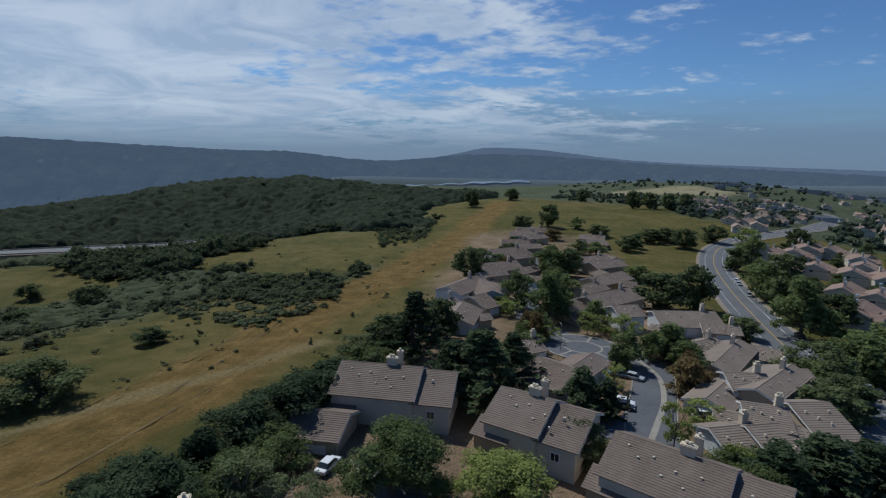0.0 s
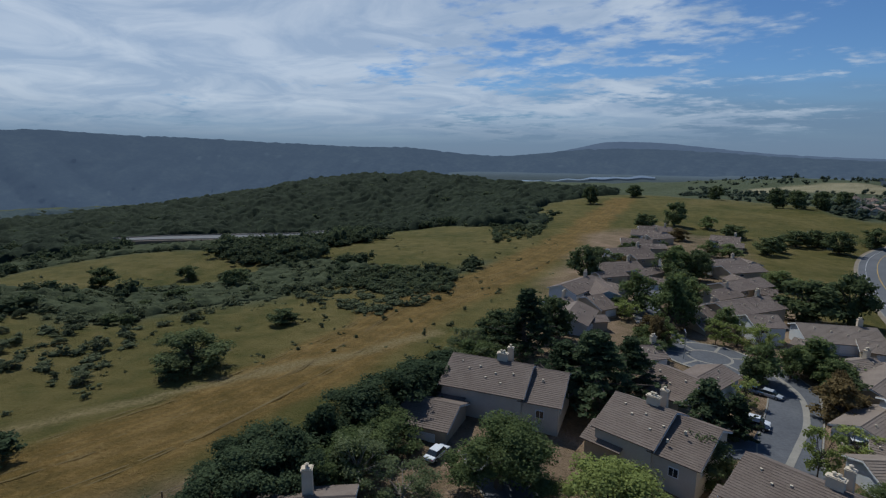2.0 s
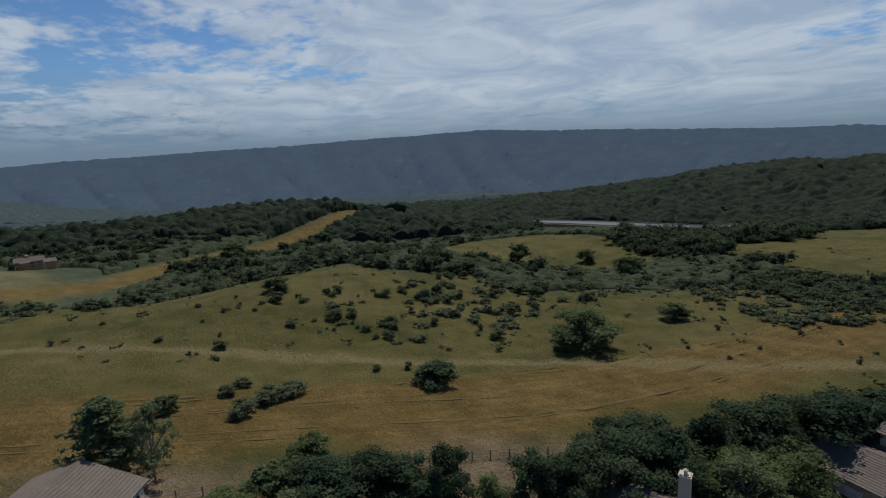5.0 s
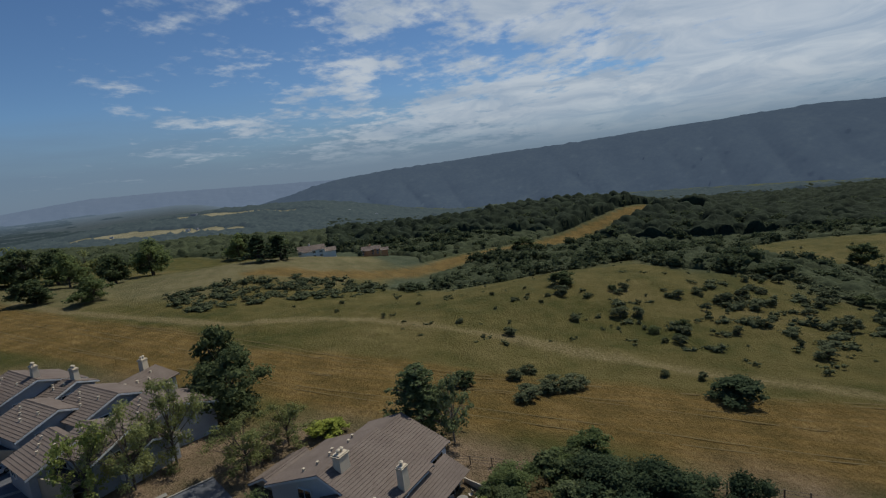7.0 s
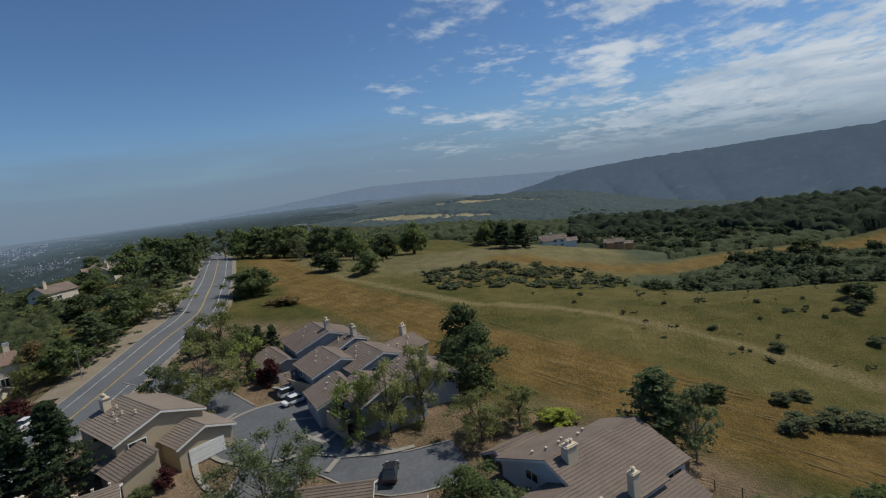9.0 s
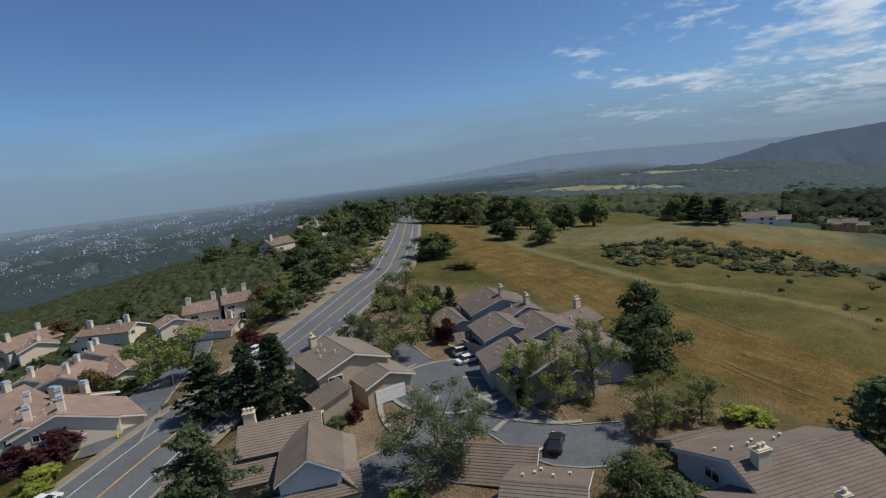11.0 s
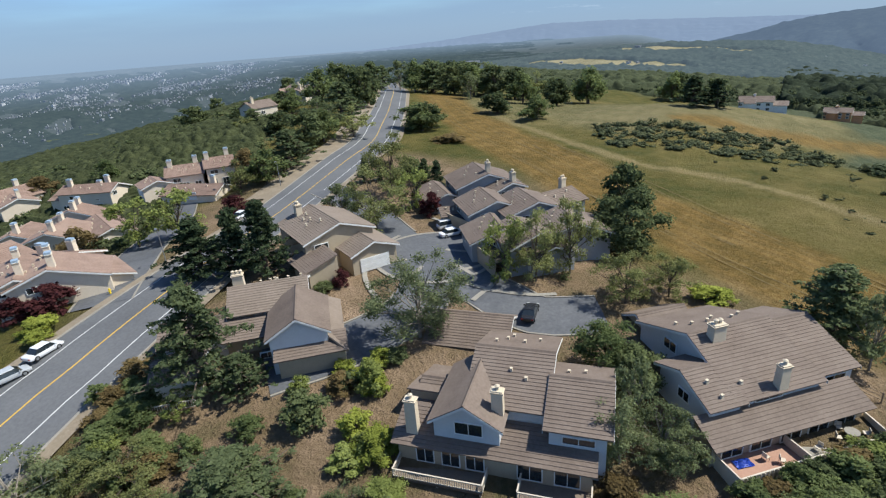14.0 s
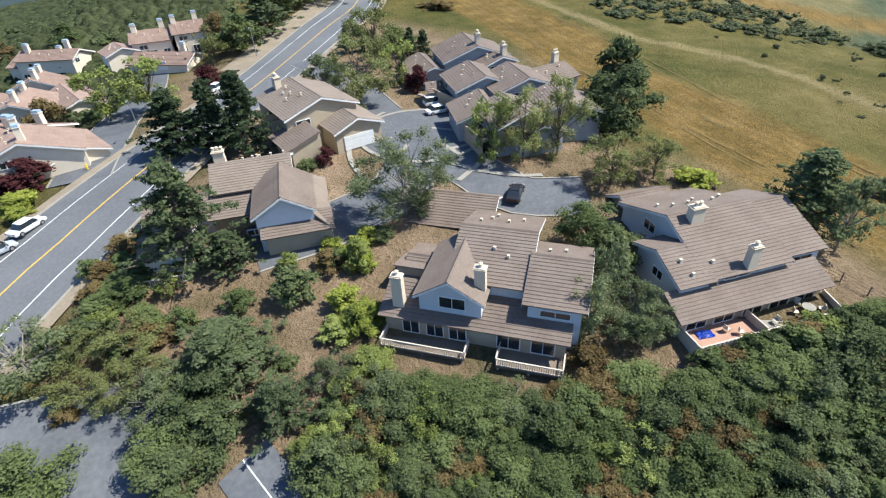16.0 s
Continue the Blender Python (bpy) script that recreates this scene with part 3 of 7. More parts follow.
def ridge(name, r0, depth, az0, az1, profile, base, seed, material, label, rough=1.0, spur=0.07):
    """A mountain ridge far off, around the place: profile gives (azimuth, height in degrees) along its crest; wooded spurs run down from it."""
    n, m = int((az1 - az0) * 8), 44
    az = np.linspace(az0, az1, n)
    el = np.interp(az, [p[0] for p in profile], [p[1] for p in profile])
    el = np.convolve(np.pad(el, 5, mode="edge"), np.ones(11) / 11, "valid")
    rng = np.random.default_rng(seed)
    jag = np.convolve(rng.normal(0, 1, n + 4), [0.4, 0.8, 1, 0.8, 0.4], "valid") * (0.5 + 0.5 * np.abs(wave(az * 40, az * 0, 5, seed + 4, 60, 260)))
    top = np.tan(np.radians(el)) * r0 + EYE[2]
    f = np.linspace(0, 1, m)[None, :]
    u, v = np.repeat(np.radians(az)[:, None] * r0, m, 1), np.repeat(f * depth, n, 0)
    folds = np.abs(wave(u + 0.3 * v, v * 0.25, 7, seed, 420, 1100)) + 0.45 * np.abs(wave(u - 0.2 * v, v * 0.4, 9, seed + 1, 150, 380))
    bumps = wave(u, v, 16, seed + 2, 45, 130)
    r = r0 - depth * (1 - f) ** 0.9 - (folds - 0.9) * depth * spur * np.sin(np.pi * f) ** 0.8 * (1.15 - f) + 9 * bumps * np.minimum(1, 5 * (1 - f))
    z = base + (top[:, None] - base) * f ** 1.05 + 5 * bumps * np.minimum(1, 5 * (1 - f))
    z[:, -1] += 1.3 * rough * jag
    a = np.radians(az)[:, None]
    verts = np.stack([r * np.sin(a), r * np.cos(a), z], -1).reshape(-1, 3)
    i, j = np.meshgrid(np.arange(n - 1), np.arange(m - 1), indexing="ij")
    k = i * m + j
    faces = np.stack([k, k + m, k + m + 1, k + 1], -1).reshape(-1, 4)
    me = bpy.data.meshes.new(name)
    me.from_pydata(verts.tolist(), [], faces.tolist())
    me.materials.append(material)
    me.polygons.foreach_set("use_smooth", [True] * len(me.polygons))
    return tagged(new(name, me), label, "mountain", kind="structure")


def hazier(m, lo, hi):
    """Raises a backdrop's blue glow with distance: haze painted as emission."""
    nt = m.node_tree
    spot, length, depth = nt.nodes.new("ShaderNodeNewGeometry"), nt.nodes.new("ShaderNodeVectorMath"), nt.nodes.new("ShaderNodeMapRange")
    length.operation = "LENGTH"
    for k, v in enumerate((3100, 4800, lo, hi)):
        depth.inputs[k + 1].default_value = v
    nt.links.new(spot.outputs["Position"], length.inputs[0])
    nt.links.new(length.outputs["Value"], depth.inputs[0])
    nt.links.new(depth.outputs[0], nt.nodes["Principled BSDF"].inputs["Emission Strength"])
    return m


# Blue haze put into the emission of mountains and valley woods.
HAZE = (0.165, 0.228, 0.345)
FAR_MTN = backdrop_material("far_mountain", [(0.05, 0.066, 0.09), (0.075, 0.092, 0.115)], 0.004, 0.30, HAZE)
VALLEY_WOODS = backdrop_material("woods_valley_hazy", [(0.012, 0.02, 0.018), (0.04, 0.052, 0.044), (0.085, 0.096, 0.078)], 0.07, 0.16, (0.17, 0.23, 0.32))
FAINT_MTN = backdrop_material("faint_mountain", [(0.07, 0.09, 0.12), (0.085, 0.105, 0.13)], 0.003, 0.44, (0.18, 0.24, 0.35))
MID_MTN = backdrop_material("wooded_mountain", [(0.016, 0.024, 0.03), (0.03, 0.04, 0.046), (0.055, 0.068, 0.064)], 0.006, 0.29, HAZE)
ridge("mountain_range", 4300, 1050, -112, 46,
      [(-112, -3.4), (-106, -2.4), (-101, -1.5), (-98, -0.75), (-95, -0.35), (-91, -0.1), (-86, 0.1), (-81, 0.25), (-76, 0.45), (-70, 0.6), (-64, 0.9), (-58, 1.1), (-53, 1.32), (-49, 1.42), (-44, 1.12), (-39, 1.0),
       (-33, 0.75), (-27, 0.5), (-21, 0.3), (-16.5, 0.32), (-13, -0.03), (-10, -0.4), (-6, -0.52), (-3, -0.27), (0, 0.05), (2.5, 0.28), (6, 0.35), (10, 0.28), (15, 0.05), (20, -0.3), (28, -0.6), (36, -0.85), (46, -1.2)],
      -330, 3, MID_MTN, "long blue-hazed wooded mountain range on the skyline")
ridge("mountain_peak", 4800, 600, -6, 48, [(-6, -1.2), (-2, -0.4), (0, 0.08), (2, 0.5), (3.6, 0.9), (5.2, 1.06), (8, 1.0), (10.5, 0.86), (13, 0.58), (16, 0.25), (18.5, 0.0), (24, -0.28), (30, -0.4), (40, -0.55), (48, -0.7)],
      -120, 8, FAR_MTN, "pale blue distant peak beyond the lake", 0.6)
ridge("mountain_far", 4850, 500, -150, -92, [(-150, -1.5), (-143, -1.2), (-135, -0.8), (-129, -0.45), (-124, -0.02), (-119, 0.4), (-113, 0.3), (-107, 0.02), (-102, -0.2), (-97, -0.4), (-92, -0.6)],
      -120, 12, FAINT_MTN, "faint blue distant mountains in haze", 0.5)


def plain_height(x, y):
    """Height of the far plain, which rises to the horizon in the south and east."""
    r = np.hypot(x, y)
    edge = land(x * 2450 / r, y * 2450 / r) - 3
    return edge + (-20 - edge) * (r - 2450) / 2530


def plain():
    bm = bmesh.new()
    rings, n = [2450, 2600, 2800, 3000, 3300, 3600, 4000, 4500, 4980], 180
    prev = None
    for r in rings:
        row = []
        for s in range(n):
            a = 2 * math.pi * s / n
            x, y = r * math.sin(a), r * math.cos(a)
            az = (math.degrees(a) + 180) % 360 - 180
            edge = float(land(x * 2450 / r, y * 2450 / r)) - 3
            f = (r - 2450) / 2530
            if -12 < az < 16:
                edge = min(edge, -92)
            # the plain rises to the horizon in the south and east and sinks under the western mountains
            sink = blend(az, -112, -100) * (1 - blend(az, 30, 50))
            row.append(bm.verts.new((x, y, edge + (-20 - edge) * f * (1 - sink) - 160 * min(1, 3 * f) * sink * (1 if az < -12 else 0))))
        if prev:
            for s in range(n):
                bm.faces.new((prev[s], row[s], row[(s + 1) % n], prev[(s + 1) % n]))
        prev = row
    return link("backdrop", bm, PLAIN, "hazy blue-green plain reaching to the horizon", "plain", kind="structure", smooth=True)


# Bluish colours and a distance-graded glow paint the haze over plain and crowns.
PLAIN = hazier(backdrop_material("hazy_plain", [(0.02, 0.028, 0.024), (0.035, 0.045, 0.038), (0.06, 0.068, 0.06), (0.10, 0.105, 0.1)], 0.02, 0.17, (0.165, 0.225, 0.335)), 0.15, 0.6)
LOWLAND = hazier(backdrop_material("hazy_lowland_crowns", [(0.008, 0.014, 0.011), (0.022, 0.032, 0.024), (0.05, 0.06, 0.045)], 0.02, 0.12, (0.165, 0.225, 0.335)), 0.13, 0.6)
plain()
WATER = mat("still_water", [(0.12, 0.16, 0.21), (0.15, 0.19, 0.25)], 0.01, 0.05, 0.3, 0, spec=0.4)


def lake():
    bm = bmesh.new()
    near, far = [], []
    for k in range(48):
        az = -5.2 + 14.4 * k / 47
        lo = -3.22 + 0.72 * k / 47 + 0.05 * math.sin(az * 2.6)
        hi = lo + 0.05 + 0.13 * float(blend(az, 0.5, 3.0)) + 0.05 * math.sin(az * 1.7 + 1)
        for el, side in ((lo, near), (hi, far)):
            r = 142 / math.tan(radians(-el))
            side.append(bm.verts.new((r * math.sin(radians(az)), r * math.cos(radians(az)), -82)))
    for a, b, c, d in zip(near, near[1:], far[1:], far):
        bm.faces.new((a, b, c, d))
    return link("lake", bm, WATER, "pale blue reservoir below the mountains", "lake", kind="structure")


lake()


def town(name, label, n, az0, az1, r0, r1, s0, s1, seed, material):
    """Blocks of a town on the plain, too many and too small to tell apart."""
    rng = random.Random(seed)
    bm = bmesh.new()
    for _ in range(n):
        a, r = radians(rng.uniform(az0, az1)), rng.uniform(r0, r1)
        x, y = r * math.sin(a), r * math.cos(a)
        if wave(x, y, 6, seed, 160, 700) < rng.uniform(-0.1, 1.3):
            continue
        if r < 2450:
            z = float(land(x, y))
        else:
            z = float(plain_height(x, y)) + rng.uniform(3, 9)
        s = rng.uniform(s0, s1) * r / 1000 * (2.6 if rng.random() < 0.1 else 1)
        c, w, top = rng.uniform(0, math.pi), rng.uniform(0.3, 0.8), s * rng.uniform(0.25, 0.6)
        ux, uy = math.cos(c) * s, math.sin(c) * s
        foot = [(x + ux * p - uy * w * q, y + uy * p + ux * w * q) for p, q in ((-1, -1), (1, -1), (1, 1), (-1, 1))]
        lo, hi = [bm.verts.new((*f, z - 12)) for f in foot], [bm.verts.new((*f, z + 1.5 + top)) for f in foot]
        bm.faces.new(hi)
        for k in range(4):
            bm.faces.new((lo[k], lo[(k + 1) % 4], hi[(k + 1) % 4], hi[k]))
    return link(name, bm, material, label, "town", kind="stuff")


# ---- houses ----
def empty(name, label, category, group=""):
    return tagged(new(name), label, category, group)


def box(bm, x0, x1, y0, y1, z0, z1):
    vs = [bm.verts.new((x, y, z)) for z in (z0, z1) for x, y in ((x0, y0), (x1, y0), (x1, y1), (x0, y1))]
    for f in ((3, 2, 1, 0), (4, 5, 6, 7), (0, 1, 5, 4), (1, 2, 6, 5), (2, 3, 7, 6), (3, 0, 4, 7)):
        bm.faces.new([vs[i] for i in f])
    return vs


def tapered(bm, x, y, z0, z1, w0, d0, w1, d1):
    vs = []
    for z, w, d in ((z0, w0, d0), (z1, w1, d1)):
        vs += [bm.verts.new((x + sx * w / 2, y + sy * d / 2, z)) for sx, sy in ((-1, -1), (1, -1), (1, 1), (-1, 1))]
    for f in ((3, 2, 1, 0), (4, 5, 6, 7), (0, 1, 5, 4), (1, 2, 6, 5), (2, 3, 7, 6), (3, 0, 4, 7)):
        bm.faces.new([vs[i] for i in f])


def slope(bm, low_a, low_b, high_a, high_b, course=0.42, step=0.055, thick=0.14):
    """One roof slope in overlapping courses of tiles, with fascia and underside."""
    low_a, low_b, high_a, high_b = (Vector(v) for v in (low_a, low_b, high_a, high_b))
    n = max(2, round(((high_a + high_b) / 2 - (low_a + low_b) / 2).length / course))
    normal = (low_b - low_a).cross(high_a - low_a).normalized()
    if normal.z < 0:
        normal = -normal
    V = bm.verts.new
    e0, f0 = V(low_a - normal * thick), V(low_b - normal * thick)
    e, f = e0, f0
    left, right = [e0], [f0]
    for i in range(n):
        p, q = low_a.lerp(high_a, i / n), low_b.lerp(high_b, i / n)
        r, s = low_a.lerp(high_a, (i + 1) / n), low_b.lerp(high_b, (i + 1) / n)
        a, b, c, d = V(p + normal * (step + 0.012)), V(q + normal * (step + 0.012)), V(s + normal * 0.012), V(r + normal * 0.012)
        bm.faces.new((a, b, c, d))
        bm.faces.new((e, f, b, a))
        e, f = d, c
        left += [a, d]
        right += [b, c]
    g, h = V(high_a - normal * thick), V(high_b - normal * thick)
    bm.faces.new((f0, e0, g, h))
    bm.faces.new((e, f, h, g))
    bm.faces.new(left + [g])
    bm.faces.new((right + [h])[::-1])


def swap(v, axis):
    return Vector((v[1], v[0], v[2])) if axis == "y" else Vector(v)


def gable(house, x0, x1, yf, yr, yb, zf, zr, zb=None, axis="x", wall=None, roof=None, over=0.55, base=-2.5, course=0.42, trim=True):
    """A block with a gable roof: ridge along x (or y), eaves at yf and yb, ridge at yr. Adds wall, roof slopes, ridge cap, barge boards."""
    zb = zf if zb is None else zb
    wall, roof = wall or WALL_BLUE, roof or ROOF
    sw = lambda *v: swap(v, axis)
    bm = bmesh.new()
    drop = 0.18
    ins = 0.45
    prof = [(yf + ins, base), (yf + ins, zf - drop + ins * (zr - zf) / max(0.1, yr - yf)), (yr, zr - drop), (yb - ins, zb - drop + ins * (zr - zb) / max(0.1, yb - yr)), (yb - ins, base)]
    ends = []
    for x in (x0 + over, x1 - over):
        ends.append([bm.verts.new(sw(x, y, z)) for y, z in prof])
    bm.faces.new(ends[0][::-1]), bm.faces.new(ends[1])
    for i in range(5):
        j = (i + 1) % 5
        bm.faces.new((ends[0][i], ends[0][j], ends[1][j], ends[1][i]))
    bmesh.ops.recalc_face_normals(bm, faces=bm.faces)
    part("wall", bm, wall, house)
    for ye, ze in ((yf, zf), (yb, zb)):
        bm = bmesh.new()
        slope(bm, sw(x0, ye, ze), sw(x1, ye, ze), sw(x0, yr, zr), sw(x1, yr, zr), course)
        part("roof", bm, roof, house)
    bm = bmesh.new()
    k = 0.16
    ring = []
    for x in (x0, x1):
        ring.append([bm.verts.new(sw(x, y, z)) for y, z in ((yr - k, zr + 0.0), (yr, zr + 0.13), (yr + k, zr + 0.0))])
    for i in range(2):
        bm.faces.new((ring[0][i], ring[0][i + 1], ring[1][i + 1], ring[1][i]))
    part("ridge_cap", bm, roof, house)
    if trim:
        for x in (x0 + 0.02, x1 - 0.02):
            bm = bmesh.new()
            pts = [(yf, zf - 0.06), (yr, zr - 0.06), (yb, zb - 0.06)]
            t = 0.05 if x < (x0 + x1) / 2 else -0.05
            for (ya, za), (yc, zc) in zip(pts, pts[1:]):
                vs = [bm.verts.new(sw(xx, y, z - d)) for xx in (x - t, x + t * 0.2) for y, z, d in ((ya, za, 0), (yc, zc, 0), (yc, zc, 0.26), (ya, za, 0.26))]
                for f in ((0, 1, 2, 3), (7, 6, 5, 4), (0, 4, 5, 1), (3, 2, 6, 7)):
                    bm.faces.new([vs[i] for i in f])
            part("barge_board", bm, TRIM, house)


def shed(house, x0, x1, y0, y1, z0, z1, wall=None, roof=None, base=-2.5, course=0.42, walls=True):
    """A lean-to roof: low edge at y0, high edge at y1 (y0 may be larger than y1)."""
    bm = bmesh.new()
    slope(bm, (x0, y0, z0), (x1, y0, z0), (x0, y1, z1), (x1, y1, z1), course)
    part("roof", bm, roof or ROOF, house)
    if walls:
        s = 1 if y1 > y0 else -1
        bm = bmesh.new()
        ya, yb = y0 + s * 0.9, y1
        za = z0 + (z1 - z0) * 0.9 / abs(y1 - y0) - 0.2
        pro = [(ya, base), (ya, za), (yb, z1 - 0.2), (yb, base)]
        e = [[bm.verts.new((x, y, z)) for y, z in pro] for x in (x0 + 0.4, x1 - 0.4)]
        bm.faces.new(e[0][::-1]), bm.faces.new(e[1])
        for i in range(4):
            bm.faces.new((e[0][i], e[0][(i + 1) % 4], e[1][(i + 1) % 4], e[1][i]))
        bmesh.ops.recalc_face_normals(bm, faces=bm.faces)
        part("wall", bm, wall or WALL_TAN, house)


def chimney(house, x, y, z0, z1, w=1.15, d=0.85, material=None, cap=None, pots=1):
    bm = bmesh.new()
    tapered(bm, x, y, z0, z1 - 0.35, w, d, w * 0.9, d * 0.9)
    tapered(bm, x, y, z1 - 0.35, z1 - 0.12, w * 0.98, d * 0.98, w * 1.1, d * 1.1)
    ob = part("chimney", bm, material or CHIMNEY, house, "cream stucco chimney")
    bm = bmesh.new()
    box(bm, x - w * 0.45, x + w * 0.45, y - d * 0.45, y + d * 0.45, z1 - 0.12, z1 - (0.0 if cap is None else -0.25))
    part("cap", bm, cap or CHIMNEY, ob)
    for k in range(pots):
        bm = bmesh.new()
        px = x + (k - (pots - 1) / 2) * 0.5
        bmesh.ops.create_cone(bm, cap_ends=True, segments=8, radius1=0.2, radius2=0.16, depth=0.4, matrix=Matrix.Translation((px, y, z1 + 0.2)))
        bmesh.ops.create_cone(bm, cap_ends=True, segments=8, radius1=0.27, radius2=0.1, depth=0.12, matrix=Matrix.Translation((px, y, z1 + 0.46)))
        part("flue_pot", bm, CHIMNEY, ob)


def window(house, x, y, z, w, h, face="f", frame_mat=None):
    """A window on a wall that faces -y (f), +y (b), -x (l) or +x (r)."""
    turn = {"f": 0, "r": 90, "b": 180, "l": 270}[face]
    m = Matrix.Translation((x, y, z)) @ Matrix.Rotation(radians(turn), 4, "Z")
    bm = bmesh.new()
    t = 0.09
    for x0, x1, z0, z1 in ((-w / 2 - t, w / 2 + t, -t, 0), (-w / 2 - t, w / 2 + t, h, h + t), (-w / 2 - t, -w / 2, 0, h), (w / 2, w / 2 + t, 0, h), (-0.03, 0.03, 0, h)):
        box(bm, x0, x1, -0.10, 0.05, z0, z1)
    bm.transform(m)
    ob = part("window", bm, frame_mat or TRIM, house, "white-framed window")
    bm = bmesh.new()
    box(bm, -w / 2, w / 2, -0.05, 0.02, 0, h)
    bm.transform(m)
    part("pane", bm, GLASS, ob)


def vents(house, spots):
    for x, y, z in spots:
        bm = bmesh.new()
        tapered(bm, x, y, z - 0.1, z + 0.28, 0.32, 0.32, 0.2, 0.2)
        tapered(bm, x, y, z + 0.28, z + 0.36, 0.3, 0.3, 0.3, 0.3)
        part("vent", bm, CHIMNEY, house)


def railing(house, pts, z0, h=0.95, gap=0.28, material=None, name="railing", solid=False):
    """Rails and balusters along a line of corners."""
    material = material or WALL_CREAM
    for (ax, ay), (bx, by) in zip(pts, pts[1:]):
        a, b = Vector((ax, ay, z0)), Vector((bx, by, z0))
        ln = (b - a).length
        m = Matrix.Translation(a) @ Matrix.Rotation(math.atan2(by - ay, bx - ax), 4, "Z")
        bm = bmesh.new()
        box(bm, 0, ln, -0.07, 0.07, h - 0.1, h)
        if solid:
            box(bm, 0, ln, -0.05, 0.05, 0, h - 0.1)
        else:
            box(bm, 0, ln, -0.05, 0.05, 0.08, 0.16)
            for k in range(int(ln / gap) + 1):
                box(bm, k * gap, k * gap + 0.06, -0.03, 0.03, 0.1, h - 0.1)
        bm.transform(m)
        part(name, bm, material, house)


def place(house, x, y, turn, z=None):
    house.matrix_world = pose(x, y, gz(x, y) if z is None else z, 0, 0, turn)
    return house


def heading(ux, uy):
    return math.degrees(math.atan2(uy, ux))


def garage_door(house, x, y, z, w=4.6, h=2.1, face="f"):
    turn = {"f": 0, "r": 90, "b": 180, "l": 270}[face]
    bm = bmesh.new()
    for k in range(4):
        box(bm, -w / 2, w / 2, -0.06 - 0.015 * (k % 2), 0.04, h * k / 4 + 0.01, h * (k + 1) / 4 - 0.02)
    bm.transform(Matrix.Translation((x, y, z)) @ Matrix.Rotation(radians(turn), 4, "Z"))
    part("garage_door", bm, TRIM, house, "white panelled garage door")


def house_deck():
    """The two-storey house with white balconies on the planted slope."""
    h = empty("house", "two-storey grey-blue house with brown tile roofs and white balconies", "house")
    gable(h, 6.2, 14.6, 3.3, 10.0, 17.0, 5.6, 8.2, 5.7)
    gable(h, 14.2, 20.4, 1.6, 7.2, 11.8, 5.3, 7.4, 5.8)
    gable(h, 0.6, 10.2, 3.5, 7.1, 10.8, 5.2, 7.5, axis="y")
    gable(h, -2.6, 8.2, 16.2, 21.5, 25.5, 3.3, 5.3, wall=WALL_TAN, roof=ROOF)
    shed(h, -0.2, 19.2, -0.2, 4.2, 2.6, 4.3)
    shed(h, -0.6, 4.2, 10.0, 6.0, 3.2, 4.4)
    gable(h, 0.2, 5.4, 5.4, 8.6, 12.6, 3.0, 4.3, wall=WALL_BLUE)
    window(h, 7.4, 1.15, 3.9, 2.6, 1.3)
    window(h, 17.4, 2.05, 3.9, 2.8, 0.7)
    window(h, 12.2, 3.85, 4.35, 3.6, 0.5)
    window(h, 0.75, 8.3, 2.0, 1.5, 0.9, "l")
    for x in (3.0, 5.6, 8.0):
        window(h, x, 0.68, 0.2, 1.7, 2.0)
    for x in (13.2, 16.6):
        window(h, x, 0.68, 0.2, 2.2, 2.0)
    chimney(h, 1.7, 1.4, 2.2, 7.0, 1.2, 0.9)
    chimney(h, 9.9, 2.9, 3.0, 8.2, 1.2, 0.9)
    vents(h, [(8, 12, 7.5), (9, 13.4, 7.0), (11, 12.6, 7.3), (12.5, 14, 6.8), (10.4, 7.4, 7.2), (12.0, 6.6, 6.9), (16, 8.6, 6.9), (17.6, 9.0, 6.8), (9.4, 15, 6.4)])
    for x0, x1 in ((0.4, 9.2), (12.4, 18.8)):
        bm = bmesh.new()
        box(bm, x0, x1, -1.7, 1.0, -0.35, -0.12)
        part("balcony_deck", bm, WOOD, h)
        railing(h, [(x0, 0.6), (x0, -1.65), (x1, -1.65), (x1, 0.6)], -0.12, 1.0, 0.22)
        for x in (x0 + 0.2, (x0 + x1) / 2, x1 - 0.2):
            bm = bmesh.new()
            box(bm, x - 0.1, x + 0.1, -1.6, -1.4, -3.5, -0.3)
            part("post", bm, WALL_CREAM, h)
    return place(h, -26.6, -31.2, heading(-0.38, 0.925))


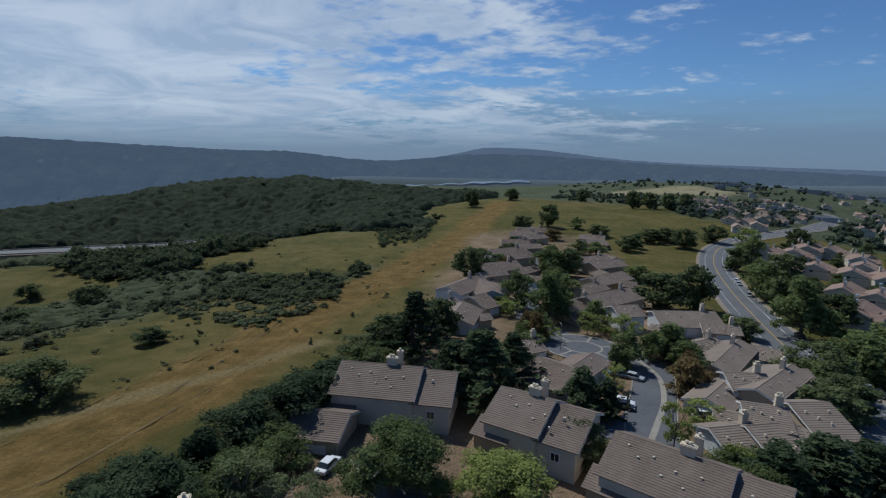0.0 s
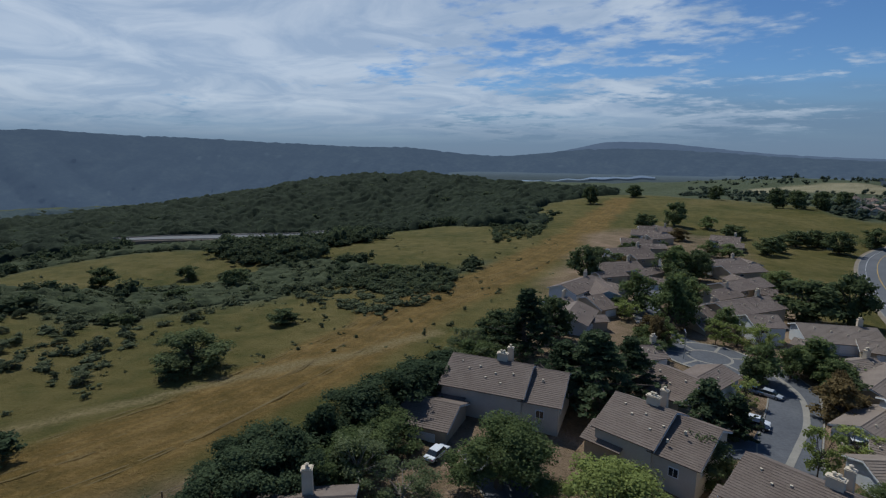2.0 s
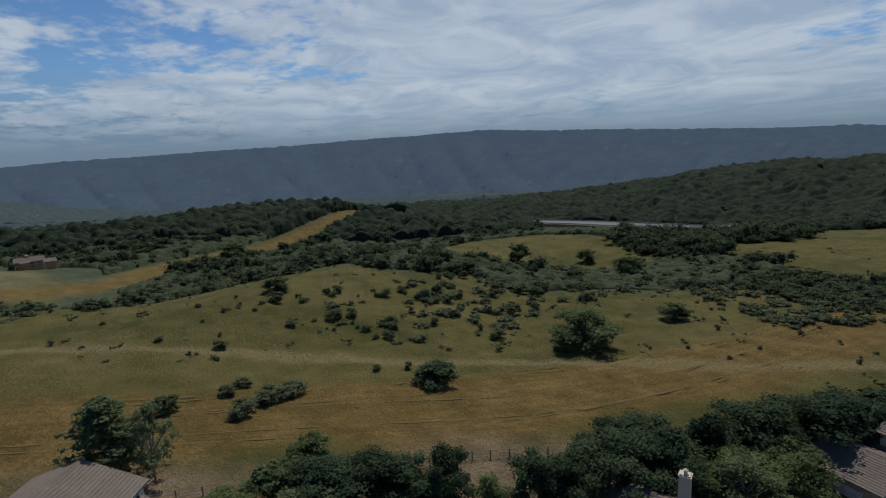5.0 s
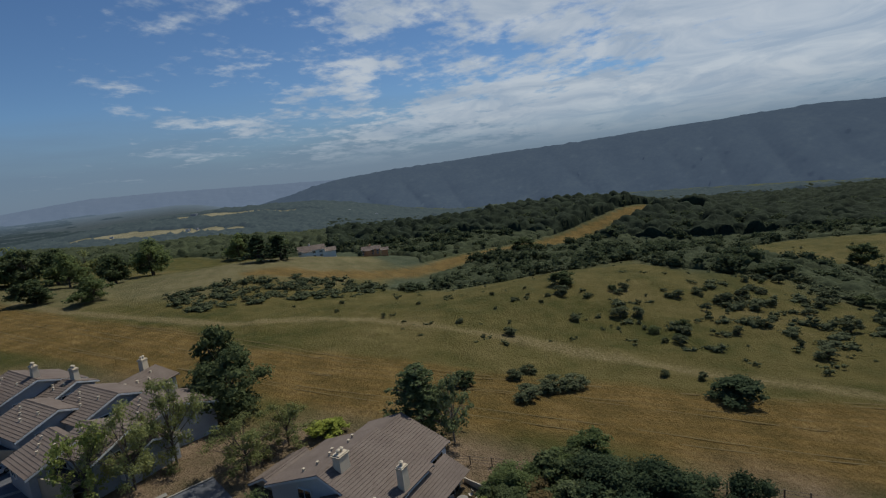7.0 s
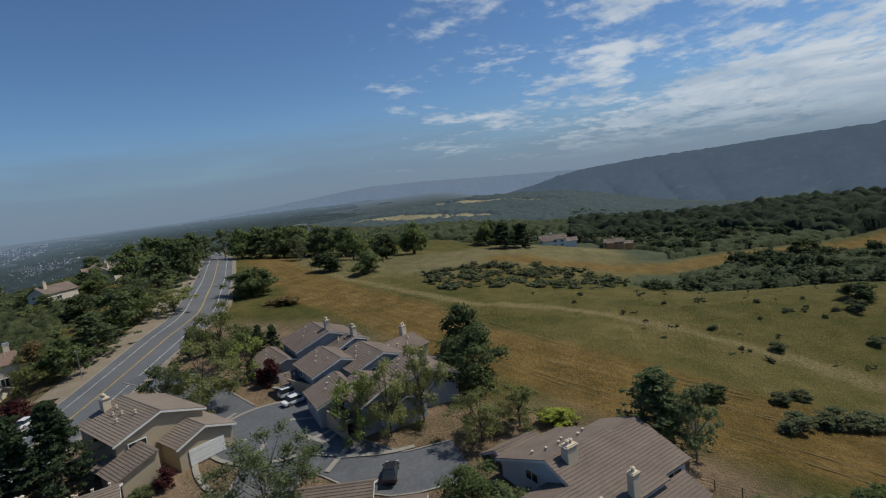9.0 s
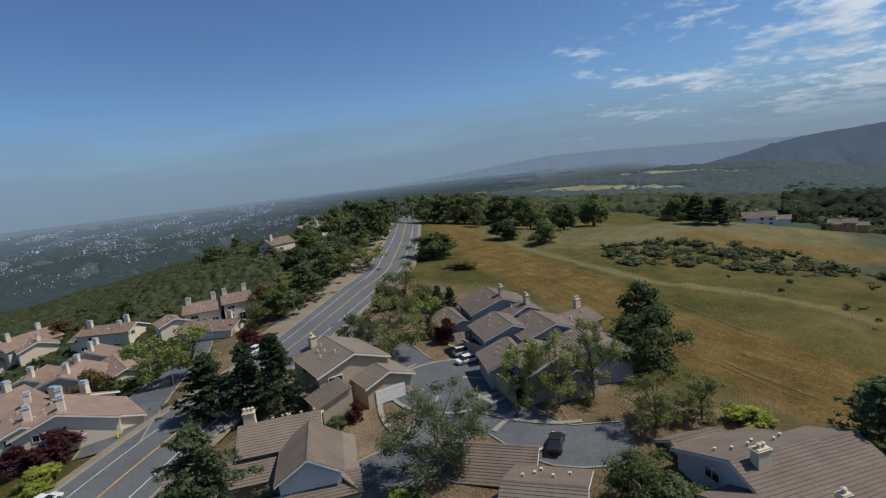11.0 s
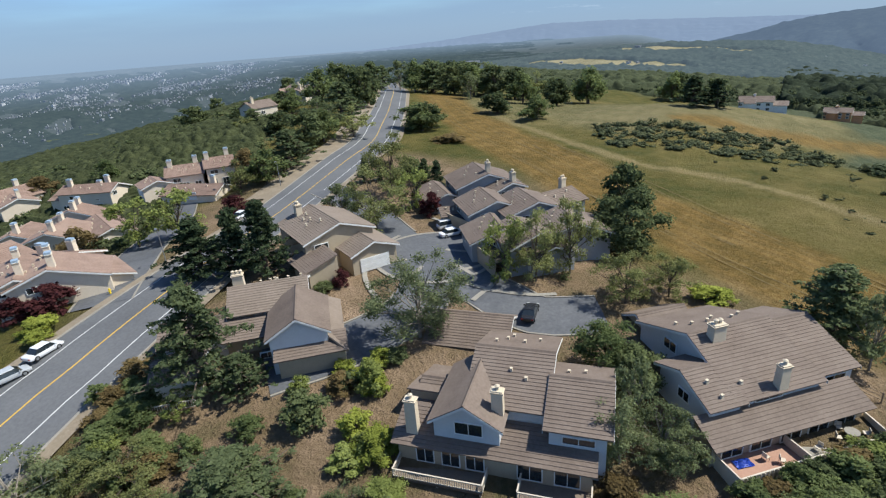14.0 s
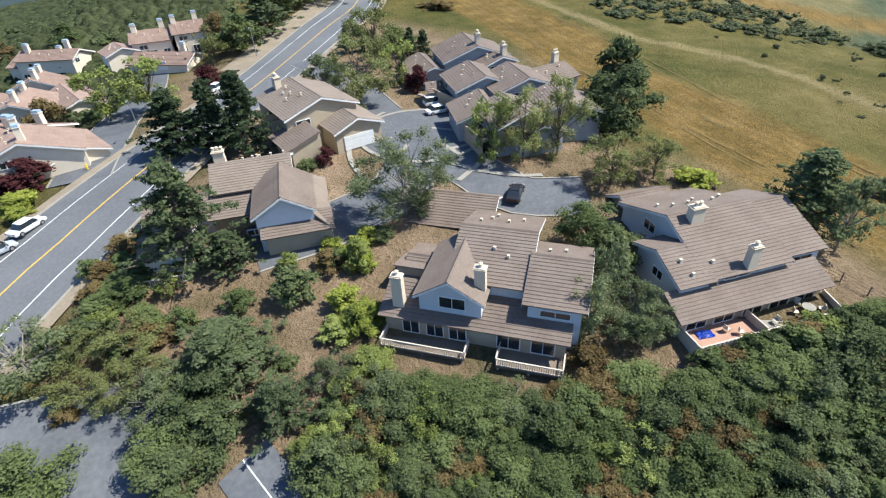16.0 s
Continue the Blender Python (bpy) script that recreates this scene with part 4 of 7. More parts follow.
def house_patio():
    """The long-roofed house with the walled patio above the field."""
    h = empty("house", "large brown-roofed grey-blue house with walled brick patio", "house")
    gable(h, 4.6, 14.9, 2.7, 10.4, 19.0, 4.9, 8.1, 5.0)
    gable(h, 14.2, 20.2, 3.6, 10.5, 16.0, 4.7, 7.4, 5.3)
    gable(h, 1.3, 5.6, 2.5, 7.0, 10.8, 4.85, 6.65, 5.2)
    shed(h, 0.2, 18.3, 0.1, 3.4, 2.7, 4.2)
    gable(h, 6.0, 13.0, 17.5, 21.0, 24.5, 2.8, 4.6, wall=WALL_TAN)
    window(h, 5.12, 13.2, 4.4, 1.9, 1.1, "l")
    window(h, 1.82, 6.6, 3.4, 1.5, 1.0, "l")
    window(h, 17.3, 4.0, 3.4, 2.8, 0.7)
    window(h, 8.4, 3.1, 4.3, 3.0, 0.4)
    for x in (2.8, 6.0, 9.4, 12.6, 15.8):
        window(h, x, 0.98, 0.85, 2.2, 1.7)
    chimney(h, 7.3, 9.3, 6.8, 9.4, 1.6, 1.1, pots=2)
    chimney(h, 9.8, 3.3, 4.6, 7.7, 1.1, 0.85)
    vents(h, [(6.2, 14, 6.85), (7.4, 13, 7.2), (9.2, 12.8, 7.3), (10.4, 13.6, 7.0), (12, 12.4, 7.4), (3.0, 5.2, 6.0), (3.4, 3.6, 5.35), (6.2, 4.4, 5.65), (13.4, 13, 7.2)])
    for x0, x1, m, text in ((1.2, 8.55, DECK, "brick-red patio paving"), (8.65, 17.7, CONCRETE, "tan concrete patio paving")):
        bm = bmesh.new()
        box(bm, x0, x1, -1.9, 1.05, -1.6, 0.75)
        part("patio_floor", bm, m, h, text)
    railing(h, [(1.0, 0.9), (1.0, -2.05), (17.5, -2.05), (18.2, 1.0)], -1.2, 2.85, material=WALL_CREAM, name="patio_wall", solid=True)
    railing(h, [(8.6, -1.95), (8.6, 1.0)], 0.7, 1.0, material=WALL_CREAM, name="patio_wall", solid=True)
    for k in range(36):
        bm = bmesh.new()
        box(bm, 1.1 + k * 0.46, 1.17 + k * 0.46, -2.2, -2.12, -2.4, 1.6)
        part("batten", bm, WALL_CREAM, h)
    return place(h, -41.4, -6.0, heading(-0.814, 0.581))


def house_gable():
    """The house by the main road with the blue-grey front gable."""
    h = empty("house", "brown-roofed house with blue-grey gable beside the main road", "house")
    gable(h, -0.4, 9.2, -3.9, -0.1, 3.7, 4.9, 7.2, axis="y", roof=ROOF)
    # Back and side slopes use a paler tile copy, sunlight put into the colour.
    gable(h, -9.0, 1.4, 7.2, 11.6, 17.0, 5.0, 7.2, 5.0, roof=ROOF_TAN)
    shed(h, -3.2, 5.4, -1.6, 1.6, 2.7, 3.9, roof=ROOF)
    bm = bmesh.new()
    slope(bm, (5.2, -1.6, 2.7), (5.2, 12.0, 2.7), (3.0, 0.4, 4.2), (3.0, 11.0, 4.2))
    part("roof", bm, ROOF_TAN, h)
    shed(h, -9.6, -2.6, 4.4, 8.4, 3.0, 5.0)
    gable(h, -17.2, -8.0, 5.0, 8.4, 12.0, 3.2, 5.0)
    gable(h, -17.0, -11.0, -0.8, 2.2, 5.6, 2.2, 3.4, roof=ROOF_FAR, wall=WALL_CREAM)
    railing(h, [(-17.2, 0), (-17.2, -1.9), (-12.2, -1.9)], -0.8, 1.0, 0.25)
    window(h, -6.0, 7.6, 3.7, 1.6, 0.8)
    window(h, -4.2, 2.2, 1.4, 1.6, 0.7)
    chimney(h, -7.6, 12.6, 6.2, 8.6, 1.5, 1.1, pots=3)
    vents(h, [(-4.8, 12.6, 6.8), (-3.6, 13, 6.7), (-2.6, 12.2, 7.0), (-1.2, 12.8, 6.8), (-3.2, 14.4, 6.2), (0.4, 13.4, 6.6)])
    return place(h, -29.0, -48.2, heading(-0.797, 0.60))


def house_garage():
    """The low house with a white garage door on the cul-de-sac."""
    h = empty("house", "tan-roofed house with white garage door on the cul-de-sac", "house")
    gable(h, 0, 13.5, -6.4, 0, 6.2, 5.2, 7.4, roof=ROOF_TAN, wall=WALL_TAN)
    gable(h, 7.0, 18.5, -1.0, 3.2, 7.6, 3.2, 4.8, roof=ROOF_TAN, wall=WALL_TAN)
    shed(h, 11.0, 18.6, -8.6, -3.0, 2.6, 4.4)
    window(h, 13.1, -3.4, 3.6, 2.2, 0.9, "r")
    garage_door(h, 18.02, 3.2, 0.0, 5.0, 2.2, "r")
    chimney(h, 1.6, -2.6, 5.8, 8.4, 1.5, 1.1, pots=2)
    vents(h, [(4, -2, 7.0), (5.2, -3, 6.6), (6.8, -2.4, 6.8), (8, -3.6, 6.4), (9.4, -1.6, 7.1), (12.4, 1.4, 4.6)])
    return place(h, -52.9, -76.4, heading(0.287, 0.958))


house_deck()
house_patio()
house_gable()
house_garage()


def house_slope(label, x, y, turn, w=15.0, wing=True, far_wing=False):
    """The long-roofed houses along the mown field."""
    h = empty("house", label, "house", "houses along the field")
    gable(h, 0, w, -7.4, 0, 5.2, 5.2, 8.2, 5.8, wall=WALL_CREAM)
    gable(h, w - 1.2, w + 6.0, -7.0, 1.0, 6.0, 4.6, 7.4, 5.2, wall=WALL_CREAM)
    if wing:
        gable(h, -3.4, 6.0, -18.0, -12.4, -7.6, 3.0, 4.8, wall=WALL_TAN)
        garage_door(h, 1.3, -17.6, 0.0, 5.0, 2.1)
    shed(h, -1.4, 5.0, -8.0, -4.0, 3.0, 4.6)
    window(h, w - 0.54, -4.4, 3.4, 1.8, 1.6, "r")
    window(h, w + 5.44, -4.2, 2.6, 1.0, 2.0, "r")
    window(h, w + 2.5, -6.58, 2.2, 1.2, 1.2)
    chimney(h, w * 0.62, 0.2, 7.4, 9.6, 1.9, 1.0, pots=2)
    chimney(h, w * 0.66, 3.4, 6.0, 9.6, 1.1, 0.9)
    vents(h, [(2.5, -1.6, 7.4), (4.2, -3, 6.9), (6, -2.2, 7.2), (7.6, -4.4, 6.3), (9, -3.2, 6.8), (10.4, -5, 6.0), (12, -2.8, 7.0), (w + 2, -2, 6.5)])
    return place(h, x, y, turn)


house_slope("long brown tile-roofed house beside the mown field", -17.8, 89.2, heading(0.987, -0.16), 15.0)
house_slope("brown tile-roofed cream house among leafy trees", 10.0, 81.8, heading(0.847, -0.532), 9.6, wing=False)
house_slope("brown tile-roofed house beside the parking court", 25.0, 69.2, heading(0.789, -0.614), 15.5, wing=False)


def house_low():
    h = empty("house", "low brown tile-roofed house with tall cream chimney among trees", "house")
    gable(h, 0, 11, -5.0, 0, 4.6, 2.6, 4.4, wall=WALL_TAN)
    gable(h, -8.0, 1.5, -2.0, 1.8, 5.5, 2.6, 4.2, axis="y", wall=WALL_TAN)
    chimney(h, 5.6, 1.2, 3.0, 7.4, 1.2, 1.0)
    window(h, 6.0, -4.58, 0.8, 1.8, 1.2)
    return place(h, -31.0, 45.5, heading(0.93, 0.30))


house_low()


def townhouse(seed, roof, wall, label, group, course=0.5, tall_caps=False, simple=False):
    """A stucco terrace unit with capped chimneys, or a simple small house: crossing gables and a chimney."""
    rng = random.Random(seed)
    h = empty("townhouse", label, "house", group)
    w, d = (rng.uniform(14.5, 17), rng.uniform(10.5, 12)) if tall_caps else (rng.uniform(12, 16), rng.uniform(8.5, 10.5))
    t = rng.uniform(-0.5, 0.5)
    gable(h, -w / 2, w / 2, -d / 2, rng.uniform(-0.6, 0.6), d / 2, 4.9 + t, 7.4 + t, wall=wall, roof=roof, course=course, trim=not simple)
    gable(h, -d / 2 - 3.0, 0.5, -w / 2 + 0.4, -w / 2 + 3.4, -w / 2 + 6.6, 4.0 + t, 5.9 + t, axis="y", wall=wall, roof=roof, course=course, trim=not simple)
    if not simple:
        gable(h, -d / 2 - 4.6, -d / 2 + 2, 0.6, 3.6, 6.6, 2.6, 4.3, axis="y", wall=WALL_TAN, roof=roof, course=course)
        gable(h, w / 2 - 3.5, w / 2 + 3.4, -d / 2 + 1.0, -0.4, d / 2 - 2.0, 3.1, 4.9, wall=wall, roof=roof, course=course)
        garage_door(h, 3.6, -d / 2 - 4.1, 0, 4.4, 2.0)
        vents(h, [(rng.uniform(-4, 4), rng.uniform(-3, -1), 6.5 + t) for _ in range(4)])
    window(h, -w / 2 + 3.4, -d / 2 - 2.5, 2.8 + t, 1.8, 1.0)
    window(h, w / 2 - 0.52, -1.4, 3.3 + t, 1.6, 1.0, "r")
    window(h, -w / 2 + 0.52, 1.4, 3.3 + t, 1.6, 1.0, "l")
    window(h, 1.6, d / 2 - 0.42, 2.6 + t, 1.8, 1.1, "b")
    cap = CAPBLUE if tall_caps else None
    m = WALL_CREAM if tall_caps else CHIMNEY
    chimney(h, w * 0.28, 1.2, 5.6, 9.0 + t, 1.2, 0.9, m, cap, 0 if tall_caps else 1)
    if tall_caps:
        chimney(h, -w * 0.3, -0.6, 5.6, 9.2 + t, 1.3, 0.95, m, cap, 0)
        gable(h, w / 2 - 4.6, w / 2 - 0.4, -d / 2 - 1.6, 0.2, 3.0, 4.6 + t, 6.2 + t, wall=wall, roof=roof, course=course)
        shed(h, -2.0, w / 2 + 1.2, -d / 2 - 2.6, -d / 2 + 1.4, 2.5, 3.6, wall=wall, roof=roof, course=course)
        for k in range(3):
            window(h, -w / 2 + 2.0 + k * 2.6, -d / 2 + 0.42, 0.6, 1.5, 1.9)
            window(h, w / 2 - 0.52, -d / 2 + 2.2 + k * 2.8, 0.8, 1.4, 1.7, "r")
    return h


def terrace_house(label, x, y, masses, chimneys=1, roof=None, wall=None, group="hillside terraces", caps=False):
    """A rambling house of crossing gabled blocks: (dx, dy, turn, length, front, back, ridge height) each; the eaves follow from the pitch."""
    h = empty("townhouse", label, "house", group)
    low = min(-2.5, min(gz(x + m[0], y + m[1]) for m in masses) - gz(x, y) - 1.5)
    for k, (dx, dy, turn, length, front, back, top) in enumerate(masses):
        before = set(h.children)
        gable(h, -length / 2, length / 2, -front, 0, back, top - 0.36 * front, top, top - 0.36 * back, roof=roof or ROOF_FAR, wall=wall or (WALL_BLUE, WALL_TAN)[k % 2], base=low, course=0.5)
        if top - 0.36 * front > 3.2:
            window(h, -length * 0.2, -front + 0.42, top - 0.36 * front - 1.5, 1.8, 0.9)
            window(h, length / 2 - 0.52, -front * 0.4, top - 0.36 * front - 1.2, 1.6, 0.9, "r")
        else:
            garage_door(h, 0.4, -front + 0.42, max(0.0, top - 0.36 * front - 2.4), 4.2, 2.0)
        if k < chimneys:
            chimney(h, length * 0.3, 0.6, top - 1.2, top + 1.9, 1.25, 0.95, wall if caps else None, CAPBLUE if caps else None, 0 if caps else 2)
        if caps and top > 5.6:
            chimney(h, -length * 0.34, -0.4, top - 1.2, top + 1.6, 1.3, 0.95, wall, CAPBLUE, 0)
            for j in range(max(2, int(length / 3.2))):
                window(h, -length / 2 + 2.0 + j * 3.0, -front + 0.42, 0.7, 1.5, 1.9)
                window(h, -length / 2 + 1.8 + j * 3.0, back - 0.42, max(0.5, top - 0.36 * back - 1.9), 1.4, 1.3, "b")
        vents(h, [(length * (0.18 * j - 0.3), -front * (0.25 + 0.14 * (j % 3)), top - 0.36 * front * (0.25 + 0.14 * (j % 3)) + 0.05) for j in range(4)])
        m = pose(dx, dy, 0, 0, 0, turn)
        for part_ob in h.children:
            if part_ob not in before:
                part_ob.matrix_basis = m @ part_ob.matrix_basis
    return place(h, x, y, 0)


terrace_house("tan-roofed house with cream chimneys beside the loop road", 71.1, 145.7, [(0.9, 5.4, 0, 18.9, 7.5, 4.5, 5.8), (8.2, -1.6, -13, 10.5, 4.5, 5.0, 4.2), (-9.0, -3.8, -39, 6.2, 3, 3, 4.0)], 2, ROOF_TAN)
terrace_house("tan-roofed house with cream chimneys beside the loop road", 69.5, 120.8, [(-4.8, 3.8, 28, 9.9, 5.5, 4.0, 5.3), (-3.3, -4.9, 48, 22.9, 4.5, 6.5, 5.9), (8.2, 1.2, -36, 10.4, 5.0, 4.0, 4.9)], 2, ROOF_TAN)
terrace_house("tan-roofed house with cream chimneys beside the loop road", 64.6, 98.7, [(-4.4, -0.3, -5, 8.2, 5.0, 3.0, 6.9), (1.3, -0.9, 40, 19.6, 4.0, 7.0, 6.7), (10.3, 6.9, 2, 6.2, 5.0, 4.0, 5.0), (3.5, -2.9, 26, 11.3, 3.5, 3.5, 4.9), (-10.6, -2.8, 45, 13.7, 4.5, 4.5, 4.9)], 2, ROOF_TAN)
terrace_house("tan-roofed house with cream chimneys beside the loop road", 56.7, 84.7, [(-1.7, -1.4, -18, 7.3, 5.5, 3.0, 6.6), (7.7, 1.2, 4, 7.7, 9.0, 4.0, 6.0), (-6.0, 0.2, -23, 6.2, 5.0, 4.0, 4.3)], 1, ROOF_TAN)
terrace_house("tan-roofed house with cream chimneys beside the loop road", 53.3, 79.1, [(-5.8, 0.2, 11, 8.5, 9.0, 4.0, 4.5), (0.3, 0.2, 10, 9.0, 9.0, 4.0, 5.0), (5.4, -0.5, -78, 6.2, 6.0, 6.0, 4.2)], 1, ROOF_TAN)
terrace_house("low brown-roofed house beside the turning circle", 24.4, 108.3, [(-3.9, 11.0, 25, 6.2, 4.5, 4.5, 4.2), (-0.7, -7.1, -46, 10.1, 7.0, 4.0, 5.8), (4.6, -3.8, 51, 14.4, 4.0, 5.0, 4.8)], 1, ROOF_FAR)
terrace_house("brown-roofed pale-walled terrace house above the lane", 49.0, 158.9, [(-5.1, 4.4, 39, 10.6, 6.0, 4.0, 5.2), (5.3, 7.5, 35, 22.1, 6.5, 5.0, 7.0), (5.2, -8.1, 10, 8.4, 5.5, 5.5, 7.0), (-5.4, -3.8, 24, 12.4, 5.0, 4.0, 3.8)], 2, ROOF_FAR)
terrace_house("brown-roofed pale-walled terrace house above the lane", 64.3, 198.4, [(-11.3, -13.7, 39, 13.0, 5.0, 4.5, 6.6), (0.1, 3.6, 38, 21.5, 6.0, 5.0, 6.5), (4.8, 13.9, -72, 15.1, 4.5, 4.5, 4.7), (6.4, -3.8, -20, 6.3, 4, 4, 5.5)], 1, ROOF_FAR)
terrace_house("brown-roofed pale-walled terrace house above the lane", 76.0, 246.8, [(-5.0, 1.4, 28, 19.3, 6.0, 5.0, 6.3), (-1.9, -10.9, 27, 18.4, 6.0, 5.0, 6.6), (6.9, 9.5, -71, 10.2, 5.0, 5.0, 5.1)], 1, ROOF_FAR)
terrace_house("brown-roofed pale-walled terrace house above the lane", 92.6, 317.1, [(0.0, 5.6, -20, 15.5, 6.5, 6.0, 6.4), (-0.0, -5.6, -17, 12.6, 5.0, 5.0, 4.5)], 1, ROOF_FAR)
terrace_house("brown-roofed terrace house along the mown field", 13.3, 178.6, [(-6.5, -2.0, 58, 20.6, 6.0, 5.0, 7.3), (5.6, 3.2, -32, 8.2, 4.5, 5.0, 5.6), (0.8, -1.3, -79, 22.4, 5.0, 4.0, 6.6)], 1, ROOF_FAR)
terrace_house("brown-roofed terrace house along the mown field", 8.3, 153.8, [(-7.0, 1.1, 46, 7.5, 5.0, 4.0, 5.4), (3.2, 7.7, 41, 7.0, 7.0, 4.0, 5.3), (-3.7, -10.2, 76, 15.4, 6.0, 5.0, 6.1), (-1.5, -11.3, 24, 14.9, 3.0, 4.0, 4.2), (9.1, 12.8, -50, 6.2, 3, 3, 3.0)], 1, ROOF_FAR)
terrace_house("brown-roofed terrace house along the mown field", 28.9, 214.5, [(-5.1, 9.0, 26, 19.5, 7.5, 4.0, 6.0), (5.7, 4.1, 46, 13.6, 4.5, 4.5, 5.0), (8.2, -8.2, -27, 6.6, 4.0, 4.0, 4.0), (-8.8, -4.9, 32, 12.8, 4.0, 3.0, 5.0)], 1, ROOF_FAR)
terrace_house("brown-roofed terrace house along the mown field", 33.0, 255.6, [(-0.9, 5.0, 30, 21.3, 7.0, 5.0, 6.7), (5.1, -3.1, 33, 13.3, 4.5, 4.5, 5.5), (-4.2, -1.9, 63, 13.1, 5.0, 5.0, 5.0)], 1, ROOF_FAR)
terrace_house("brown-roofed terrace house along the mown field", 42.5, 289.9, [(-1.9, 3.3, -4, 16.1, 6.0, 5.0, 6.4), (5.1, -5.1, 11, 12.6, 5.0, 5.0, 5.3), (-3.2, 1.8, 64, 16.1, 4.5, 4.5, 5.0)], 1, ROOF_FAR)
terrace_house("brown-roofed terrace house along the mown field", 53.5, 324.0, [(-2.7, 3.7, -14, 17.1, 6.5, 5.5, 6.4), (2.7, -3.7, 30, 15.4, 5.0, 5.0, 5.3)], 1, ROOF_FAR)
terrace_house("brown-roofed terrace house along the mown field", 61.9, 350.0, [(-3.5, -2.9, -3, 19.9, 6.5, 6.0, 6.2), (3.5, 2.9, -65, 22.3, 5.0, 5.0, 5.1)], 1, ROOF_FAR)
terrace_house("brown-roofed townhouse with grey walls in a stepped terrace", -83.6, -63.6, [(-5.6, -1.4, 52, 11.8, 7.0, 7.0, 7.5), (-4.2, 5.9, 61, 6.0, 4.0, 3.5, 6.1), (1.4, -7.2, 56, 11.8, 4.5, 2.0, 4.4), (8.4, 2.7, 139, 6.9, 3.0, 2.0, 3.6)], 2, ROOF, WALL_GREY, group="terrace by the cul-de-sac")
terrace_house("brown-roofed townhouse with grey walls in a stepped terrace", -77.7, -50.8, [(1.2, -3.5, 54, 10.4, 5.5, 3.0, 6.8), (-1.2, 3.5, 54, 10.1, 6.0, 4.5, 7.0)], 0, ROOF, WALL_GREY, group="terrace by the cul-de-sac")
terrace_house("brown-roofed townhouse with grey walls in a stepped terrace", -67.2, -43.5, [(-0.4, -3.0, 49, 8.7, 5.5, 0.9, 5.6), (0.4, 3.0, 59, 9.5, 5.0, 3.5, 6.3)], 0, ROOF, WALL_GREY, group="terrace by the cul-de-sac")
terrace_house("brown-roofed townhouse with grey walls in a stepped terrace", -76.2, -40.3, [(-10.9, -6.3, 162, 9.9, 4.5, 4.0, 5.8), (1.8, 3.3, 46, 9.4, 6.0, 6.0, 6.5), (9.1, 3.0, 58, 7.2, 4.0, 4.0, 4.6)], 2, ROOF, WALL_GREY, group="terrace by the cul-de-sac")
terrace_house("cream stucco townhouse with clay tile roof and tall chimneys", -19.2, -99.6, [(1.2, 2.9, 69, 9.3, 6.1, 7.9, 6.8), (4.6, -1.1, 72, 13.4, 3.7, 5.5, 6.2), (-1.7, -3.8, 124, 7.4, 4.9, 6.1, 5.7), (-4.1, 2.0, 85, 12.3, 4.9, 4.9, 4.0)], 3, ROOF_CLAY, WALL_STUCCO, group="clay-roofed terraces", caps=True)
terrace_house("cream stucco townhouse with clay tile roof and tall chimneys", -31.4, -140.1, [(2.9, 5.1, 52, 11.3, 6.1, 7.3, 6.4), (-4.8, -7.3, 47, 6.9, 6.1, 7.9, 6.6), (7.3, -4.9, 52, 9.8, 4.9, 4.9, 5.4), (-5.5, 7.1, 82, 16, 4.9, 4.9, 5.2)], 3, ROOF_CLAY, WALL_STUCCO, group="clay-roofed terraces", caps=True)
terrace_house("cream stucco townhouse with clay tile roof and tall chimneys", -40.0, -169.3, [(-4.7, 7.5, 130, 14.9, 4.3, 6.1, 7.2), (-4.0, 3.8, 123, 15.2, 4.9, 3.7, 5.6), (8.8, -11.4, 89, 8.7, 4.9, 4.9, 4.9)], 3, ROOF_CLAY, WALL_STUCCO, group="clay-roofed terraces", caps=True)
terrace_house("cream stucco townhouse with clay tile roof and tall chimneys", -62.6, -142.7, [(-0.8, -3.4, 151, 10.0, 5.5, 6.1, 6.5), (-8.4, 1.1, 154, 8.2, 5.5, 6.1, 7.5), (1.9, 7.0, 121, 16, 4.9, 3.7, 3.0), (7.3, -4.8, 80, 7.8, 4.3, 4.3, 4.5)], 3, ROOF_CLAY, WALL_STUCCO, group="clay-roofed terraces", caps=True)


def carport(x, y, turn, length, wide=5.4):
    """A flat-roofed carport: dark roof sheet in a tan parapet on tan walls, open at the lane end."""
    h = empty("carport", "flat dark-roofed carport with tan parapet walls", "carport", "carports")
    for y0, y1, name in ((-wide / 2, -wide / 2 + 0.2, "wall"), (wide / 2 - 0.2, wide / 2, "wall")):
        bm = bmesh.new()
        box(bm, -length / 2, length / 2, y0, y1, -2.0, 2.95)
        part(name, bm, WALL_TAN, h)
    bm = bmesh.new()
    box(bm, -length / 2, -length / 2 + 0.2, -wide / 2 + 0.2, wide / 2 - 0.2, -2.0, 2.95)
    part("wall", bm, WALL_TAN, h)
    bm = bmesh.new()
    box(bm, length / 2 - 0.2, length / 2, -wide / 2 + 0.2, wide / 2 - 0.2, 2.4, 2.95)
    part("fascia", bm, WALL_TAN, h)
    bm = bmesh.new()
    box(bm, -length / 2 + 0.2, length / 2 - 0.2, -wide / 2 + 0.2, wide / 2 - 0.2, 2.5, 2.72)
    part("roof", bm, DARK_FELT, h, "dark felt roof sheet")
    return place(h, x, y, turn)


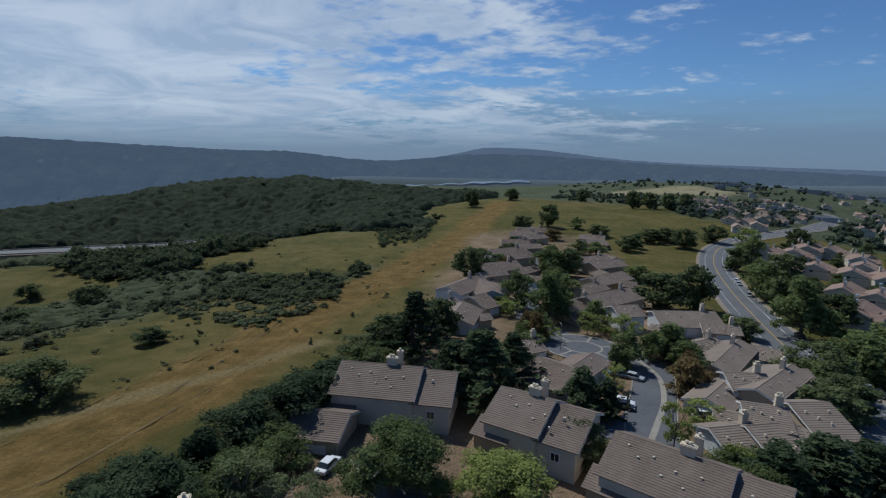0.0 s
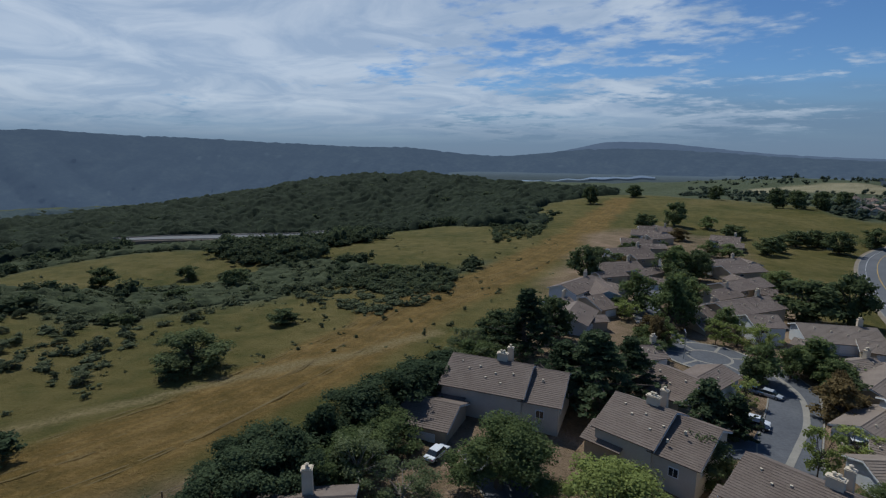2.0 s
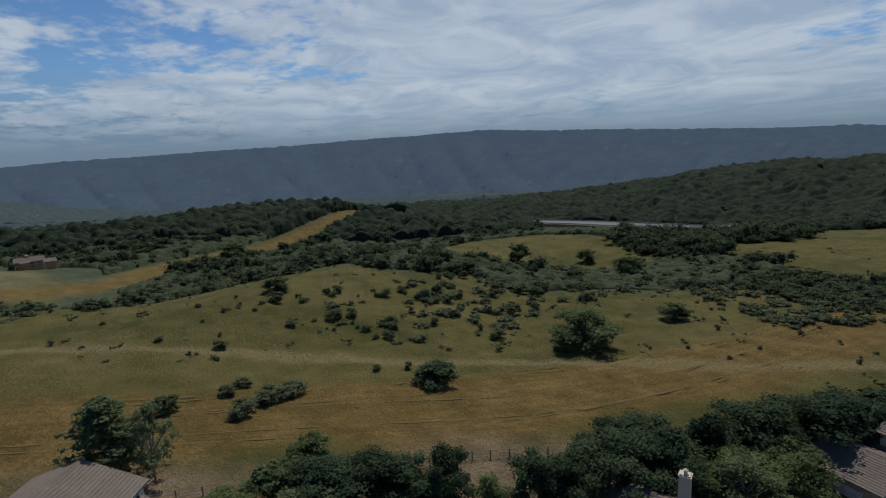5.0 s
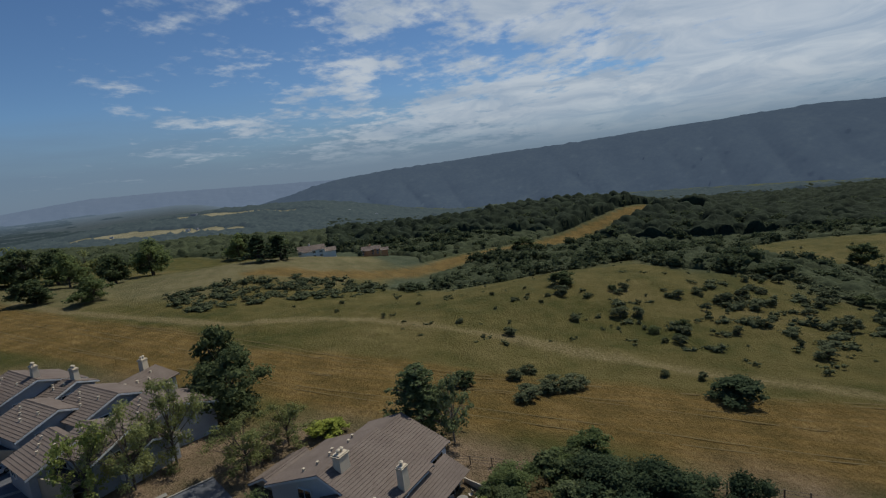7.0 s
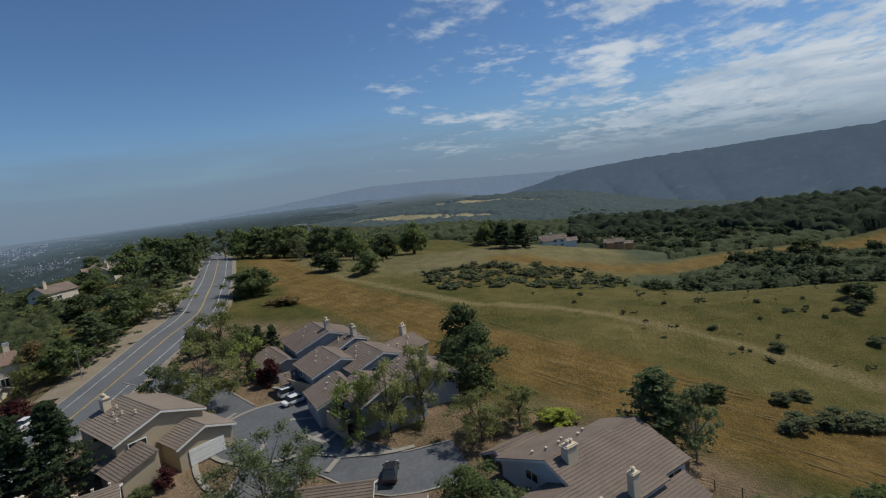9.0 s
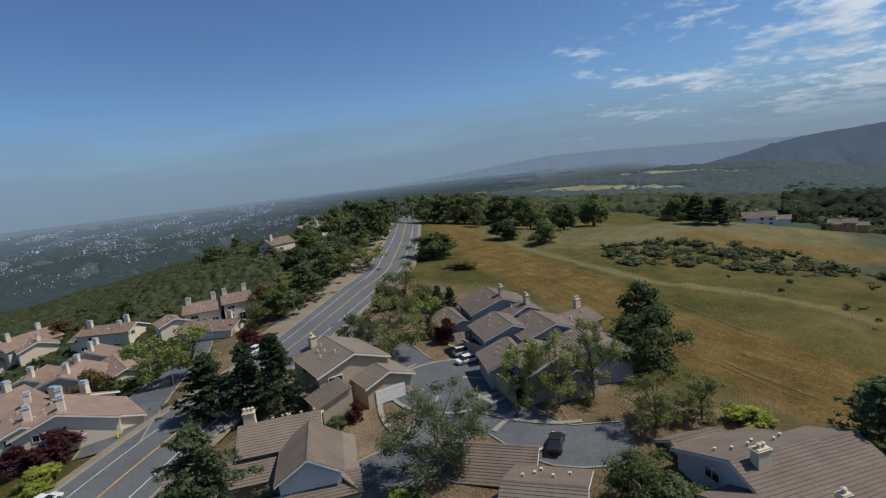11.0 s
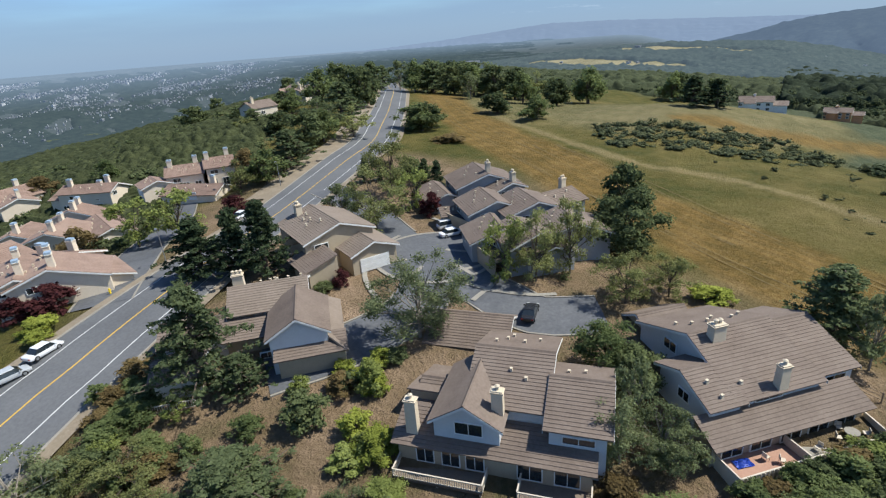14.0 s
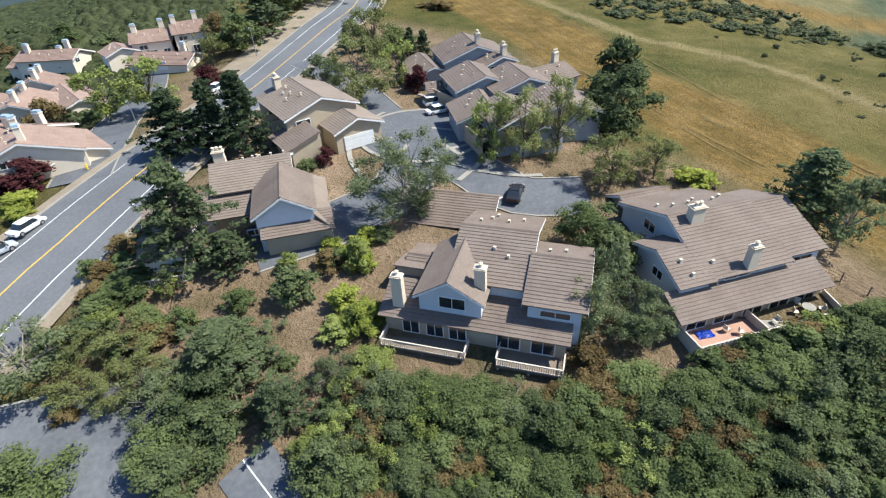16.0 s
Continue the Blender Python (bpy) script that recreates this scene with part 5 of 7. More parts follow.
carport(-73.8, -57.2, 73, 8.7)
carport(-63.3, -43.3, 61, 8.3)
TERRACES = [(71.1, 145.7), (69.5, 120.8), (64.6, 98.7), (56.7, 84.7), (53.3, 79.1), (24.4, 108.3), (49.0, 158.9), (64.3, 198.4), (76.0, 246.8), (92.6, 317.1), (13.3, 178.6), (8.3, 153.8), (28.9, 214.5), (33.0, 255.6), (42.5, 289.9), (53.5, 324.0), (61.9, 350.0)]


SPAN = [townhouse(s, ROOF_CLAY, WALL_CREAM, "cream stucco townhouse with clay tile roof and tall chimneys", "clay-roofed terraces", tall_caps=True) for s in (11, 12, 13)]
FARH = [townhouse(s, ROOF_FAR if s % 2 else ROOF_CLAY, WALL_CREAM, "small distant house with tiled roof among trees", "distant houses", 0.8, simple=True) for s in (21, 22, 23, 24)]


def rows_of(protos, spots, dz=0.0):
    """Each prototype's first place is itself; further places are copies."""
    for k, (x, y, turn) in enumerate(spots):
        p = protos[k % len(protos)]
        m = pose(x, y, gz(x, y) + dz, 0, 0, turn + 14 * math.sin(k * 2.3))
        if "placed" not in p:
            p["placed"] = 1
            p.matrix_basis = m
        else:
            copy_thing(p, m)


SPAN_WEST = [(-30, -187, 20), (-12, -122, 15)]
SPAN_EAST = [(188, 297, 40), (203, 300, 45), (171, 260, 40), (186, 256, 60), (222, 318, 50), (236, 316, 45), (194, 244, 60), (201, 233, 50), (159, 202, 55), (166, 193, 40), (137, 168, 30), (146, 160, 60), (232, 288, 50), (214, 262, 45)]
rows_of(SPAN, SPAN_WEST + SPAN_EAST)
FAR_SPOTS = [(326, 668, 30), (277, 542, 50), (252, 462, 60), (261, 450, 20), (282, 467, 70), (302, 470, 40), (344, 729, 10), (437, 825, 40), (520, 892, 70), (269, 574, 30), (257, 528, 60), (364, 729, 20),
             (407, 778, 50), (504, 823, 30), (526, 806, 60), (354, 522, 30), (318, 500, 50), (340, 560, 20), (300, 545, 60), (611, 765, 20), (611, 733, 50), (640, 750, 40), (296, 600, 45), (330, 620, 60),
             (-121, -198, 20), (-182, -258, 60), (-163, -225, 30), (-172, -236, 40)]
rng = random.Random(17)
SUBURB = [(p[0], p[1], 25 + 70 * rng.random()) for p in ((150 + 620 * u + 60 * rng.uniform(-1, 1), 330 + 560 * u + 300 * v) for u in (0.08, 0.16, 0.24, 0.33, 0.42, 0.52, 0.63, 0.75, 0.88) for v in (-0.42, -0.27, -0.12, 0.12, 0.27, 0.44))
          if min(math.hypot(p[0] - q.x, p[1] - q.y) for q in MAIN) > 15 and math.hypot(*p) > 370 and math.degrees(math.atan2(*p)) > 26]
rows_of(FARH, FAR_SPOTS + SUBURB)


def villa(label, x, y, turn, wall, roof, s=1.0):
    h = empty("house", label, "house")
    gable(h, -12 * s, 6 * s, -6 * s, 0, 6 * s, 5.2 * s, 7.8 * s, wall=wall, roof=roof, course=0.8)
    gable(h, 5 * s, 13 * s, -5 * s, 0, 5 * s, 3.2 * s, 5.2 * s, wall=wall, roof=roof, course=0.8)
    gable(h, -9 * s, -3 * s, -7.5 * s, -4 * s, 0, 4.6 * s, 6.4 * s, axis="x", wall=wall, roof=roof, course=0.8)
    chimney(h, -4 * s, 0.5, 6 * s, 9 * s, 1.4, 1.2, wall)
    for k in range(4):
        window(h, -10.5 * s + k * 4.5 * s, -5.5 * s, 3.2 * s, 1.8 * s, 1.3 * s)
        window(h, -10.5 * s + k * 4.5 * s, -5.5 * s, 0.6, 1.5 * s, 1.3 * s)
    return place(h, x, y, turn, gz(x, y) + 1.3)


WALL_WHITE = mat("wall_white", [(0.76, 0.72, 0.64), (0.88, 0.84, 0.77)], 0.5, 4, 0.85, 0.05)
WALL_ORANGE = mat("wall_orange", [(0.55, 0.24, 0.10), (0.66, 0.32, 0.15)], 0.5, 4, 0.85, 0.05)
villa("white two-storey villa with grey roof at the field's edge", -352, -57, 100, WALL_WHITE, ROOF_FAR, 1.0)
# The roofs' faint blue glow is painted haze, not lamplight.
TOWN_WHITE = hazier(backdrop_material("hazy_town_roofs", [(0.045, 0.05, 0.055), (0.09, 0.095, 0.1), (0.17, 0.175, 0.18), (0.40, 0.40, 0.40)], 0.03, 0.2, HAZE, 0.9), 0.14, 0.5)
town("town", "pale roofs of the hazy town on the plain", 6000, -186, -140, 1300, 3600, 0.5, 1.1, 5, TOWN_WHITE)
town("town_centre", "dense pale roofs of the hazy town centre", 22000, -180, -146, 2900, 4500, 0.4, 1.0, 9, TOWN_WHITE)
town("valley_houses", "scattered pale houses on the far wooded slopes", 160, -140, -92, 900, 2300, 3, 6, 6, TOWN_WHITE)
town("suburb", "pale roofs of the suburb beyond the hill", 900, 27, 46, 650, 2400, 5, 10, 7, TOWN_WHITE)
villa("orange stucco villa with brown roof beyond the field", -300, -16, 93, WALL_ORANGE, ROOF_FAR, 0.62)


# ---- trees and shrubs ----
def leaf_cloud(rng, blobs, count, size, flat=0.0, up=0.25, soft=0.45):
    """Corners of many small leaf sprays that cover the blobs: (x, y, z, rx, rz) each."""
    vol = np.array([b[3] ** 2 for b in blobs])
    pick = rng.choice(len(blobs), count, p=vol / vol.sum())
    B = np.array(blobs)[pick]
    d = rng.normal(0, 1, (count, 3))
    d[:, 2] += up
    d /= np.linalg.norm(d, axis=1)[:, None]
    rad = (soft + (1.12 - soft) * rng.random(count) ** 0.8)[:, None]
    c = B[:, :3] + d * rad * np.stack([B[:, 3], B[:, 3], B[:, 4]], 1)
    n = d + rng.normal(0, 0.75, (count, 3))
    n[:, 2] += flat
    n /= np.linalg.norm(n, axis=1)[:, None]
    t = np.cross(n, rng.normal(0, 1, (count, 3)))
    t /= np.linalg.norm(t, axis=1)[:, None] + 1e-9
    b = np.cross(n, t)
    s = (size * rng.uniform(0.6, 1.35, count))[:, None]
    q = np.stack([c + t * s * 1.2, c - t * s * 0.6 + b * s * 0.75, c - t * s * 0.6 - b * s * 0.75], 1)
    return q.reshape(-1, 3)


def ico(rng, blobs, shrink):
    """Dark inner masses that close the crown."""
    g = (1 + 5 ** 0.5) / 2
    v = np.array([(-1, g, 0), (1, g, 0), (-1, -g, 0), (1, -g, 0), (0, -1, g), (0, 1, g), (0, -1, -g), (0, 1, -g), (g, 0, -1), (g, 0, 1), (-g, 0, -1), (-g, 0, 1)], float) / 1.902
    f = [(0, 11, 5), (0, 5, 1), (0, 1, 7), (0, 7, 10), (0, 10, 11), (1, 5, 9), (5, 11, 4), (11, 10, 2), (10, 7, 6), (7, 1, 8),
         (3, 9, 4), (3, 4, 2), (3, 2, 6), (3, 6, 8), (3, 8, 9), (4, 9, 5), (2, 4, 11), (6, 2, 10), (8, 6, 7), (9, 8, 1)]
    V, F = [], []
    for x, y, z, r, rz in blobs:
        o = len(V)
        p = v * rng.uniform(0.75, 1.1, (12, 1)) * np.array([r, r, rz]) * shrink + np.array([x, y, z])
        V += p.tolist()
        F += [(a + o, b + o, c + o) for a, b, c in f]
    return V, F


def mesh_of(name, quads, extra, material):
    V = quads.tolist()
    F = [(i, i + 1, i + 2) for i in range(0, len(V), 3)]
    if extra:
        o = len(V)
        V += extra[0]
        F += [tuple(i + o for i in f) for f in extra[1]]
    me = bpy.data.meshes.new(name)
    me.from_pydata(V, [], F)
    me.materials.append(material)
    return me


def limb(bm, a, b, r0, r1, seg=6):
    a, b = Vector(a), Vector(b)
    d = (b - a).normalized()
    x = d.orthogonal().normalized()
    y = d.cross(x)
    rings = []
    for p, r in ((a, r0), (b, r1)):
        rings.append([bm.verts.new(p + (x * math.cos(2 * math.pi * i / seg) + y * math.sin(2 * math.pi * i / seg)) * r) for i in range(seg)])
    for i in range(seg):
        j = (i + 1) % seg
        bm.faces.new((rings[0][i], rings[0][j], rings[1][j], rings[1][i]))
    bm.faces.new(rings[1])


def tree_proto(kind, seed, leaf, bark, label, group, category="tree", near=1):
    """A tree 10 m tall and 10 m wide; each place scales its own copy. Trees close by carry finer leaves."""
    rng = np.random.default_rng(seed)
    ob = empty("shrub" if category == "shrub" else {"pine": "pine_tree", "spire": "conifer", "oak": "oak_tree"}.get(kind, "tree"), label, category, group)
    blobs = []
    bm = bmesh.new()
    count, size = {2: (14000, 0.115), 1: (6200, 0.165), 0: (1900, 0.30)}[near]
    if kind in ("pine", "spire"):
        lean = 0.75 if kind == "pine" else 1.15
        top = Vector((rng.normal(0, 0.3), rng.normal(0, 0.3), 9.6))
        mid = Vector((rng.normal(0, 0.25), rng.normal(0, 0.25), 5))
        limb(bm, (0, 0, -0.6), mid, 0.3, 0.18)
        limb(bm, mid, top, 0.18, 0.05)
        for i in range(64):
            f = (i + 0.5) / 64
            z = 0.7 + 8.7 * f
            reach = 4.9 * (1 - f) ** lean * (0.42 + 0.58 * rng.random()) + 0.25
            a = i * 2.4 + rng.normal(0, 0.5)
            p = Vector((math.cos(a) * reach, math.sin(a) * reach, z + 0.22 * reach * rng.random()))
            limb(bm, mid.lerp(top, max(0, (z - 5) / 4.6)) if z > 5 else Vector((0, 0, -0.6)).lerp(mid, (z + 0.6) / 5.6), p, 0.09, 0.03, 5)
            for g, wide in ((1.0, 0.36), (0.74, 0.5), (0.45, 0.62)):
                q = Vector((p.x * g + rng.normal(0, 0.2), p.y * g + rng.normal(0, 0.2), z + (p.z - z) * g))
                blobs.append((q.x, q.y, q.z, wide * rng.uniform(0.75, 1.2), wide * rng.uniform(0.4, 0.6)))
        quads = leaf_cloud(rng, blobs, count, size, 0.2, 0.5)
        extra = ico(rng, blobs, 0.5)
    elif kind in ("oak", "bush"):
        low = 0.3 if kind == "oak" else 0.0
        limb(bm, (0, 0, -0.8), (0.1, 0.1, 3.0), 0.4, 0.28)
        n = 34
        for i in range(n):
            a, u = rng.uniform(0, 6.283), rng.random() ** 0.55
            z = rng.uniform(0.08, 1.0)
            env = math.sin(math.pi * min(0.97, z * 0.74 + 0.22)) ** 0.55
            r = 3.9 * u * env
            blobs.append((math.cos(a) * r, math.sin(a) * r, low + 7.9 * z, rng.uniform(0.95, 1.7), rng.uniform(0.75, 1.3)))
            if i % 3 == 0:
                limb(bm, (0.1, 0.1, 2.2), blobs[-1][:3], 0.14, 0.04, 5)
        quads = leaf_cloud(rng, blobs, count, size * 1.08, 0.5, 0.4)
        extra = ico(rng, blobs, 0.66)
    elif kind == "airy":
        limb(bm, (0, 0, -0.6), (0.1, 0.0, 2.2), 0.22, 0.17)
        limb(bm, (0.1, 0.0, 2.2), (-0.1, 0.1, 6.0), 0.17, 0.06)
        for i in range(24):
            a = i * 2.4 + rng.normal(0, 0.3)
            z = rng.uniform(2.0, 9.2)
            r = (1.4 + 3.3 * math.sin(math.pi * (z - 0.9) / 9.0)) * rng.uniform(0.4, 1.0)
            p = Vector((math.cos(a) * r, math.sin(a) * r, z))
            fork = Vector((p.x * 0.35, p.y * 0.35, 2.0 + (z - 2.0) * 0.5))
            limb(bm, (0, 0.05, 1.4 + 0.45 * (z - 2.0)), fork, 0.08, 0.05, 5)
            limb(bm, fork, p, 0.07, 0.02, 5)
            for _ in range(2):
                s = p + Vector(rng.normal(0, 0.8, 3))
                limb(bm, fork.lerp(p, 0.5), s, 0.04, 0.015, 4)
                blobs.append((s.x, s.y, s.z, rng.uniform(0.8, 1.25), rng.uniform(0.65, 1.0)))
        quads = leaf_cloud(rng, blobs, int(count * 0.95), size * 0.95, 0.5, 0.2, 0.1)
        extra = None
    else:
        limb(bm, (0, 0, -0.8), (0.1, 0.1, 2.6), 0.28, 0.2)
        for i in range(32):
            a, u = rng.uniform(0, 6.283), rng.random() ** 0.5
            z = rng.uniform(0.05, 1.0)
            r = 3.9 * u * math.sin(math.pi * min(0.96, z * 0.78 + 0.18)) ** 0.65
            p = (math.cos(a) * r, math.sin(a) * r, 0.9 + 7.6 * z)
            blobs.append((*p, rng.uniform(0.85, 1.5), rng.uniform(0.75, 1.25)))
            limb(bm, (0.1, 0.1, 1.8), p, 0.1, 0.03, 5)
        quads = leaf_cloud(rng, blobs, count, size, 0.5, 0.3, 0.3)
        extra = ico(rng, blobs, 0.42)
    # fit the crown to its full width and height
    w = np.percentile(np.abs(quads[:, :2]), 97)
    k = np.array([5.0 / w, 5.0 / w, 10.0 / np.percentile(quads[:, 2], 99.5)])
    quads = quads * k
    if extra:
        extra = ((np.array(extra[0]) * k).tolist(), extra[1])
    bm.transform(Matrix.Diagonal((*k, 1)))
    part("trunk", bm, bark, ob)
    crown = new("crown", mesh_of("crown", quads, extra, leaf))
    crown.parent = ob
    return ob


def scaled(x, y, h, w, turn, lift=0.0):
    return pose(x, y, gz(x, y) + lift, 0, 0, turn) @ Matrix.Diagonal((w / 10, w / 10, h / 10, 1))


def protos(near):
    def make(kind, seeds, leaf, label, group, category="tree", bark=None):
        return [tree_proto(kind, s + 200 * near, leaf, bark or BARK, label, group, category, near) for s in (seeds if near == 1 else seeds[:1])]

    return {
        "oak": make("oak", (31, 32, 33), LEAF_OAK, "dark green dense round-crowned oak tree", "oaks"),
        "dark_oak": make("oak", (35, 36), LEAF_DARK, "very dark green dense evergreen oak", "oaks"),
        "pine": make("pine", (41, 42), LEAF_PINE, "tall dark green pine with layered branches", "pines"),
        "conifer": make("spire", (45, 46), LEAF_DARK, "dark blue-green dense conifer", "conifers"),
        "green": make("leafy", (51, 52, 53), LEAF_GREEN, "leafy mid-green garden tree beside the houses", "garden trees"),
        "round": make("oak", (55, 56), LEAF_GREEN, "mid-green full round-crowned garden tree", "garden trees"),
        "lime": make("oak", (67,), LEAF_SPRING, "yellow-green dense round-crowned garden plant", "garden trees"),
        "spring": make("airy", (61, 62), LEAF_SPRING, "light yellow-green young-leaved street tree", "street trees"),
        "grey": make("airy", (71, 72), LEAF_GREY, "grey-green thin-leaved tree with pale branches", "street trees", bark=PALE_BARK),
        "street": make("airy", (65, 66), LEAF_OLIVE, "olive-green airy street tree with visible limbs", "street trees"),
        "rust": make("bush", (81,), LEAF_RUST, "rusty olive-brown garden shrub", "garden shrubs", "shrub"),
        "red": make("bush", (82,), LEAF_RED, "dark red-leaved plum shrub", "garden shrubs", "shrub"),
        "yellow": make("bush", (83,), LEAF_YELLOW, "bright yellow-green clipped garden shrub", "garden shrubs", "shrub"),
        "bush": make("bush", (84, 85), SCRUB, "grey-green wild shrub on the grass slope", "field shrubs", "shrub"),
        "hedge": make("bush", (86, 87), LEAF_GREEN, "mid-green garden shrub on the planted slope", "garden shrubs", "shrub"),
    }


DETAIL = [protos(k) for k in range(3)]
# only the broad trees close by need the finest leaves
for kind in ("rust", "red", "yellow", "bush", "hedge"):
    for ob in DETAIL[2].pop(kind):
        for child in ob.children:
            bpy.data.objects.remove(child)
        bpy.data.objects.remove(ob)


def plant(kind, spots, seed=0):
    rng = random.Random(seed)
    for k, (x, y, h, w) in enumerate(spots):
        if math.hypot(x, y) > 200:
            h, w = min(h, 17), min(w, 14)
        fine = w / math.hypot(x, y)
        level = 2 if kind in DETAIL[2] and fine > 0.17 else 1 if fine > 0.09 else 0
        pool = DETAIL[level][kind]
        p = pool[(k + seed) % len(pool)]
        m = scaled(x, y, h * rng.uniform(0.98, 1.06), w * rng.uniform(0.98, 1.12), rng.uniform(0, 360))
        if "placed" not in p:
            p["placed"] = 1
            p.matrix_basis = m
        else:
            copy_thing(p, m @ Matrix.Diagonal((1 / p.scale.x, 1 / p.scale.y, 1 / p.scale.z, 1)))



# places of the trees: x, y, height, crown width
OAK_NEAR = [
    (-20.3, -24.1, 3.9, 6.2), (-45.5, 8, 5.5, 5.4), (-24.2, -41.8, 3.7, 4), (-47.9, -15.6, 5.2, 5.6),
    (-30.3, -42.1, 2, 2.5), (-46, 26.8, 5.1, 6.6), (-48.2, 23.3, 5.4, 7.2), (-44.1, 30.6, 6.6, 5.6),
    (-50, 20.7, 4.6, 6), (-36.8, -40.3, 1.5, 2.7), (-51.6, 18.1, 4.7, 6.4), (-38.7, 39.8, 5.8, 6.2),
    (-36.5, 43.1, 5.7, 5.6), (-33.9, 48.3, 7.6, 10.7), (-31, 53, 8.2, 7.4), (-35.6, 56.3, 5.9, 10.9),
    (-39.9, 53.8, 4.9, 6.3), (-31, 63.1, 7, 4.9), (-32.5, 64.3, 5.2, 5), (-10.5, -40.1, 4.5, 6.2),
    (-8.6, -36.5, 4.2, 6), (-5.4, -36, 4, 6), (-7.4, -54.9, 2.6, 4.5),
]
OAK_MID = [
    (-41.4, -59.7, 1.3, 2.4), (-29, 71.5, 7.1, 8.8), (-28.8, 72.6, 6.1, 8), (-24.1, 79.1, 7.8, 11.1),
    (-85.7, 7.8, 2.5, 3.4), (-80.6, -30.2, 10.6, 12.2), (-23.9, 82.7, 6.8, 9.6), (-22.2, 85.6, 7, 10.7),
    (-73.6, 49.6, 4, 7.4), (-20.3, 93.3, 4.3, 6.3), (-21.4, 97.3, 5, 7.6), (-97.8, -36.6, 10.2, 6.9),
    (71.6, 89.3, 7.7, 9.3),  (-74.3, 90.1, 8.2, 13), (-12.6, 123, 7.7, 10),
    (22, 121.7, 5.2, 7.1), (79, 96.2, 8.2, 11.5), (-0.9, 131.4, 10.7, 9), (82.6, 109.4, 10.8, 14.1),
    (-67.3, -125.4, 8.2, 7.9),
]
OAK_FAR = [
    (-74.5, 128.2, 4.4, 6.7), (-85.5, -129.3, 10.4, 11.9), (-151.8, 47, 4.3, 6.4), (-98.2, -137.7, 11.2, 11.1),
    (88.4, 145.9, 6, 6.9), (-107.5, -140.8, 10, 11.6), (-117.8, -137.9, 10.6, 13.8), (-110, -145.9, 12.6, 17.9),
    (74.2, 173.8, 13.1, 16), (-106.3, -163.8, 6.8, 8.5), (87.6, 176.4, 15.3, 11), (-145.9, -133.7, 8.8, 16.8),
    (123.8, 160.4, 12, 11.3), (-152.9, -133.3, 6.1, 11.1), (-133.3, 158.9, 5, 8.3), (-133.3, -161.2, 14.8, 20.5),
    (11.1, 214.1, 13.7, 10.7), (-68.3, 207, 3.6, 8.2), (125.1, 180.1, 13.4, 16), (-194, -112.2, 8.9, 13.7),
    (-128.8, 187.4, 7.8, 10.1), (54.9, 226.8, 12.2, 8.7), (17.1, 233.3, 10.4, 10.3),
]
OAK_REST = [
    (-203.3, -137.4, 9.4, 12.3), (59.3, 240.1, 10.7, 9.2), (-151.9, -197.6, 17, 21.6), (26.3, 248.2, 5.5, 8.2),
    (-180.9, 172.2, 7.5, 9.4), (-161.7, 199.6, 6.1, 7.4), (-180.9, -200.8, 18.5, 17.5), (-119.6, -254.4, 9.2, 12.2),
    (-182.1, -214.6, 16.4, 15.2), (156.5, 237.7, 13.3, 15.6), (-268.3, -123.6, 19, 18), (148.1, 260.9, 11.6, 11.2),
    (-266.5, -144.8, 11.9, 13.2), (-209.3, -224.4, 16.7, 19.9), (-245.7, -195.1, 19.8, 20.4), (-306.6, 70.6, 8.4, 13.8),
    (-200.2, -244, 16.4, 27.3),
]
OAK_OUTER = [
    (-234.7, -215.4, 19.6, 19.3), (108.9, 305.9, 9.1, 10.6), (-277.1, -172, 15.3, 14.1), (118.2, 317.6, 8.7, 9.6),
    (-278.8, -219.7, 18.5, 19.2), (151.8, 326.7, 12.6, 23.5), (136.4, 342.4, 9.4, 14.4), (106.7, 356.2, 8.6, 20.2),
    (56.4, 369.6, 11.3, 18.3), (149, 345.8, 9.5, 13.1), (239.3, 296.5, 8.2, 12.4), (-366.8, -108, 16.7, 14.9),
    (-378.9, -87.4, 13.6, 19.4), (-301.6, -250.4, 23.3, 18.6), (225.1, 330.3, 15.6, 12.2), (184, 355.2, 11.7, 21.7),
    (79.4, 395.3, 19.3, 16.6), (-299.6, -308.5, 20.9, 27.9), (28.7, 535.9, 18.4, 26.7), (-312.2, -449.9, 24.9, 23.6),
    (197, 546.5, 18.7, 25.1), (213.4, 543.2, 20.9, 27.7), (233.7, 542.6, 23.3, 28.1),
]
OAK_LAST = [
    (79.1, 616.1, 13.2, 17.4), (-111, -187, 6, 8), (-130, -204, 8, 9), (-117, -208, 6, 8), (-137, -199, 7, 9), (-150, -216, 8, 9), (-103, -181, 5, 7), (-174, -246, 8, 10), (-156, -233, 7, 9), (-289.6, -552.5, 25.9, 26.9), (264.6, 571.8, 19.6, 24.5), (162.5, 618.3, 15.2, 31.7),
]
PINE_NEAR = [
    (-22.6, -51.5, 5, 5), (-20.3, -55.8, 12.4, 8.2), (-67.2, -0.5, 10.4, 8.9), (-14.3, -40.9, 6, 9),
    (-14.2, -32.7, 4.8, 5.6),
]
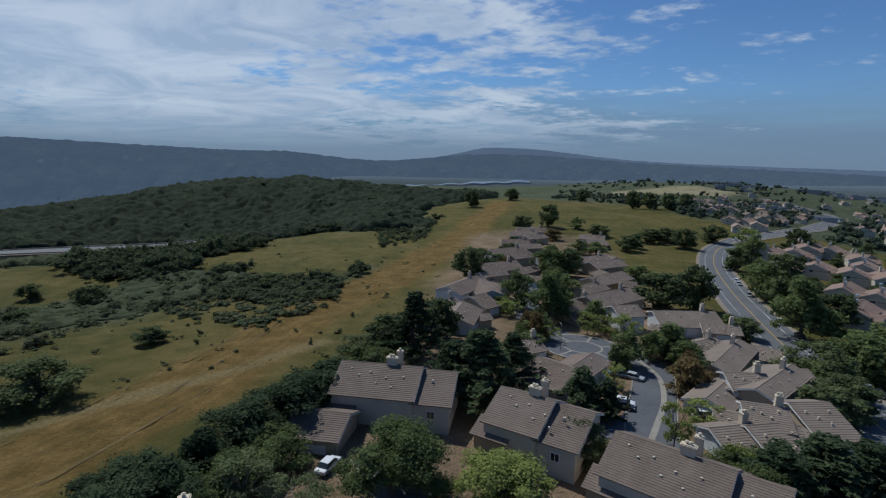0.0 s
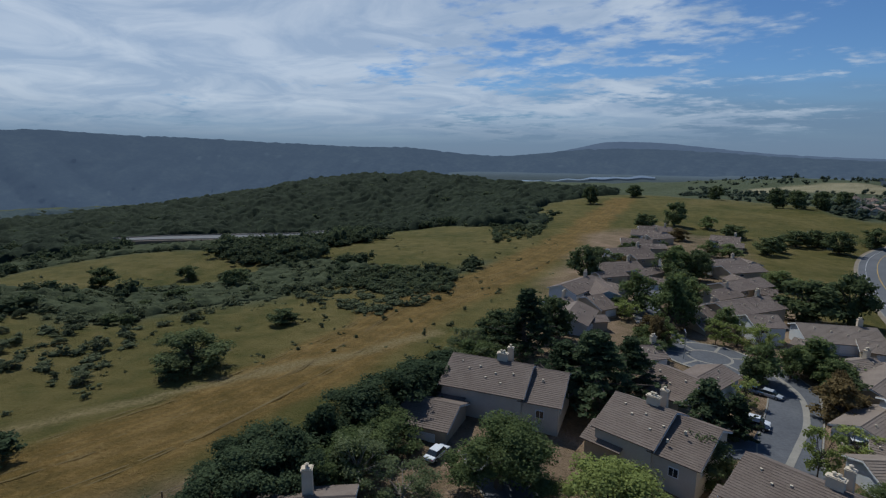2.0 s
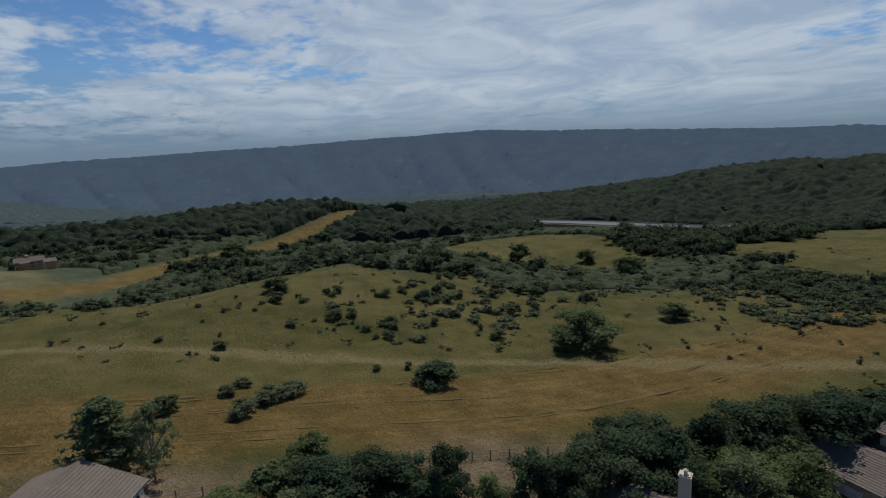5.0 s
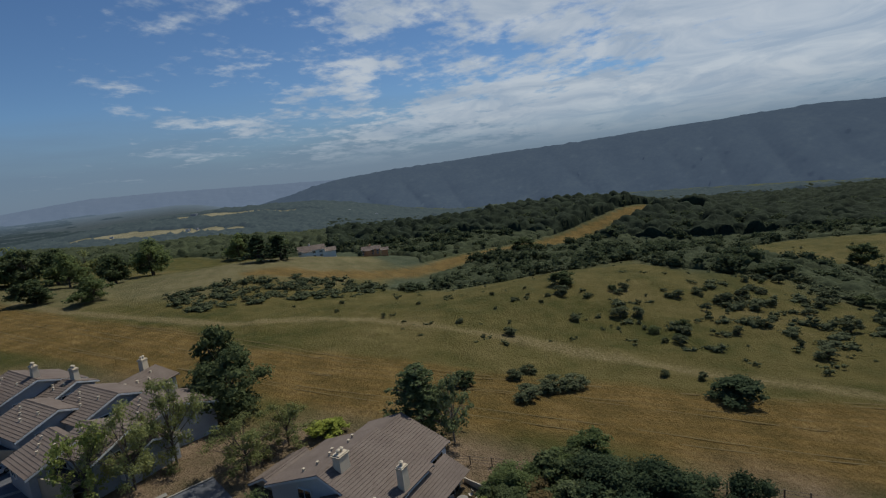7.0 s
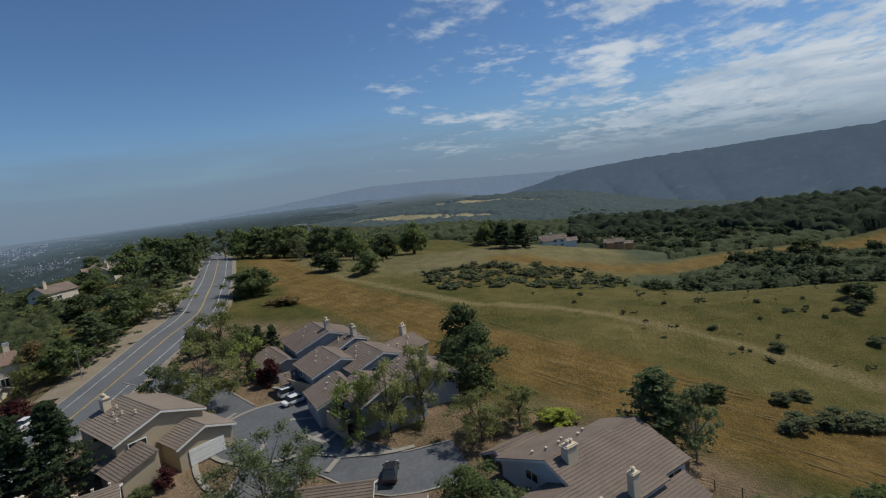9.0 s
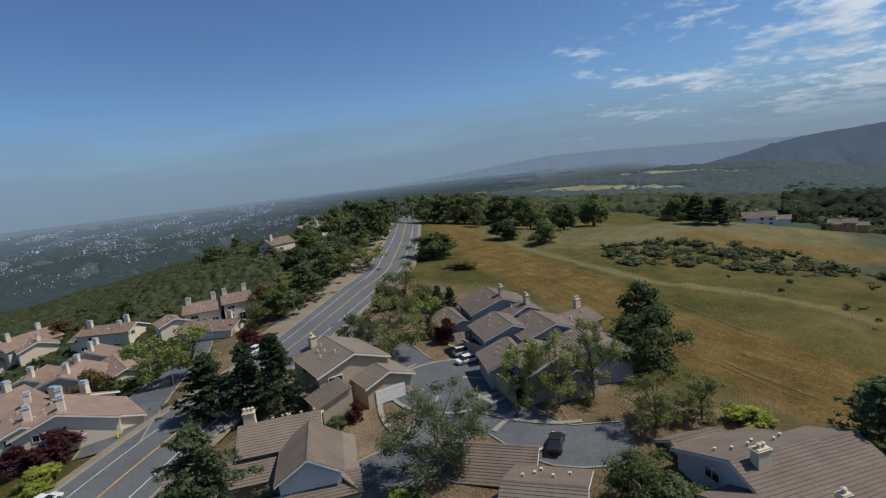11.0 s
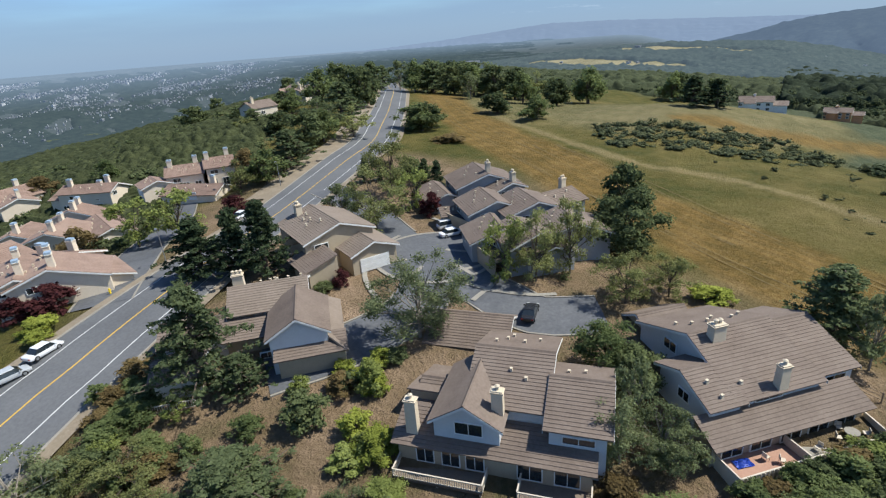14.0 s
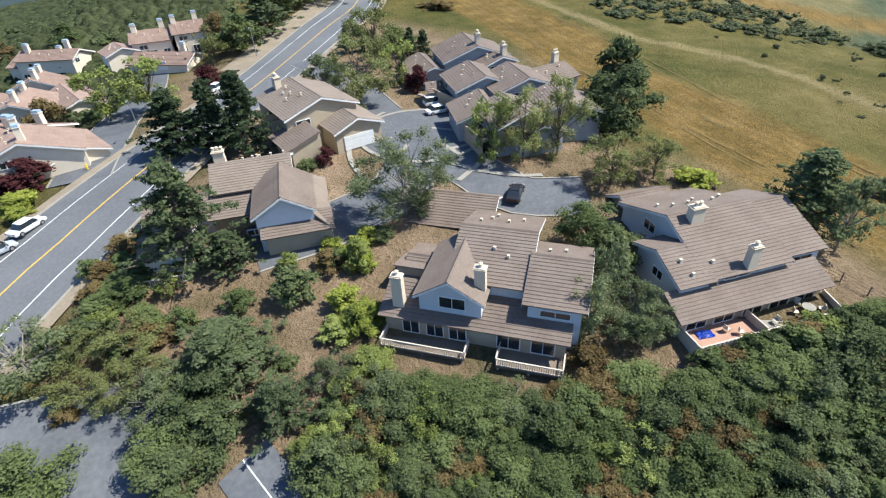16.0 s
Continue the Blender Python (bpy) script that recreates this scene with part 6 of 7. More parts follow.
CONIFERS = [
    (46.1, 65, 8.3, 10), (-39.6, -71.2, 12.4, 7.6), (-37.3, -76, 11.0, 7.2), (53.1, 66, 9.3, 13.3),
    (-33.4, -80.7, 9.5, 8.0), (59, 66, 8.8, 12.8), (25.7, 89.1, 9.1, 8.2), (30.1, 88.7, 7.2, 6.2),
    (-92.1, -79.9, 6.4, 3.8), (-92.3, -84, 6.3, 3.9), (-89.8, -96.4, 5.3, 3.5), (-87, -99.1, 6.2, 3.8),
    (-241.8, -64.5, 12.3, 12.5), (-244.9, -56, 10.8, 12), (-259, -162.9, 16.4, 16.6), (-255.5, -174.3, 16.7, 12.1),
    (-250.3, -184.7, 21.2, 18.9), (-264.2, -182.8, 19.3, 16), (-263.9, -188.1, 18.4, 14), (-235.8, -228.6, 22.3, 17.7),
    (-265.2, -194.9, 20.5, 17.8), (-250.4, -216, 21, 14.3), (-295.7, -224.6, 19.9, 17.7), (-359.3, -109.1, 19.8, 16.3),
]
CONIFERS_FAR = [
    (-373.3, -99, 13.5, 16.8), (7.5, 92.1, 13.8, 14.2), (2.3, 96.4, 10.5, 10.5), (14.5, 100.6, 11.2, 9.9),
    (-170.9, -190.5, 17.3, 24.9), (-236.6, -125.3, 13.1, 11.6), (-242.3, -147.8, 15.4, 13.5), (-261.8, -121, 18.8, 15.7),
    (-262.7, -153.1, 14.6, 16.5), (-254.9, -174, 18.2, 18.7), (-241.4, -207.2, 17.8, 20.6), (-288.4, -233.5, 17.4, 18.4),
    (-144.5, -130.9, 9.3, 12.3), (-6, 116.3, 15.5, 12.5),
]
GREEN_NEAR = [
    (-24.9, -18.8, 3, 5.6), (-23.1, -23.2, 2.8, 5.2), (-34.5, -7, 2.8, 5.3), (-46.6, 3.7, 3.4, 4.2),
    (-19.6, -46, 2.3, 3.8), (-48.8, -19, 6.6, 6.1), (-41.2, 34.2, 3.6, 4), (-53.4, 9.6, 3.2, 5.9),
    (-28.2, 55.6, 5, 7.5), (-26.1, 58.8, 6.1, 8.4), (-23.6, 64.9, 4.7, 6.5),
    (-23, 68.9, 5.1, 9.2), (45.2, 71.8, 4.1, 7.7), (-57.6, -76.2, 3.9, 3.3), (-16.9, 105.6, 6.3, 10.3),
    (3.9, -44.7, 5, 7), (-9.1, -56.9, 2.4, 4.5), (-12.4, -57.3, 2.2, 4.2), (-11.9, -50.9, 2, 3.6),
    (-5.5, -38.6, 3.4, 5.5), (-18, -36.5, 1.2, 2),
]
STREET = [
    (-63.2, -22.7, 7.6, 7.9), (-68.4, -18.6, 6, 6.6), (-61.7, -35.6, 10.8, 7.1), (-66.8, -32.7, 11.8, 7.8),
    (-63.3, -71.1, 12.3, 10.4), (-83.6, -86.8, 13.4, 12.1),
]
GREEN_MID = [
    (43.4, 115.7, 8.8, 7.1), (-93.4, -90.1, 5.1, 8.7), (50.9, 121.5, 7.2, 6.0), (56.7, 123.7, 8.8, 10.9),
    (56.8, 125.7, 8.4, 9.4), (-74.1, -123.8, 9.1, 9.6), (32.0, 151.8, 14.8, 11.5), (44.9, 149.1, 8.6, 7.7),
    (34.5, 159.9, 14.6, 10.3), (25.0, 169.2, 12.1, 10.7), (86.1, 150.8, 5.3, 7.8), (117.1, 132.7, 9.4, 13.9),
    (106.2, 149.1, 18.0, 14.3), (-54.1, -176.2, 6.9, 8.1), (43.5, 180.0, 9.2, 10.3), (44.6, 222.6, 12.9, 12.5),
    (50.3, 225.9, 11.4, 15.3), (124.4, 195.7, 15.3, 14.3), (84.7, 221.2, 7.5, 15.7), (128.0, 205.3, 14.6, 13.9),
    (76.2, 288.9, 8.0, 9.8), (85.3, 287.6, 7.6, 11.8), (-277.4, -146.7, 10.8, 12.2), (178.4, 298.4, 14.8, 17.4),
]
GREEN_FAR = [
    (99.9, 391.5, 8.5, 13.2),
]
RUST_NEAR = [
    (-35.5, -11.8, 2.1, 3.2), (-29.3, -42, 2.3, 2.9), (-13.5, -61.4, 1.7, 2.9), (51.3, 101, 7.8, 7.3),
    (-27, -118.1, 7.2, 6.8), (-74.7, -132.9, 7.9, 6.7), (-133.1, -109, 2.6, 9.4), (-40, -187.4, 6.9, 8.4),
    (69.8, 336.2, 7.4, 11.2), (-16.3, -63.8, 2.2, 3.5), (-12.7, -61.8, 2, 3.4), (-12.5, -49.2, 1.4, 2.5),
    (-1.6, -49.4, 1.2, 2.2),
]
SPRING_NEAR = [
    (-22.6, -29, 2.3, 4.3), (-41.3, 1.9, 2.7, 5.1), (-23.6, -34.8, 1.8, 3.4), (-31.5, -39.1, 4.1, 3.1),
    (-50.2, 4.4, 2.4, 3.8), (-26.3, -46, 2.1, 2.3), (-59.7, -39.7, 9.4, 5.5),
    (38.6, 79.7, 7.7, 4.6), (47, 87.2, 4.8, 6), (-77.7, -74.2, 7.9, 6.8), (36, 102.8, 5.3, 4.3),
    (-43.1, -108.6, 9.9, 8.7), (-36.4, -113.6, 10, 8.9), (187.4, 321.2, 15.2, 14.6),
    (-5.9, -54.2, 3.2, 5.5), (-8.8, -50.3, 4, 6.5), (-7.8, -45.9, 3.6, 6), (-4.6, -48.1, 3, 5.5),
    (-2.7, -51.7, 2.6, 4.5), (-14, -28.2, 2.2, 3.4), (-25.8, -33.6, 2.4, 3.4),
]
GREY_NEAR = [
    (-27.1, -15.8, 2.7, 5.1), (-38.5, -13.3, 7.1, 5), (-40.7, -10.1, 5.5, 5.4), (-41, -8.9, 4.4, 4.8),
    (-42.7, -13.6, 7.7, 3.5), (-41.5, -40.7, 11.2, 10.7), (-17.3, 56.1, 4.7, 8.7), (-23.8, 57.4, 7.2, 8.2),
    (-65.4, 3.7, 9.1, 5.2), (-64.2, -81.5, 7.7, 6.6), (-16.7, 104.6, 7.5, 10.3), (-236.1, -176.6, 14, 9.6),
    (-1.3, -55.8, 6.5, 8.5), (-7.9, -42.3, 4.5, 6),
]
RED_NEAR = [
    (-44.2, -58.8, 2.5, 2.3), (-15.4, -91.8, 4.1, 6.4), (-11.3, -93.1, 3.8, 4.7), (-75.8, -67.9, 4.8, 3.9),
    (-57.5, -111.9, 4.3, 5.1),
]
YELLOW_NEAR = [
    (-26.0, -33.4, 3.0, 4.6), (-26.6, -37.0, 2.5, 3.0), (-70.0, -14.1, 2.1, 4.0), (-71.4, -12.7, 1.6, 2.9),
    (-33.2, -41.5, 1.8, 2.6), (-31.4, -41.9, 1.6, 2.2), (-31.7, -38.9, 1.9, 2.8), (-31.7, -44.1, 1.5, 2.4), (-35.4, -41.6, 1.7, 2.2),
    (-11.1, -82.4, 1.8, 2.9), (-12.5, -86.0, 2.1, 3.6), (-11.3, -86.2, 2.0, 3.0),
]
SPOTS = {"oak": OAK_NEAR + OAK_MID + OAK_FAR + OAK_REST + OAK_OUTER + OAK_LAST, "pine": PINE_NEAR, "conifer": CONIFERS + CONIFERS_FAR, "green": GREEN_NEAR + GREEN_MID + GREEN_FAR, "street": STREET, "rust": RUST_NEAR, "spring": SPRING_NEAR, "grey": GREY_NEAR, "red": RED_NEAR, "yellow": YELLOW_NEAR,
         "round": [(-6.2, 63.6, 9.5, 12.5), (100.3, 118.1, 11, 13)], "lime": [(8.4, 61.8, 8.0, 11.5)]}

# mixed trees line the ridge road and the far edge of the field
MIXED = ("street", "green", "oak", "grey", "green", "oak", "pine")
for k, (kind, spots) in enumerate(SPOTS.items()):
    for i, spot in enumerate(spots):
        x, y = spot[:2]
        mixed = kind in ("oak", "conifer") and y < -105 and x < -60
        clipped = kind == "spring" and spot[2] < 4.5 and x < -13
        olive = kind == "spring" and x > -13 and y < 0
        # Near northern oaks get darker leaves: their backlit shade put into the colour.
        shady = kind == "oak" and y > 15 and math.hypot(x, y) < 110
        plant(MIXED[(i * 3 + k) % 7] if mixed else "lime" if clipped else "street" if olive else "dark_oak" if shady else kind, [spot], k + i)


def inside(x, y, poly):
    hit = False
    for (ax, ay), (bx, by) in zip(poly, poly[1:] + poly[:1]):
        if (ay > y) != (by > y) and x < (bx - ax) * (y - ay) / (by - ay) + ax:
            hit = not hit
    return hit


def scatter(poly, n, gap, seed):
    """Random places in a field of the plan, no two nearer than gap."""
    rng = random.Random(seed)
    xs, ys = [p[0] for p in poly], [p[1] for p in poly]
    out = []
    for _ in range(n * 30):
        x, y = rng.uniform(min(xs), max(xs)), rng.uniform(min(ys), max(ys))
        if inside(x, y, poly) and all((x - a) ** 2 + (y - b) ** 2 > gap * gap for a, b in out):
            out.append((x, y))
            if len(out) == n:
                break
    return out


rng = random.Random(7)
# the planted slope below the houses
SLOPE = [(-19.9, -31.8), (-21.2, -24.7), (-25.5, -17.9), (-29.8, -11.5), (-35.4, -7.0), (-36.3, -3.7), (-39.2, 0.2), (-44.4, 4.5), (-49.3, 7.2), (-53.4, 9.4), (-60.0, 20.0), (-44.0, 22.0), (-24.0, 2.0), (-10.0, -18.0), (-12.0, -25.0)]
for i, (x, y) in enumerate(scatter(SLOPE, 270, 1.5, 3)):
    kind = rng.choice(["oak", "green", "oak", "hedge", "oak", "grey", "oak", "rust"] if x < -31 else ["green", "hedge", "green", "grey", "hedge", "spring", "grey", "hedge", "oak", "green", "oak", "rust"])
    s = rng.uniform(2.8, 4.9)
    plant(kind, [(x, y, s * rng.uniform(0.55, 0.95), s)], i)
# shrubs on the open ground by the main road
GARDEN = [(-9, -62), (-13, -64), (-19, -56), (-15, -48), (-8, -50)]
for i, (x, y) in enumerate(scatter(GARDEN, 14, 2.2, 4)):
    plant(rng.choice(["hedge", "hedge", "rust", "spring", "oak"]), [(x, y, rng.uniform(1.4, 2.8), rng.uniform(2.0, 3.8))], i)
# garden planting between the northern terraces
for line, n, off in ((LANE_NORTH, 90, 10), (MAIN[60:110], 110, 14)):
    for i in range(n):
        p = line[rng.randrange(len(line))]
        a = rng.uniform(0, 6.28)
        x, y = p.x + off * math.cos(a) * rng.uniform(0.8, 1.5), p.y + off * math.sin(a) * rng.uniform(0.8, 1.5)
        if min((Vector((x, y, 0)) - Vector((q.x, q.y, 0))).length for q in line) > off * 0.62 and math.hypot(x, y) > 70 and y > 0 and (off < 12 or x > p.x + 9) and min(math.hypot(x - hx, y - hy) for hx, hy in TERRACES) > 12:
            plant(rng.choice(["green", "oak", "green", "hedge", "spring", "rust"]), [(x, y, rng.uniform(4, 8.5), rng.uniform(4, 8))], i)
# a low hedge below the patio wall
for i in range(9):
    u = 1.5 + 2.0 * i
    plant(("hedge", "rust", "hedge", "oak")[i % 4], [(-41.4 - 0.814 * u + 0.581 * 3.6, -6.0 + 0.581 * u + 0.814 * 3.6, rng.uniform(1.9, 2.7), rng.uniform(2.6, 3.6))], i)
# gardens round the clay-roofed terraces to the north-east
EAST_GARDENS = [(112, 150), (150, 140), (250, 225), (290, 350), (215, 350), (150, 250)]
for i, (x, y) in enumerate(scatter(EAST_GARDENS, 80, 6.5, 31)):
    clear = min(math.hypot(x - hx, y - hy) for hx, hy, _ in SPAN_EAST)
    if clear > 10 and min(math.hypot(x - q.x, y - q.y) for q in MAIN) > 12:
        plant(rng.choice(["green", "oak", "oak", "hedge", "green"]), [(x, y, rng.uniform(3.5, 6.5), rng.uniform(4.5, 7.5))], i)
# wild shrubs on the grass slopes
PATCH = [(-150, 38), (-138, 80), (-165, 120), (-172, 180), (-108, 180), (-100, 118), (-90, 80), (-98, 56), (-122, 50)]
BAND = [(-185, -82), (-200, -66), (-212, -42), (-208, -8), (-176, -16), (-168, -44), (-156, -66)]
HEAD = [(-110, 225), (-60, 190), (-34, 162), (-50, 140), (-85, 158), (-105, 190)]
for i, (x, y) in enumerate(scatter(PATCH, 90, 2.8, 5)):
    s = rng.uniform(1.4, 4.6)
    plant("bush" if rng.random() < 0.75 else "oak", [(x, y, s * rng.uniform(0.5, 0.8), s)], i)
FIELD_SHRUBS = [(-78, 17, 2.2, 4.5), (-81, 22, 2.4, 5), (-82.5, 26, 2.0, 4.6), (-90, 20, 1.6, 3.0), (-88, 17, 1.5, 3.0), (-84, 50, 1.3, 1.8), (-86, 44, 1.2, 1.6), (-115, 22, 1.5, 3.2), (-122, 40, 1.2, 3), (-126, 12, 1.0, 2)]
plant("bush", FIELD_SHRUBS, 9)
OPEN = [(-60, 110), (-100, 50), (-150, -30), (-190, -70), (-215, -20), (-160, 40), (-110, 110), (-40, 190), (-30, 170)]
for i, (x, y) in enumerate(scatter(OPEN, 40, 5, 12)):
    s = rng.uniform(0.6, 1.7)
    plant("bush", [(x, y, s * 0.7, s)], i)

for level in DETAIL:
    for pool in level.values():
        for ob in pool:
            if "placed" not in ob:
                for child in list(ob.children):
                    bpy.data.objects.remove(child)
                bpy.data.objects.remove(ob)


# ---- woodland and chaparral, too many to count ----
def thicket(name, label, n, r0, r1, az0, az1, s0, s1, leaf, seed, cards, size, squash=0.75, keep=0.5, grow=0.0, spots=None, lumps=6, core=0.95):
    rng = np.random.default_rng(seed)
    temps = []
    for k in range(5):
        blobs = [(rng.normal(0, 0.40), rng.normal(0, 0.40), 0.34 + 0.46 * rng.random(), rng.uniform(0.26, 0.5), rng.uniform(0.24, 0.44)) for _ in range(lumps)]
        temps.append((leaf_cloud(rng, blobs, cards, size, 0.3, 0.5, 0.7), ico(rng, blobs + [(0, 0, 0.36, 0.66, 0.42)], core)))
    r = np.sqrt(rng.uniform(r0 * r0, r1 * r1, n * 4)) if r1 < 3 * r0 else r0 * (r1 / r0) ** rng.uniform(0, 1, n * 4)
    a = np.radians(rng.uniform(az0, az1, n * 4))
    x, y = r * np.sin(a), r * np.cos(a)
    ok = (wildness(x, y) > keep) & (distance(x, y, HIGHWAY_VERGE) > 26) & (distance(x, y, along(KNOLL_TRACK, 10)) > 9 + s1 * 0.5) & (distance(x, y, MAIN) > 15) & (distance(x, y, [(-352, -57), (-270, -45)]) > 30) & (distance(x, y, [(-285, -14), (-225, -10)]) > 24)
    if s1 > 5:
        deg = np.degrees(a)
        ok &= ~((deg > -44) & (deg < -24) & (r < 560))
    x, y, r = x[ok][:n], y[ok][:n], r[ok][:n]
    if spots:
        x, y = np.array([q[0] for q in spots]), np.array([q[1] for q in spots])
        r = np.hypot(x, y)
    z = land(x, y) + blend(r, 200, 900) * 2.2 * wave(x, y, 12, 6, 60, 220)
    V, F, off = [], [], 0
    for k in range(5):
        sel = np.arange(k, len(x), 5)
        quads, (iv, fi) = temps[k]
        tv = np.vstack([quads, np.array(iv)])
        nq = len(quads)
        s = rng.uniform(s0, s1, len(sel)) * (1 + grow * r[sel] / 1000)
        th = rng.uniform(0, 6.283, len(sel))
        c, sn = np.cos(th), np.sin(th)
        P = np.empty((len(sel), len(tv), 3))
        P[:, :, 0] = x[sel, None] + s[:, None] * (tv[None, :, 0] * c[:, None] - tv[None, :, 1] * sn[:, None])
        P[:, :, 1] = y[sel, None] + s[:, None] * (tv[None, :, 0] * sn[:, None] + tv[None, :, 1] * c[:, None])
        P[:, :, 2] = z[sel, None] - 0.3 + s[:, None] * squash * tv[None, :, 2] * rng.uniform(0.7, 1.3, (len(sel), 1))
        V.append(P.reshape(-1, 3))
        q = np.arange(nq).reshape(-1, 3)
        t = np.array(fi) + nq
        base = off + np.arange(len(sel))[:, None, None] * len(tv)
        F.append(((q[None] + base).reshape(-1, 3), (t[None] + base).reshape(-1, 3)))
        off += len(sel) * len(tv)
    V = np.vstack(V)
    quads, tris = np.vstack([f[0] for f in F]), np.vstack([f[1] for f in F])
    me = bpy.data.meshes.new(name)
    me.vertices.add(len(V))
    me.vertices.foreach_set("co", V.ravel().astype(np.float32))
    loops = np.concatenate([quads.ravel(), tris.ravel()])
    me.loops.add(len(loops))
    me.loops.foreach_set("vertex_index", loops.astype(np.int32))
    me.polygons.add(len(quads) + len(tris))
    starts = np.arange(len(quads) + len(tris)) * 3
    me.polygons.foreach_set("loop_start", starts.astype(np.int32))
    me.update(calc_edges=True)
    me.validate()
    me.materials.append(leaf)
    return tagged(new(name, me), label, "vegetation", kind="stuff")


def canopy(name, label, r0, r1, az0, az1, cell, tall, q, leaf, seed, keep=0.55):
    """A closed roof of crowns over the woods: one sheet of domes of uneven height, with smaller clumps on each."""
    rr = r0 * (1 + q) ** np.arange(int(math.log(r1 / r0) / q) + 1)
    az = np.arange(radians(az0), radians(az1), q)
    R, A = np.meshgrid(rr, az, indexing="ij")
    X, Y = R * np.sin(A), R * np.cos(A)

    def domes(size, salt):
        u, v = X / size, Y / size
        iu, iv = np.floor(u), np.floor(v)
        best = np.zeros_like(X)
        for du in (-1, 0, 1):
            for dv in (-1, 0, 1):
                cu, cv = iu + du, iv + dv
                k = [np.modf(np.abs(np.sin(cu * a + cv * b + salt) * 43758.5453))[0] for a, b in ((12.99, 78.23), (39.35, 11.13), (73.16, 52.24))]
                d2 = (u - cu - k[0]) ** 2 + (v - cv - k[1]) ** 2
                best = np.maximum(best, (0.55 + 0.45 * k[2]) * np.sqrt(np.clip(1 - d2 / 0.46, 0, 1)))
        return best

    wild = wildness(X, Y)
    ok = (wild > keep) & (distance(X, Y, HIGHWAY_VERGE) > 24) & (distance(X, Y, along(KNOLL_TRACK, 10)) > 11) & (distance(X, Y, MAIN) > 17) & (distance(X, Y, [(-352, -57), (-270, -45)]) > 26) & (distance(X, Y, [(-285, -14), (-225, -10)]) > 22)
    deg = np.degrees(A)
    if cell > 5:
        ok &= ~((deg > -44) & (deg < -24) & (R < 560))
    if r0 > 2400:
        ok &= (wave(X, Y, 7, seed, 120, 520) > -0.75) & (deg < -124 + 5 * wave(X, Y, 5, 3, 150, 500))
    ok[0], ok[-1], ok[:, 0], ok[:, -1] = False, False, False, False
    Z = plain_height(X, Y) if r0 > 2400 else land(X, Y) + blend(R, 200, 900) * 2.2 * wave(X, Y, 12, 6, 60, 220)
    up = domes(cell, seed) * (0.85 + 0.25 * wave(X, Y, 8, seed, 40, 160))
    up = tall * np.clip(up * (0.62 + 0.62 * domes(cell * 2.6, seed + 9)), 0.0, 1.3) + 0.3 * tall * domes(cell * 0.42, seed + 5)
    Z = Z + np.where(ok, up * (0.25 + 0.75 * blend(wild, keep, 0.97)), -2.0)
    n, m = X.shape
    i, j = np.meshgrid(np.arange(n - 1), np.arange(m - 1), indexing="ij")
    k = i * m + j
    faces = np.stack([k, k + m, k + m + 1, k + 1], -1).reshape(-1, 4)
    faces = faces[ok.ravel()[faces].any(1)]
    used, faces = np.unique(faces, return_inverse=True)
    verts = np.stack([X.ravel(), Y.ravel(), Z.ravel()], 1)[used]
    me = bpy.data.meshes.new(name)
    me.from_pydata(verts.tolist(), [], faces.reshape(-1, 4)[:, ::-1].tolist())
    me.polygons.foreach_set("use_smooth", [True] * len(me.polygons))
    me.materials.append(leaf)
    return tagged(new(name, me), label, "woods", kind="stuff")


canopy("woodland", "dark dense oak woodland covering the valley hills", 380, 1180, -98, 6, 9.0, 8.0, 0.0042, WOODS, 92)
canopy("gully_brush", "dense grey-green scrub closing the near gullies", 172, 392, -112, 4, 4.6, 3.0, 0.0052, GULLY_BRUSH, 85, 0.8)
canopy("edge_woodland", "dark green woods at the far edge of the field", 340, 1000, -136, -96, 7.0, 5.5, 0.0046, GULLY_BRUSH, 90)
# The far woods carry painted haze as a faint blue glow.
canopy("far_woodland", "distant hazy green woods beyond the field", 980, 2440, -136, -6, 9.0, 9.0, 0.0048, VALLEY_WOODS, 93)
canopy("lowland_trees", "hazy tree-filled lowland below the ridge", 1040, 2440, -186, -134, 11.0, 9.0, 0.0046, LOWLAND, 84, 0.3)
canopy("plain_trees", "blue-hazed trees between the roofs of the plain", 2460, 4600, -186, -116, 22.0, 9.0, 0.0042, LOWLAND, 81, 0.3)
canopy("hillside_brush", "dense green brush on the slope below the ridge road", 112, 340, -186, -134, 2.6, 2.4, 0.0034, HILL_BRUSH, 94)
canopy("lower_brush", "green brush on the lower hillside above the plain", 335, 1050, -186, -134, 5.0, 4.0, 0.0046, HILL_BRUSH, 89)
thicket("chaparral", "grey-green coastal scrub covering the near gullies", 3400, 150, 420, -125, 5, 1.6, 4.2, SCRUB, 91, 84, 0.12, 0.66, lumps=3, core=0.66)
thicket("gully_oaks", "dark oak thickets in the gullies among the scrub", 420, 190, 430, -110, -8, 4.5, 8.5, FOREST, 98, 150, 0.10, 0.72, lumps=6, core=0.7)
GULLY_BELT = [(-197, 266), (-161, 275), (-140, 297), (-150, 345), (-107, 316), (-125, 256), (-112, 218), (-144, 224), (-175, 236)]
KNOLL_FOOT = [(-96, 205), (-72, 214), (-42, 214), (-36, 178), (-48, 167), (-79, 179)]
CREST_SCRUB = [(-51, 398), (-8, 423), (-12, 330), (-34, 295)]
thicket("belt_oaks", "dark oaks filling the gully below the grass knoll", 0, 100, 400, -60, 0, 5.5, 9.5, FOREST, 83, 150, 0.10, 0.75, spots=scatter(GULLY_BELT, 120, 4.5, 41), lumps=6, core=0.7)
